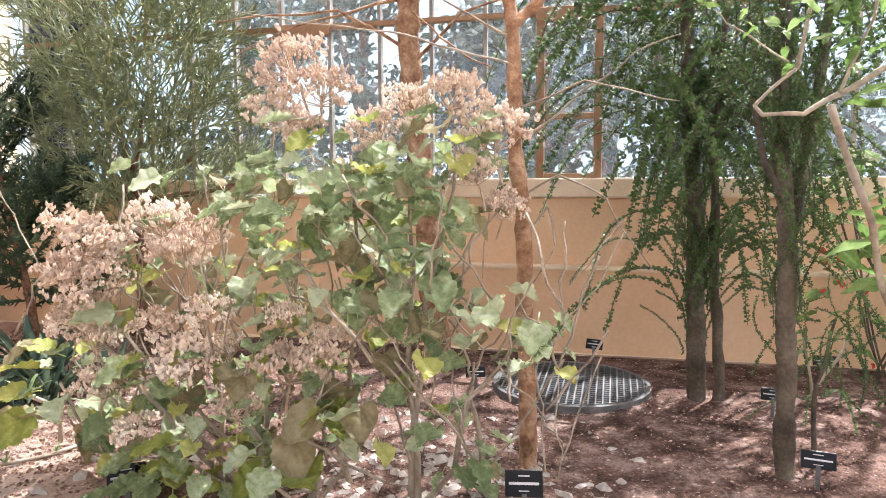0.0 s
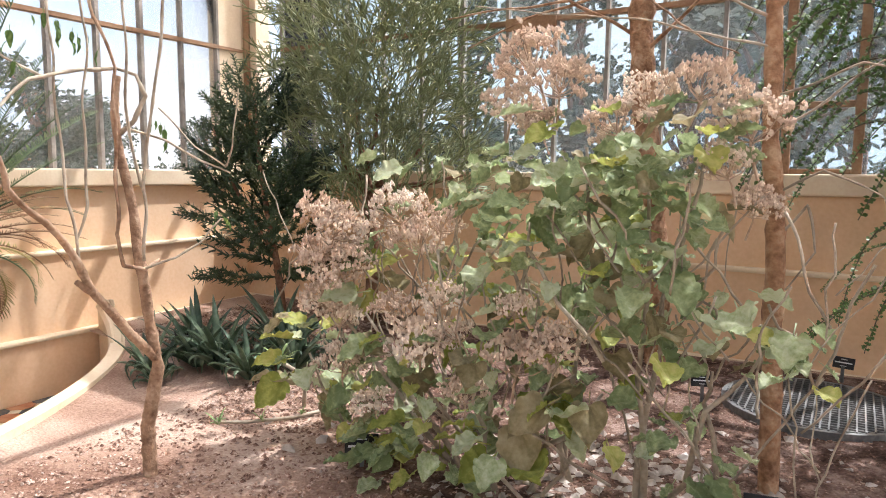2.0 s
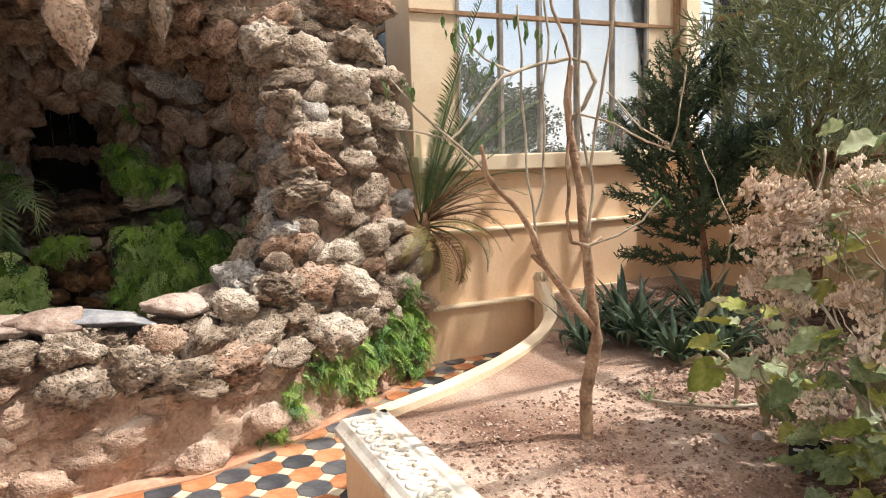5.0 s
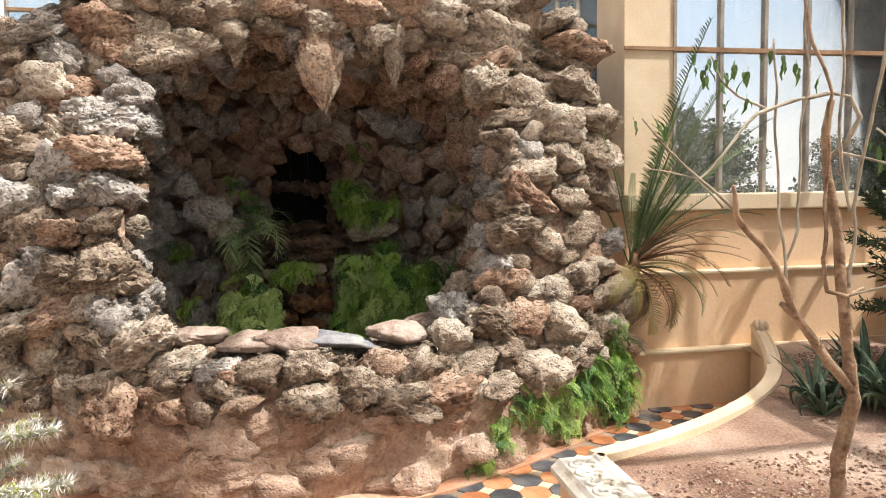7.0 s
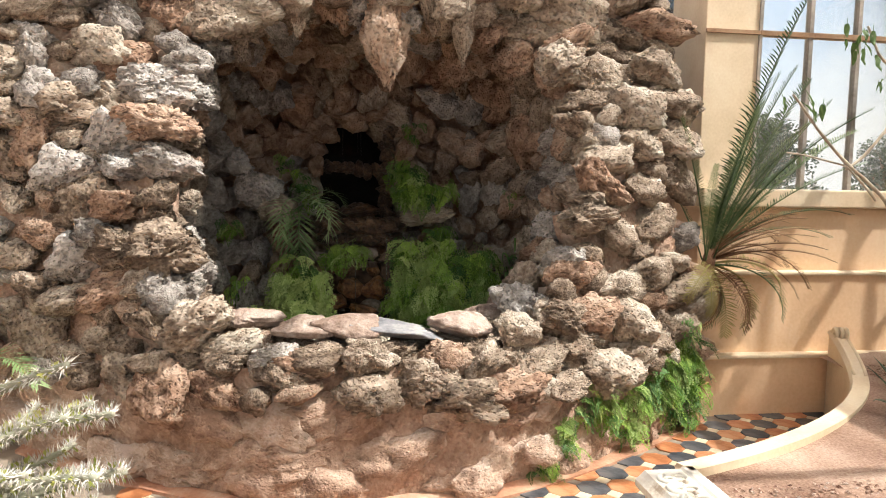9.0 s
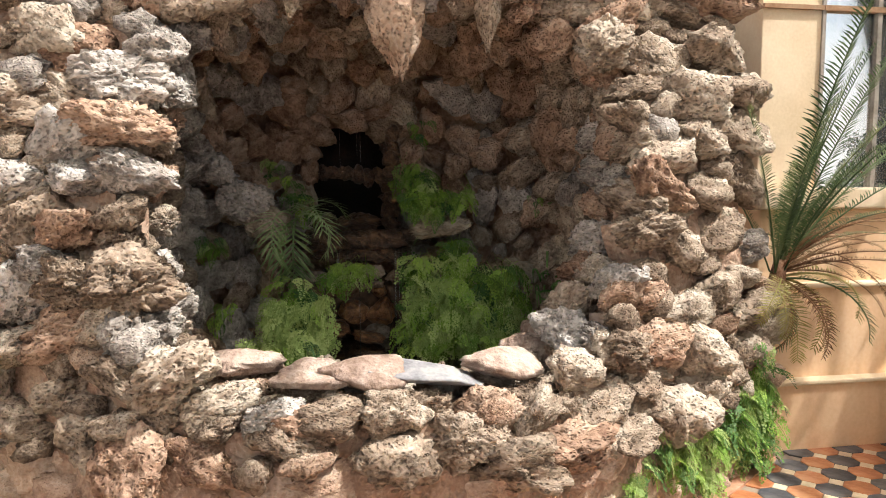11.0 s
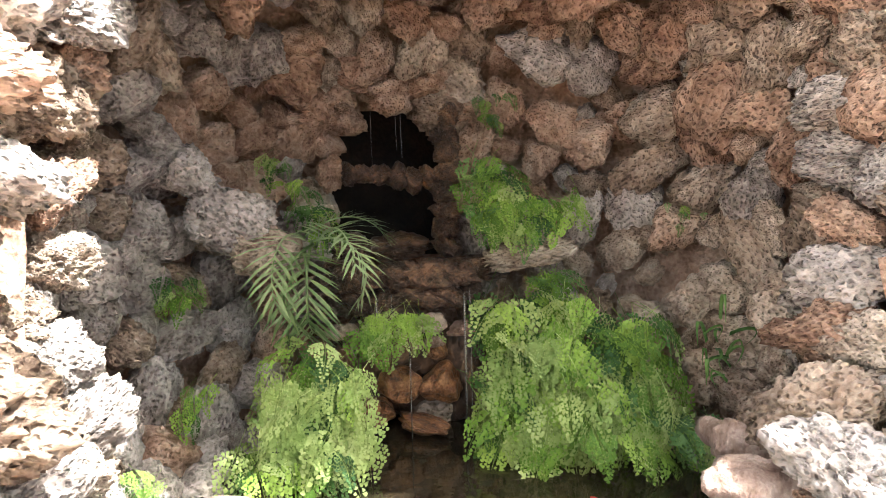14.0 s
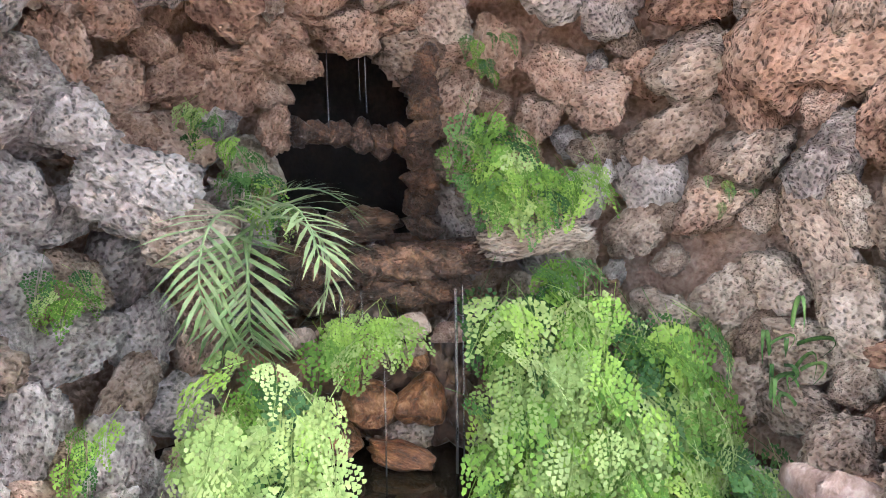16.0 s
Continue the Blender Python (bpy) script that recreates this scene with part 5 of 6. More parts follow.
def leafy_stem(seed, length, droop, leaf=0.013, step=0.013, bow=0.12):
    """A whip thickly set with small round leaves; grows along z and hangs over."""
    r = random.Random(seed)
    wood, leaves = Geo(), Geo()
    pts, p, d = [], Vector((0, 0, 0)), Vector((0, 0.9, 0.45)).normalized() if droop > 2 else Vector((0, 0, 1))
    n = 14
    for i in range(n + 1):
        pts.append(p.copy())
        p = p + d * length / n
        d = (d + Vector((r.uniform(-1, 1) * bow, bow * 0.6 + r.uniform(-1, 1) * bow, -droop / n if d.z > -0.93 else 0))).normalized()
    wood.tube(pts, [0.005 - 0.003 * i / n for i in range(n + 1)], 4, False)
    for i in range(int(length / step)):
        t = i * step / length * n
        k = min(n - 1, int(t))
        q = pts[k].lerp(pts[k + 1], t - k)
        for s in range(3):
            w = Vector((r.uniform(-1, 1), r.uniform(-1, 1), r.uniform(-0.4, 0.9))).normalized()
            c = w.orthogonal().normalized() * leaf * 0.45
            z = leaf * r.uniform(0.8, 1.3)
            leaves.add([q + w * 0.003, q + w * z * 0.6 + c, q + w * z, q + w * z * 0.6 - c], [(0, 1, 2, 3)])
    return wood.mesh("stem", BARK_GREY), leaves.mesh("leaves", SMALL_LEAF)


WHIPS = [leafy_stem(q, 0.85, dr, 0.021) for q, dr in enumerate((3.4, 2.6, 1.6, 0.7, 4.0, 0.3))]


def leafy_tree(name, label, at, limbs, whips):
    t = bark_tree(name, label, BARK_GREY, limbs, at)
    for x, y, z, q, turn, lean, k in whips:
        m = Matrix.Translation(Vector((x, y, z)) - Vector(at)) @ pose(0, 0, 0, jig(14) if q in (0, 1, 4) else lean, 0, turn) @ Matrix.Scale(k, 4)
        st_me, lf_me = WHIPS[q]
        b = tagged(attach("leafy_whip", lf_me, t, "", m), kind="stuff")
        attach("stem", st_me, b)
    return t


whips = []
for i in range(150):
    z = rng.uniform(1.5, 2.95)
    whips.append((0.36 + jig(0.36), 3.44 + jig(0.18), z, rng.choice((0, 0, 1, 4, 4)), jig(180), rng.uniform(20, 80), rng.uniform(0.7, 1.2)))
for x, z, q, turn, lean, k in ((0.30, 1.0, 0, 95, 70, 1.0), (0.25, 0.95, 1, 100, 95, 0.8), (0.15, 2.2, 4, 90, 60, 1.1), (0.05, 2.4, 4, 80, 60, 1.2), (0.50, 1.1, 1, -80, 70, 0.8), (0.55, 1.0, 4, -60, 60, 0.7), (0.0, 2.5, 4, 60, 50, 1.3),
                               (0.55, 0.95, 0, -90, 90, 0.7), (0.3, 0.8, 2, 120, 80, 0.6), (0.05, 2.0, 0, 85, 75, 0.9), (0.0, 2.1, 4, 100, 80, 1.0), (-0.02, 1.9, 0, 95, 85, 0.7), (0.2, 1.3, 4, 90, 80, 0.8), (0.6, 1.4, 0, -90, 75, 0.9), (0.62, 1.7, 4, -80, 70, 1.0)):
    whips.append((x, 3.36, z, q, turn, lean, k))
for i in range(40):
    whips.append((0.39 + jig(0.06), 3.40 + jig(0.06), rng.uniform(0.8, 1.9), rng.choice((5, 3, 2)), jig(180), jig(35), rng.uniform(0.35, 0.7)))
for i in range(34):
    whips.append((0.385 + jig(0.055), 3.385 + jig(0.05), rng.uniform(0.6, 1.7), 5, jig(180), jig(9), rng.uniform(0.35, 0.6)))
for i in range(44):
    whips.append((0.38 + jig(0.30), 3.36 + jig(0.14), rng.uniform(1.1, 1.9), rng.choice((0, 4)), jig(180), rng.uniform(60, 110), rng.uniform(0.5, 0.9)))
leafy_tree("whip_tree", "tall two-stemmed tree hung with whips of tiny green leaves", (0.41, 3.40, 0.41),
           [([(0.40, 3.38, 0.36), (0.39, 3.40, 0.9), (0.36, 3.45, 1.51), (0.32, 3.5, 2.04), (0.28, 3.5, 3.2)], 0.045, 0.03),
            ([(0.51, 3.40, 0.36), (0.49, 3.40, 0.7), (0.46, 3.42, 1.1), (0.45, 3.45, 1.6), (0.5, 3.5, 2.4)], 0.028, 0.016)], whips)
whips = []
for i in range(58):
    z = rng.uniform(1.5, 2.5)
    whips.append((0.57 + jig(0.18), 2.66 + jig(0.12), z, rng.choice((0, 1, 3, 4, 5)), jig(180), rng.uniform(0, 50), rng.uniform(0.45, 0.8)))
for i in range(40):
    whips.append((0.60 + jig(0.06), 2.60 + jig(0.06), rng.uniform(0.95, 1.8), 5, jig(180), jig(10), rng.uniform(0.4, 0.7)))
leafy_tree("whip_tree", "grey-stemmed tree with small leaves climbing its trunk", (0.62, 2.60, 0.41),
           [([(0.61, 2.58, 0.36), (0.61, 2.60, 0.8), (0.60, 2.6, 1.1), (0.57, 2.63, 1.49), (0.56, 2.68, 2.09), (0.52, 2.7, 3.2)], 0.037, 0.026),
            ([(0.59, 2.61, 1.2), (0.64, 2.65, 1.49), (0.68, 2.68, 1.69), (0.74, 2.7, 2.4)], 0.024, 0.015), ([(0.59, 2.61, 1.35), (0.52, 2.62, 1.5), (0.46, 2.62, 1.75)], 0.016, 0.01)], whips)
whips = []
for i in range(26):
    whips.append((0.80 + jig(0.16), 2.73 + jig(0.1), rng.uniform(0.55, 0.95), rng.choice((1, 2, 3)), jig(180), rng.uniform(10, 70), rng.uniform(0.25, 0.5)))
leafy_tree("small_leafed_shrub", "thin upright shrub with sparse small leaves", (0.73, 2.68, 0.41),
           [([(0.73, 2.68, 0.37), (0.73, 2.69, 0.67), (0.80, 2.73, 0.95)], 0.012, 0.005), ([(0.73, 2.69, 0.62), (0.69, 2.7, 0.87)], 0.007, 0.004), ([(0.74, 2.69, 0.7), (0.86, 2.75, 0.9)], 0.007, 0.004)], whips)

# pale crooked branch with light leaves, reaching in from a tree beyond the bed
light_tree = bark_tree("pale_branched_tree", "tree with pale crooked twigs and light green leaves", STEM_PALE, [
    ([(1.15, 2.3, 0.36), (1.08, 2.25, 0.9), (0.98, 2.2, 1.6), (0.95, 2.2, 2.4)], 0.03, 0.02),
    ([(0.98, 2.2, 1.75), (0.73, 2.19, 1.77), (0.57, 2.14, 1.68), (0.5, 2.11, 1.63), (0.40, 2.09, 1.64), (0.38, 2.09, 1.67), (0.49, 2.12, 1.77)], 0.009, 0.005),
    ([(0.49, 2.12, 1.77), (0.53, 2.16, 1.96), (0.55, 2.17, 2.2)], 0.007, 0.004), ([(0.47, 2.12, 1.79), (0.3, 2.09, 1.89), (0.26, 2.09, 1.97)], 0.003, 0.0015),
    ([(0.57, 2.13, 1.66), (0.63, 2.13, 1.5), (0.70, 2.13, 1.33), (0.78, 2.2, 1.1)], 0.012, 0.01), ([(0.6, 2.14, 1.7), (0.7, 2.18, 1.9), (0.72, 2.18, 2.1)], 0.006, 0.004),
    ([(0.53, 2.16, 1.96), (0.66, 2.2, 2.05)], 0.004, 0.003)], (1.15, 2.3, 0.41))
LIGHT_LEAF = leaf_mesh("leaf", surface("light_green_leaf", [(0.13, 0.22, 0.05), (0.22, 0.34, 0.09), (0.34, 0.45, 0.17)], 3, 0.5, 0.1, 14, 0.4, per_object=0.4, translucent=0.45), 1.0, 0.5, 2, 0.2, 0.2, 0.03)
for x, y, z, n, k in ((0.55, 2.15, 1.97, 14, 0.07), (0.68, 2.18, 2.02, 14, 0.07), (0.30, 2.09, 1.9, 6, 0.05), (0.70, 2.15, 1.85, 12, 0.08), (0.50, 2.13, 1.85, 8, 0.06), (0.72, 2.15, 1.72, 6, 0.09), (0.74, 2.2, 1.28, 9, 0.12), (0.80, 2.2, 1.20, 6, 0.12)):
    for _ in range(n):
        m = Matrix.Translation((x - 1.15 + jig(0.08), y - 2.3 + jig(0.06), z - 0.41 + jig(0.08))) @ pose(0, 0, 0, jig(50), jig(40), jig(180))
        attach("leaf", LIGHT_LEAF, light_tree, "", m @ Matrix.Scale(k * rng.uniform(0.7, 1.2), 4))
flower_bush = thing("flowering_shrub", "leafy shrub with red and yellow flowers against the north wall", "shrub", (1.45, 3.9, 0.41))
g = Geo()
for i in range(14):
    g.tube(wander((jig(0.15), jig(0.1), -0.04), (jig(0.5), jig(0.2), rng.uniform(0.6, 1.2)), 0.06), 0.006, 5)
g.make("stem", BARK_GREY, flower_bush)
for _ in range(120):
    attach("leaf", LEAVES[1] if rng.random() < 0.4 else LIGHT_LEAF, flower_bush, "", pose(jig(0.55), jig(0.22), rng.uniform(0.15, 1.2), jig(60), jig(50), jig(180)) @ Matrix.Scale(rng.uniform(0.06, 0.12), 4))
petal = leaf_mesh("petal", RED_PETAL, 1.0, 0.8, 2, 0.3, 0.2, 0.05)
for _ in range(26):
    attach("petal", petal, flower_bush, "", pose(jig(0.5), -0.15 + jig(0.15), rng.uniform(0.15, 1.1), jig(90), jig(60), jig(180)) @ Matrix.Scale(rng.uniform(0.03, 0.05), 4))

# ---- succulents ----
def strap_mesh(seed, curve, material=AGAVE, width=0.11):
    g = Geo()
    for i in range(9):
        u = i / 8
        w = width / 2 * (1 - u ** 2.2) * (0.75 + 0.5 * math.sin(u * 2.4)) + 0.002
        y, z = u * math.cos(curve * u), u * math.sin(1.05) - curve * 0.75 * u * u
        for s, h in ((-1, 0.028), (0, 0.0), (1, 0.028)):
            g.v.append((s * w, y * 0.8, z + h * (1 - u)))
        for s in (1, 0, -1):
            g.v.append((s * w * 0.92, y * 0.8, z - 0.016 * (1 - u) + (0.028 * (1 - u) if s else -0.02 * (1 - u)) * 0.8))
    g.f = [(i * 6 + k, i * 6 + (k + 1) % 6, i * 6 + 6 + (k + 1) % 6, i * 6 + 6 + k) for i in range(8) for k in range(6)]
    return g.mesh("leaf", material, True)


STRAPS = [strap_mesh(0, 0.45, AGAVE, 0.075), strap_mesh(1, 0.85, AGAVE, 0.075), strap_mesh(2, 1.2, AGAVE, 0.07)]
for x, y, count, size in ((-2.72, 2.40, 30, 0.40), (-3.15, 2.42, 34, 0.46), (-3.00, 2.45, 34, 0.46), (-2.80, 2.75, 34, 0.50), (-3.25, 2.20, 26, 0.38), (-2.62, 2.62, 28, 0.42), (-3.36, 2.62, 28, 0.46), (-3.08, 2.12, 18, 0.30), (-2.45, 2.85, 22, 0.40), (-3.05, 2.95, 26, 0.5)):
    z = soil_height(x, y) - 0.01
    a = thing("agave", "dark blue-green rosette of long curved succulent leaves", "succulent", (x, y, z), group="agaves in the corner of the bed")
    for i in range(count):
        attach("leaf", STRAPS[i % 3], a, "", pose(0, 0, 0, 25 - 35 * (i / count), 0, i * 137.5 + jig(10)) @ Matrix.Scale(size * rng.uniform(0.8, 1.1), 4))
ALOE = [strap_mesh(3, c, surface("fresh_aloe_leaf" if c > 1 else "aloe_leaf", [(0.10, 0.17, 0.05), (0.18, 0.27, 0.09), (0.30, 0.38, 0.17)], 4, 0.5, 0.1, 30, 0.4, translucent=0.15), 0.09) for c in (0.6, 1.2)]
aloe = thing("aloe", "small aloe with spiky green tufts on a bare crooked stem", "succulent", (-2.22, 2.26, soil_height(-2.22, 2.26)))
g = Geo()
g.tube([(0, 0, -0.03), (0.01, 0, 0.08), (-0.03, -0.03, 0.18), (-0.10, -0.06, 0.22)], [0.011, 0.010, 0.010, 0.009], 7)
g.tube([(0.2, 0.05, 0.03), (0.08, -0.15, 0.01), (-0.02, -0.34, 0.03), (-0.06, -0.46, 0.06)], [0.008, 0.008, 0.007, 0.006], 6)
g.make("stem", STEM_PALE, aloe, "bare trailing stem", True)
for (x, y, z), count, size in (((-0.09, -0.06, 0.20), 16, 0.15), ((-0.05, -0.45, 0.05), 10, 0.09), ((0.02, -0.28, 0.03), 8, 0.07), ((0.2, 0.06, 0.03), 9, 0.11), ((0.1, -0.12, 0.02), 6, 0.06)):
    for i in range(count):
        attach("leaf", ALOE[i % 2], aloe, "", pose(x, y, z, 20 - 30 * i / count, 0, i * 137.5) @ Matrix.Scale(size * rng.uniform(0.8, 1.1), 4))

# ---- round drain grate ----
gx, gy = -0.20, 3.46
gz = soil_height(gx, gy) + 0.012
grate = thing("drain_grate", "round galvanised drain grate set in a raised rim among the chips", "grate", (gx, gy, gz))
g = Geo()
R = 0.385
prof = [(R - 0.012, -0.03), (R + 0.012, -0.03), (R + 0.012, 0.022), (R - 0.012, 0.022)]
g.add([(a * math.cos(k * math.tau / 48), a * math.sin(k * math.tau / 48), z) for k in range(48) for a, z in prof],
      [(4 * k + i, 4 * k + (i + 1) % 4, 4 * ((k + 1) % 48) + (i + 1) % 4, 4 * ((k + 1) % 48) + i) for k in range(48) for i in range(4)])
g.make("rim", IRON, grate)
for axis in (0, 1):
    for i in range(-11, 12):
        o = i * 0.033
        h = math.sqrt(R * R - o * o) - 0.008
        g = Geo()
        g.box((o - 0.0035, -h, 0.004 + 0.004 * axis), (o + 0.0035, h, 0.024 + 0.004 * axis)) if axis else g.box((-h, o - 0.0035, 0.004), (h, o + 0.0035, 0.024))
        g.make("grate_bar", IRON, grate)
# flat black disc under the bars, in place of the pit's shade
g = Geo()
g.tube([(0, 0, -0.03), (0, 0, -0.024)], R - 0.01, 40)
g.make("pit", SIGN_BLACK, grate, "black disc painted as the shaded pit below")

# ---- plant labels ----
def plant_label(x, y, z, w, h, turn, tilt, stake=0.12):
    s = thing("plant_label", "small black engraved plant label on a stake", "sign", (x, y, z), group="plant labels")
    s.matrix_basis = pose(x, y, z, 0, 0, turn)
    g = Geo()
    g.box((-w / 2, -0.003, 0), (w / 2, 0.003, h))
    plate = bevelled(g.make("plate", SIGN_BLACK, s), 0.002, 1)
    plate.matrix_basis = pose(0, 0, stake, -tilt, 0, 0)
    for k, (wid, up, hi) in enumerate(((0.30, 0.76, 0.05), (0.80, 0.45, 0.10), (0.28, 0.20, 0.04))):
        q = Geo()
        q.box((-w * wid / 2, -0.0045, h * up), (w * wid / 2, -0.003, h * (up + hi)))
        q.make("lettering", SIGN_WHITE, plate, "white engraved line")
    g = Geo()
    g.box((-0.008, -0.002, -0.04), (0.008, 0.004, stake + 0.01))
    g.make("stake", IRON, s)


for x, y, w, h, turn, tilt in ((-1.60, 1.90, 0.125, 0.085, 38, 25), (-0.27, 2.15, 0.125, 0.085, 10, 30), (0.70, 2.50, 0.11, 0.06, -10, 25), (-0.66, 3.28, 0.10, 0.055, 20, 25), (-0.10, 3.98, 0.10, 0.06, -15, 25),
                               (0.70, 3.2, 0.10, 0.055, -10, 20), (1.13, 4.0, 0.13, 0.055, 0, 20), (-3.36, 2.52, 0.12, 0.08, 60, 25)):
    plant_label(x, y, soil_height(x, y), w, h, turn, tilt, 0.04 if w > 0.12 else 0.08)

# ---- palm on the side of the rockwork ----
FROND_UP = [frond_mesh("frond", PALM_DULL, 0.95, 0.085, 66, b, 82, 64, s, 0.0058) for b, s in ((0.12, 1), (0.28, 2), (0.5, 3))]
FROND_DEAD = [frond_mesh("frond", PALM_DRY, 0.8, 0.085, 46, b, 75, 80, s, 0.0065) for b, s in ((0.4, 8), (0.75, 9))]
FROND_LOW = [frond_mesh("frond", m, 0.48, 0.085, 30, 0.95, 20, 88, s, 0.0065) for m, s in ((PALM_DRY, 4), (PALM_DULL, 5), (PALM_YELLOW, 6), (PALM_DULL, 7))]
palm = thing("palm", "palm with upright green fronds and dead brown skirt on rockwork", "palm", (-4.34, 1.72, 0.98))
g = Geo()
g.tube([(-0.05, -0.03, -0.25), (0.0, 0.01, 0.0), (0.01, 0.02, 0.12)], [0.04, 0.045, 0.03], 9)
g.make("trunk", BARK_BROWN, palm, "short fibrous trunk", True)
for turn, lean, k, q in ((0, 4, 1.70, 0), (-12, 10, 1.35, 0), (15, 16, 1.35, 0), (-30, 22, 1.30, 1), (5, 28, 1.30, 1), (20, 36, 1.20, 1), (-20, 34, 1.10, 1), (-5, 42, 1.05, 2), (-45, 14, 1.10, 1), (180, 4, 0.95, 0), (160, 10, 0.85, 1),
                         (-60, 6, 1.0, 0), (-80, 18, 0.85, 1), (10, 8, 1.1, 0), (-25, 2, 1.2, 0), (30, 20, 1.0, 1), (-15, 20, 1.2, 0), (0, 50, 0.95, 2), (-110, 10, 0.7, 1)):
    attach("frond", FROND_UP[q], palm, "green frond", pose(jig(0.03), jig(0.03), 0.05, -lean, jig(8), turn) @ Matrix.Scale(k, 4))
for turn, lean, k, q in ((-8, 5, 1.35, 2), (12, 30, 1.3, 2), (-30, 15, 1.2, 1), (-50, 45, 1.0, 0), (-20, 40, 1.1, 0), (25, 55, 1.1, 2), (-70, 60, 0.9, 0), (0, 62, 1.0, 1), (-100, 40, 0.8, 2), (-130, 10, 0.9, 2), (-40, 75, 0.9, 0)):
    attach("frond", FROND_LOW[q], palm, "dry drooping frond", pose(jig(0.03), jig(0.03), 0.02, -lean, 0, turn) @ Matrix.Rotation(jig(0.5), 4, "Y") @ Matrix.Scale(k, 4))
for i, (turn, lean, k) in enumerate(((-10, 40, 0.9), (0, 55, 1.0), (-30, 48, 0.85), (15, 30, 0.8), (-50, 25, 0.75), (-20, 62, 0.8), (-5, 20, 0.7), (-70, 20, 0.7), (20, 62, 0.9), (-35, 12, 0.7), (5, 36, 0.95), (-15, 30, 0.8), (-25, 55, 0.9), (10, 46, 0.85), (-45, 40, 0.8), (0, 14, 0.8))):
    attach("frond", FROND_DEAD[i % 2], palm, "dead brown frond", pose(jig(0.02), jig(0.02), 0.04, -lean, 0, turn) @ Matrix.Scale(k, 4))
palm2 = thing("palm", "young palm with arching narrow leaflets among grotto rocks", "palm", (-5.40, -0.78, 1.31))
FROND_IN = [frond_mesh("frond", PALM, 0.48, 0.19, 14, b, 45, 56, s, 0.011) for b, s in ((0.9, 11), (1.4, 12), (1.9, 13))]
for turn, lean, k, q in ((-70, 10, 1.0, 0), (-110, 25, 1.05, 1), (-85, 50, 1.1, 2), (-130, 60, 1.15, 2), (-40, 30, 0.9, 1), (-100, 80, 1.1, 1), (-20, 5, 0.8, 0)):
    attach("frond", FROND_IN[q], palm2, "", pose(jig(0.03), jig(0.04), jig(0.03), -lean, 0, turn) @ Matrix.Scale(k, 4))

# ---- maidenhair ferns ----
FERNS = {m: [fern_mesh("frond", m, 0.19, 3 * k + q, 0.0142) for q in range(3)] for k, m in enumerate((FERN, FERN_PALE, FERN_DARK))}


def fern_clump(label, at, count, spread, size, pale, facing=-90, dark=0.0):
    """A clump whose fronds hang out of the rock towards the facing angle about z (0 is y)."""
    f = thing("fern", label, "fern", at, group="maidenhair ferns of the grotto")
    for _ in range(int(count * 1.9)):
        t = rng.random()
        m = FERN_PALE if t < pale + 0.12 else (FERN_DARK if t > 1 - dark else FERN)
        p = Vector((jig(spread[0]) * 1.15, jig(spread[1]) * 1.35, jig(spread[2]) * 1.35))
        attach("frond", rng.choice(FERNS[m]), f, "", Matrix.Translation(p) @ pose(0, 0, 0, rng.uniform(-88, -22), jig(20), facing + jig(60)) @ Matrix.Scale(size * rng.uniform(0.8, 1.35), 4))
    return f


MAIDEN = "maidenhair fern with small bright green leaflets hanging over the pool"
for at, count, spread, size, pale, dark in (
        ((-5.42, -0.06, 1.52), 13, (0.05, 0.08, 0.09), 0.75, 0.05, 0.3), ((-5.36, 0.10, 1.44), 15, (0.05, 0.14, 0.05), 0.75, 0.1, 0.2), ((-5.34, 0.0, 1.38), 7, (0.05, 0.08, 0.03), 0.65, 0.4, 0.1),
        ((-5.30, -0.48, 1.00), 10, (0.03, 0.09, 0.03), 0.72, 0.5, 0.0), ((-5.05, -0.76, 0.76), 24, (0.10, 0.13, 0.09), 0.9, 0.85, 0.0), ((-5.20, -0.80, 0.86), 14, (0.10, 0.10, 0.08), 0.85, 0.3, 0.2),
        ((-4.95, -0.86, 0.62), 12, (0.10, 0.12, 0.05), 0.8, 0.6, 0.1),
        ((-5.25, 0.08, 1.00), 20, (0.10, 0.14, 0.08), 0.95, 0.2, 0.2), ((-5.12, 0.10, 0.84), 26, (0.10, 0.16, 0.09), 1.0, 0.7, 0.0), ((-5.10, 0.34, 0.90), 22, (0.10, 0.16, 0.10), 0.95, 0.1, 0.35),
        ((-4.95, 0.30, 0.74), 22, (0.10, 0.18, 0.08), 0.95, 0.6, 0.05), ((-5.15, -0.06, 0.66), 16, (0.08, 0.10, 0.10), 0.9, 0.1, 0.2), ((-4.88, 0.46, 0.62), 14, (0.08, 0.12, 0.05), 0.85, 0.3, 0.2),
        ((-4.98, 0.12, 0.62), 14, (0.06, 0.14, 0.05), 0.9, 0.6, 0.0), ((-5.40, 0.14, 1.08), 10, (0.06, 0.08, 0.06), 0.8, 0.0, 0.6)):
    fern_clump(MAIDEN, at, count, spread, size, pale, -90, dark)
TUFT = "small fern tuft in a crack of the rocks"
for at, count, size in (((-5.70, -0.92, 1.62), 5, 0.45), ((-5.62, -0.80, 1.50), 5, 0.5), ((-5.66, 0.04, 1.86), 5, 0.4), ((-5.35, -1.28, 1.15), 5, 0.5), ((-5.15, -1.18, 0.78), 4, 0.5), ((-5.22, 0.72, 1.38), 3, 0.25), ((-4.8, -1.25, 0.62), 4, 0.5), ((-5.58, -0.72, 1.40), 5, 0.55)):
    fern_clump(TUFT, at, count, (0.04, 0.05, 0.05), size, 0.0, -90, 0.5)
WALL_FERN = "bright green fern growing from the foot of the rockwork"
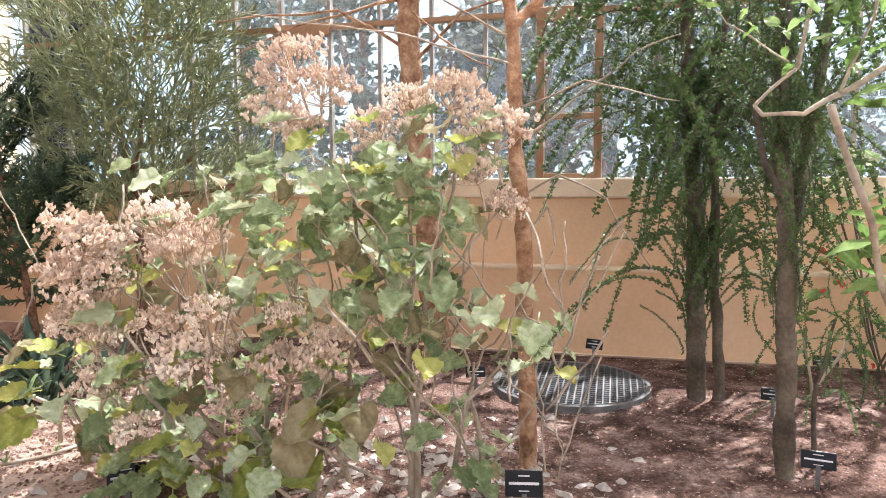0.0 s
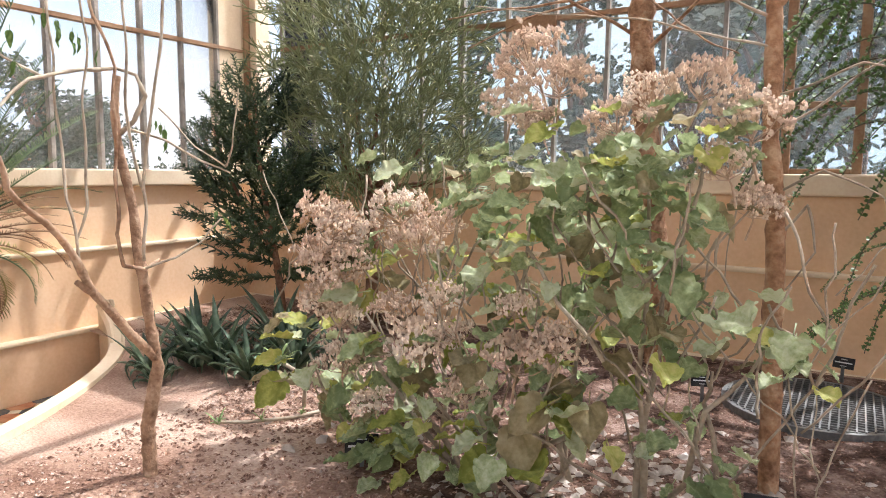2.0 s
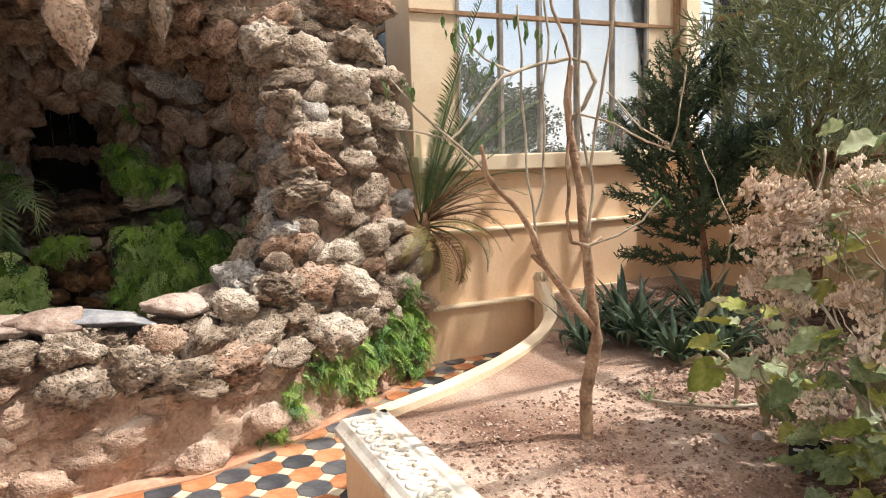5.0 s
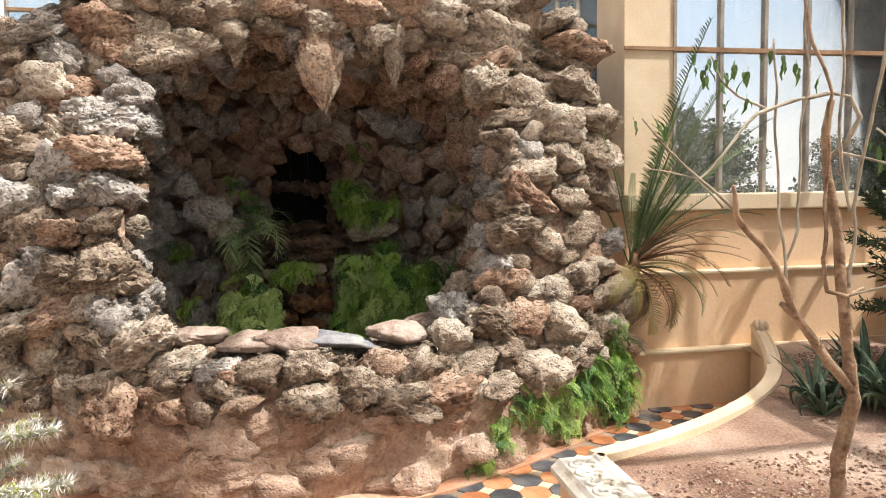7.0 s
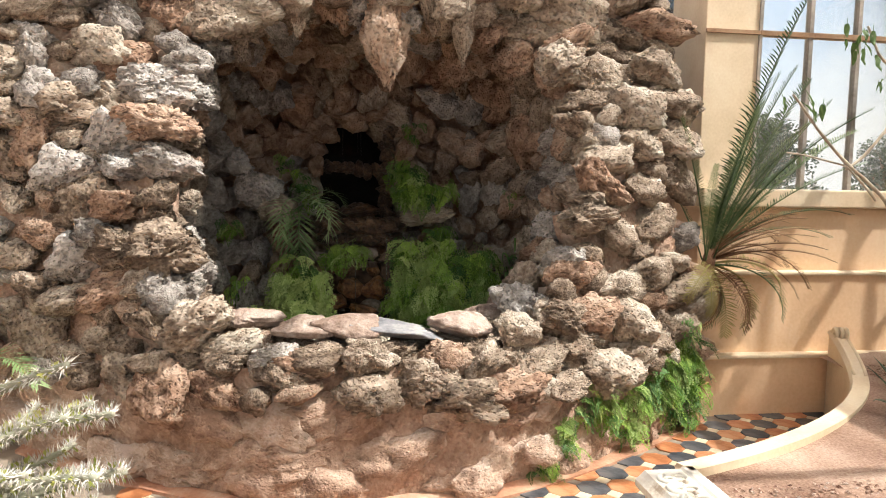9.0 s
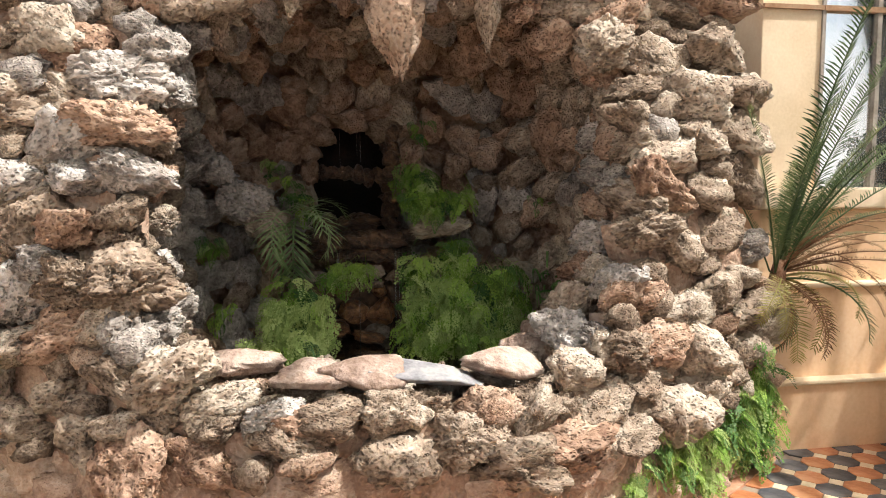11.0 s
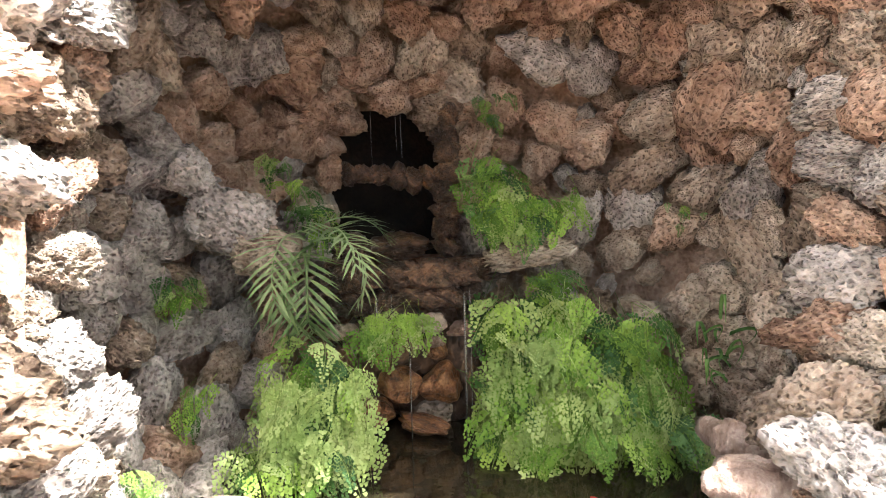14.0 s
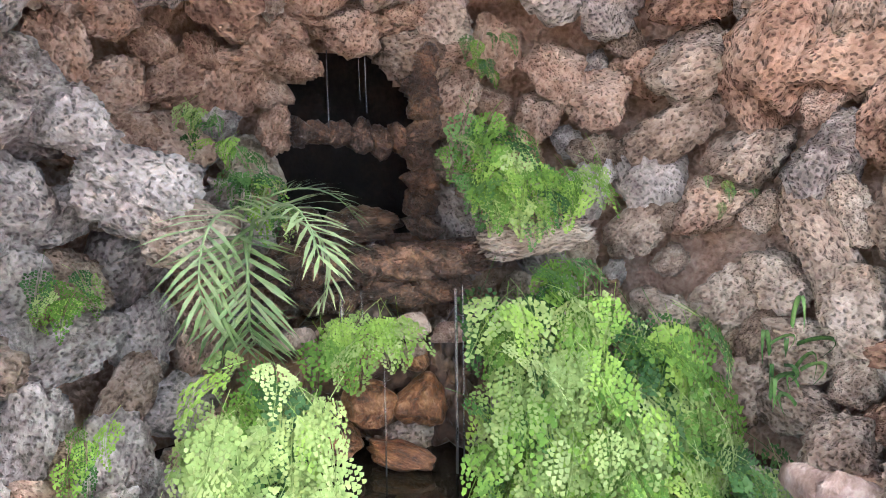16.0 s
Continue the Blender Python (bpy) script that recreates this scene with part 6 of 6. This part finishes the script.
for at, count, spread, size, pale in (((-3.70, 0.62, 0.22), 8, (0.03, 0.06, 0.06), 0.5, 0.3), ((-3.84, 0.84, 0.34), 16, (0.03, 0.09, 0.09), 0.62, 0.4), ((-3.96, 1.04, 0.28), 16, (0.03, 0.09, 0.12), 0.62, 0.3), ((-4.06, 1.24, 0.42), 18, (0.03, 0.10, 0.12), 0.7, 0.3),
                                      ((-4.22, 1.46, 0.52), 22, (0.04, 0.09, 0.16), 0.75, 0.1), ((-4.26, 1.52, 0.28), 20, (0.04, 0.09, 0.14), 0.75, 0.0), ((-3.62, 0.52, 0.08), 5, (0.02, 0.05, 0.03), 0.4, 0.3)):
    fern_clump(WALL_FERN, at, int(count * 1.7), spread, size, pale, -60, 0.25)
sword = thing("grass_tuft", "dark drooping strap leaves at the edge of the pool", "plant", (-4.86, 0.66, 0.92))
BLADE = strap_mesh(9, 1.35, FERN_DARK, 0.05)
for i in range(14):
    attach("leaf", BLADE, sword, "", pose(jig(0.05), jig(0.06), jig(0.12), jig(40), 0, -90 + jig(80)) @ Matrix.Scale(rng.uniform(0.16, 0.28), 4))

# petal shapes stand in for unidentified red and pale marks on the water
PALE_FLECK = surface("pale_pink_fleck", [(0.62, 0.45, 0.46), (0.80, 0.68, 0.68)], 8, 0.6, 0.0, 40, translucent=0.2)
pale_fleck = leaf_mesh("petal", PALE_FLECK, 1.0, 0.8, 2, 0.3, 0.2, 0.05)
for i in range(22):
    pale = i % 3 == 2
    tagged(attach("fallen_petal", pale_fleck if pale else petal, None, "", pose(-4.53 + jig(0.15), -0.03 + jig(0.19), 0.506, 0, 0, jig(180)) @ Matrix.Diagonal((0.032, 0.034, 0.008, 1))),
           "pale pink petal-shaped fleck on the dark pool" if pale else "red petal-shaped fleck on the dark pool", "petal", "petals on the pool")

# ---- spiny plants south of the path ----
slab_box("south_bed", (-2.75, -5.0, -0.02), (2.5, -1.28, 0.16), SOIL, "low sandy bed south of the path", "soil", 0.02)


def spiny_arm(seed, length):
    r = random.Random(seed)
    stalk, spines, leaves = Geo(), Geo(), Geo()
    pts = [Vector((0.02 * math.sin(i * 0.9 + seed), 0, length * i / 8)) for i in range(9)]
    stalk.tube(pts, [0.017 - 0.008 * i / 8 for i in range(9)], 7)
    for i in range(int(length * 1500)):
        t = r.random() * 8
        k = min(7, int(t))
        q = pts[k].lerp(pts[k + 1], t - k)
        a = r.uniform(0, math.tau)
        d = Vector((math.cos(a), math.sin(a), r.uniform(-0.2, 0.7))).normalized()
        s = d.orthogonal().normalized() * 0.002
        if r.random() < 0.86:
            spines.add([q + d * 0.012 - s, q + d * 0.012 + s, q + d * r.uniform(0.03, 0.05)], [(0, 1, 2)])
        else:
            z = r.uniform(0.014, 0.028)
            s *= 3
            leaves.add([q + d * 0.012, q + d * (0.012 + z * 0.6) + s, q + d * (0.012 + z), q + d * (0.012 + z * 0.6) - s], [(0, 1, 2, 3)])
    return stalk.mesh("arm", SPINY_GREEN, True), spines.mesh("spines", SPINE), leaves.mesh("leaves", LEAF_YELLOW)


ARMS = [spiny_arm(q, 0.42) for q in range(3)]
for x, y, arms in ((-2.72, -1.72, ((0, 72, 1.3, 0.50), (-14, 62, 1.2, 0.62), (10, 80, 1.3, 0.34), (-5, 84, 1.4, 0.22), (22, 66, 1.1, 0.46), (-30, 70, 1.0, 0.40), (35, 78, 1.1, 0.28), (5, 88, 1.2, 0.12), (60, 60, 0.9, 0.4), (-60, 60, 0.9, 0.4))),
                   (-2.50, -1.55, ((8, 74, 1.0, 0.20), (-18, 80, 1.1, 0.12), (30, 68, 0.9, 0.24), (-40, 72, 0.9, 0.14), (0, 60, 0.8, 0.26), (50, 80, 0.9, 0.1))),
                   (-2.60, -1.68, ((-4, 76, 1.2, 0.40), (14, 70, 1.25, 0.30), (-22, 74, 1.1, 0.30), (26, 82, 1.2, 0.18), (-8, 86, 1.3, 0.16), (40, 70, 1.0, 0.36), (2, 64, 1.0, 0.50)))):
    s = thing("spiny_plant", "succulent with sprawling arms thick with white spines", "succulent", (x, y, 0.15), group="spiny plants beside the path")
    g = Geo()
    g.tube([(0, 0, -0.02), (0.02, 0, 0.3), (0, 0.02, 0.58)], [0.03, 0.026, 0.014], 8)
    g.make("stem", SPINY_GREEN, s, "", True)
    for i, (turn, lean, k, h) in enumerate(arms):
        st_me, sp_me, lf_me = ARMS[i % 3]
        arm = attach("arm", st_me, s, "", pose(0, 0, h - 0.06, -lean - 6, 0, turn) @ Matrix.Scale(k, 4))
        tagged(attach("spine_cover", sp_me, arm), kind="stuff")
        tagged(attach("leaves", lf_me, arm), kind="stuff")
TUFTS = [leafy_stem(20 + q, 0.30, 0.8, 0.024, 0.010) for q in range(3)]
low = thing("low_shrub", "low dense shrub of narrow yellow-green leaves under the spiny arms", "shrub", (-2.60, -1.50, 0.15))
for i in range(60):
    st_me, lf_me = TUFTS[i % 3]
    tuft = tagged(attach("leafy_tuft", lf_me, low, "", pose(jig(0.20), jig(0.20), -0.01, jig(45), jig(45), jig(180)) @ Matrix.Scale(rng.uniform(0.6, 1.0), 4)), kind="stuff")
    attach("stem", st_me, tuft)
FROND_SIDE = {q: frond_mesh("frond", PALM, 1.0, 0.17, 44, 0.5 if q == 1 else 0.8, 80, 42, q, 0.011) for q in (1, 2)}
side_palm = thing("palm", "low palm with narrow green leaflets beside the rockwork", "palm", (-4.55, -2.72, 0.0))
for turn, lean, k, q in ((-10, 20, 1.2, 1), (20, 25, 1.2, 1), (-40, 30, 1.1, 2), (60, 20, 1.0, 1), (-90, 30, 1.0, 2), (130, 30, 1.0, 2), (0, 40, 1.1, 2)):
    attach("frond", FROND_SIDE[q], side_palm, "", pose(0, 0, 0.02, -lean * 0.7, 0, turn) @ Matrix.Scale(k * 1.15, 4))

# ---- chips and fallen leaves on the soil ----
def scatter(name, label, material, count, sample, size, flat):
    verts, faces = [], []
    for i in range(count):
        x, y = sample()
        z = soil_height(x, y)
        a, s = rng.uniform(0, math.tau), size * rng.uniform(0.5, 1.5)
        ca, sa, l, w, h = math.cos(a), math.sin(a), s, s * rng.uniform(0.45, 0.9), s * flat * rng.uniform(0.6, 1.3)
        o, tx, ty = len(verts), jig(0.3), jig(0.3)
        for px, py, pz in ((-l, 0, 0), (0, -w, 0.1 * h), (l, 0, 0.2 * h), (0.1 * l, w, 0), (0.1 * l, 0.1 * w, h), (-0.2 * l, -0.3 * w, h * 0.8)):
            verts.append((x + px * ca - py * sa, y + px * sa + py * ca, z + pz + tx * px + ty * py + 0.001))
        faces += [(o, o + 1, o + 5), (o + 1, o + 2, o + 4, o + 5), (o + 2, o + 3, o + 4), (o + 3, o, o + 5, o + 4)]
    me = bpy.data.meshes.new(name)
    me.from_pydata(verts, [], faces)
    me.materials.append(material)
    return tagged(new(name, me), label, "ground cover", kind="stuff")


def in_bed():
    while True:
        y = rng.uniform(0.9, 4.05)
        x = rng.uniform(-4.2, 2.2)
        if y < 2.6 and x < max(kerb_line(k / 20).x for k in range(21) if kerb_line(k / 20).y <= y + 0.1) + 0.12:
            continue
        if (x - gx) ** 2 + (y - gy) ** 2 < 0.16:
            continue
        if x < -1.5 and y < 2.0 and rng.random() < 0.5:
            continue
        return x, y


MULCH = surface("dark_bark_mulch", [(0.05, 0.028, 0.020), (0.15, 0.088, 0.064), (0.33, 0.23, 0.185)], 9, 0.95, 1.0, 75, 0.1, pits=1.2, pit_scale=60, distance=0.015)
g = Geo()
for i in range(110):
    for j in range(60):
        x0, y0 = -4.3 + 0.06 * i, 0.95 + 0.055 * j
        edge = (x0 + 1.75) * 0.9 + (y0 - 2.2) * 0.8 + 0.7 * noise.noise((x0 * 2.2, y0 * 2.2, 7))
        if edge > 0 and y0 < 4.05 and (x0 + 0.03 - gx) ** 2 + (y0 + 0.03 - gy) ** 2 > 0.16:
            g.add([(x, y, soil_height(x, y) + 0.006) for x, y in ((x0, y0), (x0 + 0.06, y0), (x0 + 0.06, y0 + 0.055), (x0, y0 + 0.055))], [(0, 1, 2, 3)])
tagged(g.make("bark_mulch", MULCH, smooth=True), "thin layer of dark reddish bark mulch", "ground cover", kind="stuff")
scatter("bark_chips", "reddish bark and stone chips over the soil", CHIP, 34000, in_bed, 0.0125, 0.5)
scatter("pale_gravel", "pale stone grit among the chips", SLAB, 6000, in_bed, 0.008, 0.7)
LITTER = surface("grey_leaf_litter", [(0.25, 0.20, 0.16), (0.42, 0.36, 0.31), (0.58, 0.52, 0.47)], 9, 0.9, 0.2, 50)
scatter("leaf_litter", "curled dry leaves below the shrub", LITTER, 500, lambda: (rng.gauss(-0.75, 0.4), max(1.0, rng.gauss(2.3, 0.35))), 0.03, 0.5)

# ---- trees outside ----
def outside_tree(name, label, at, height, spread, seed, leaves=2600, pine=False):
    r = random.Random(seed)
    t = thing(name, label, "tree", at)
    g = Geo()
    g.tube([(0, 0, -0.05), (0.1, 0, height * 0.35), (0, 0.1, height * 0.8)], [0.22, 0.17, 0.05], 8)
    blobs = []
    for i in range(16):
        a, h = r.uniform(0, math.tau), r.uniform(0.25, 1.0)
        q = spread * r.uniform(0.2, 0.9) * (1.15 - 0.5 * h)
        c = Vector((math.cos(a) * q, math.sin(a) * q, height * h))
        g.tube([(0, 0, height * h * 0.6), c * 0.6 + Vector((0, 0, c.z * 0.35)), c], [0.06, 0.04, 0.02], 5)
        blobs.append((c, spread * r.uniform(0.28, 0.5)))
    g.make("trunk", BARK_BROWN, t)
    lf = Geo()
    for i in range(leaves):
        c, q = r.choice(blobs)
        d = Vector((r.gauss(0, 1), r.gauss(0, 1), r.gauss(0, 0.7))).normalized() * q * r.uniform(0.5, 1.0)
        p = c + d
        w = Vector((r.uniform(-1, 1), r.uniform(-1, 1), r.uniform(-1, 0.4))).normalized()
        s = w.orthogonal().normalized()
        z = r.uniform(0.12, 0.26) * (2600 / leaves) ** 0.55
        lf.add([p, p + w * z * 0.5 + s * z * 0.3, p + w * z, p + w * z * 0.5 - s * z * 0.3], [(0, 1, 2, 3)])
    lf.make("crown", FAR_LEAF, t)


for at, h, s, q in (((-2.6, 12.0, 0), 4.6, 1.7, 1), ((-0.2, 14.5, 0), 5.2, 2.0, 2), ((2.4, 12.0, 0), 4.6, 1.9, 3), ((5.5, 14.0, 0), 5.0, 2.0, 4), ((-7.5, 13.0, 0), 5.5, 2.0, 5), ((-1.2, 11.0, 0), 4.4, 1.7, 13), ((1.2, 13.0, 0), 5.0, 1.9, 14), ((-4.6, 12.0, 0), 5.0, 1.8, 15),
                    ((-14.0, 7.5, 0), 3.5, 1.25, 7), ((-19.0, 11.5, 0), 3.2, 1.5, 8), ((-26.0, 21.5, 0), 3.9, 1.5, 9), ((-16.0, -3.0, 0), 4.2, 2.0, 10), ((-16.0, 5.4, 0), 2.6, 1.4, 12)):
    outside_tree("park_tree", "broad leafy park tree outside the glasshouse", at, h, s, q, 6500 if at[0] < -13 else 2600)
hedge = Geo()
for i in range(16000):
    x, y = (rng.uniform(-6, 6), 7.2 + jig(0.5)) if i % 2 else (-11 + jig(0.8), rng.uniform(-6, 12))
    top = (1.5 if i % 2 else 1.6) + 0.45 * noise.noise((x * 0.7, y * 0.7, 4))
    p = Vector((x, y + (2.0 if i % 2 else 0), rng.uniform(0, top)))
    w = Vector((jig(1), jig(1), jig(1))).normalized()
    s = w.orthogonal().normalized()
    hedge.add([p, p + w * 0.06 + s * 0.035, p + w * 0.13, p + w * 0.06 - s * 0.035], [(0, 1, 2, 3)])
tagged(hedge.make("hedge", FAR_LEAF), "dense shrubbery outside the windows", "hedge", kind="stuff")

# ---- floor tiles ----
def octagon_mesh(name, r, cut, h, material):
    pts = [(-r, -r + cut), (-r + cut, -r), (r - cut, -r), (r, -r + cut), (r, r - cut), (r - cut, r), (-r + cut, r), (-r, r - cut)]
    b = 0.004
    g = Geo()
    g.add([(x, y, 0) for x, y in pts] + [(x, y, h - 0.002) for x, y in pts] + [(x * (1 - b / r), y * (1 - b / r), h) for x, y in pts],
          [(i, (i + 1) % 8, 8 + (i + 1) % 8, 8 + i) for i in range(8)] + [(8 + i, 8 + (i + 1) % 8, 16 + (i + 1) % 8, 16 + i) for i in range(8)] + [tuple(range(16, 24))])
    return g.mesh(name, material)


PITCH = 0.155
OCT = {0: octagon_mesh("tile", PITCH / 2 - 0.0015, 0.044, 0.008, TILE_ORANGE), 1: octagon_mesh("tile", PITCH / 2 - 0.0015, 0.044, 0.008, TILE_DARK)}
far_tiles, dots = {0: Geo(), 1: Geo()}, Geo()


def on_path(x, y):
    if y < -1.5 or y > 2.62 or x > 1.5 or x < -4.5:
        return False
    if x < base_x(y) + 0.06:
        return False
    if y > 0.62:
        if y < 0.8:
            return x < -2.80
        return x < max(kerb_line(k / 30).x for k in range(31) if abs(kerb_line(k / 30).y - y) < 0.09) - 0.05
    return True


for i in range(-30, 12):
    for j in range(-11, 19):
        x, y = -3.37 + PITCH * i * 1.0 + 2.48, 0.123 + PITCH * j
        if not on_path(x, y):
            continue
        odd = (i + j) % 2
        z = -0.006 + 0.0012 * math.sin(i * 12.9 + j * 78.2)
        if x < -2.2:
            attach("tile", OCT[odd], floor, "", pose(x, y, z, 0.25 * math.sin(i * 3 + j), 0.25 * math.sin(j * 5 + i), 0))
        else:
            far_tiles[odd].add([(v.co.x + x, v.co.y + y, v.co.z + z) for v in OCT[odd].vertices], [tuple(p.vertices) for p in OCT[odd].polygons])
        if on_path(x + PITCH / 2, y + PITCH / 2):
            q, c = 0.0425, (x + PITCH / 2, y + PITCH / 2)
            dots.add([(c[0] + a * k, c[1] + b * k, h) for k, h in ((q, -0.006), (q, 0.0), (q - 0.004, 0.002)) for a, b in ((1, 0), (0, 1), (-1, 0), (0, -1))],
                     [(k + m, k + (m + 1) % 4, k + 4 + (m + 1) % 4, k + 4 + m) for k in (0, 4) for m in range(4)] + [(8, 9, 10, 11)])
for odd, m in ((0, TILE_ORANGE), (1, TILE_DARK)):
    tagged(far_tiles[odd].make("far_tile", m, floor), kind="stuff")
tagged(dots.make("square_tile", TILE_CREAM, floor, "small cream square tiles"), kind="stuff")
g = Geo()
edge = []
for i in range(61):
    y = -2.2 + 4.0 * i / 60
    x = base_x(y)
    edge += [(x - 0.10, y, -0.006), (x + 0.085, y + 0.0, -0.006), (x + 0.085, y, 0.010), (x - 0.10, y, 0.012)]
g.add(edge, [(4 * i + a, 4 * i + (a + 1) % 4, 4 * i + 4 + (a + 1) % 4, 4 * i + 4 + a) for i in range(60) for a in range(4)])
g.make("border", surface("pink_border_tile", [(0.36, 0.17, 0.10), (0.50, 0.27, 0.17), (0.58, 0.40, 0.29)], 5, 0.7, 0.2, 50, distance=0.004), floor, "worn pink border strip along the rockwork")
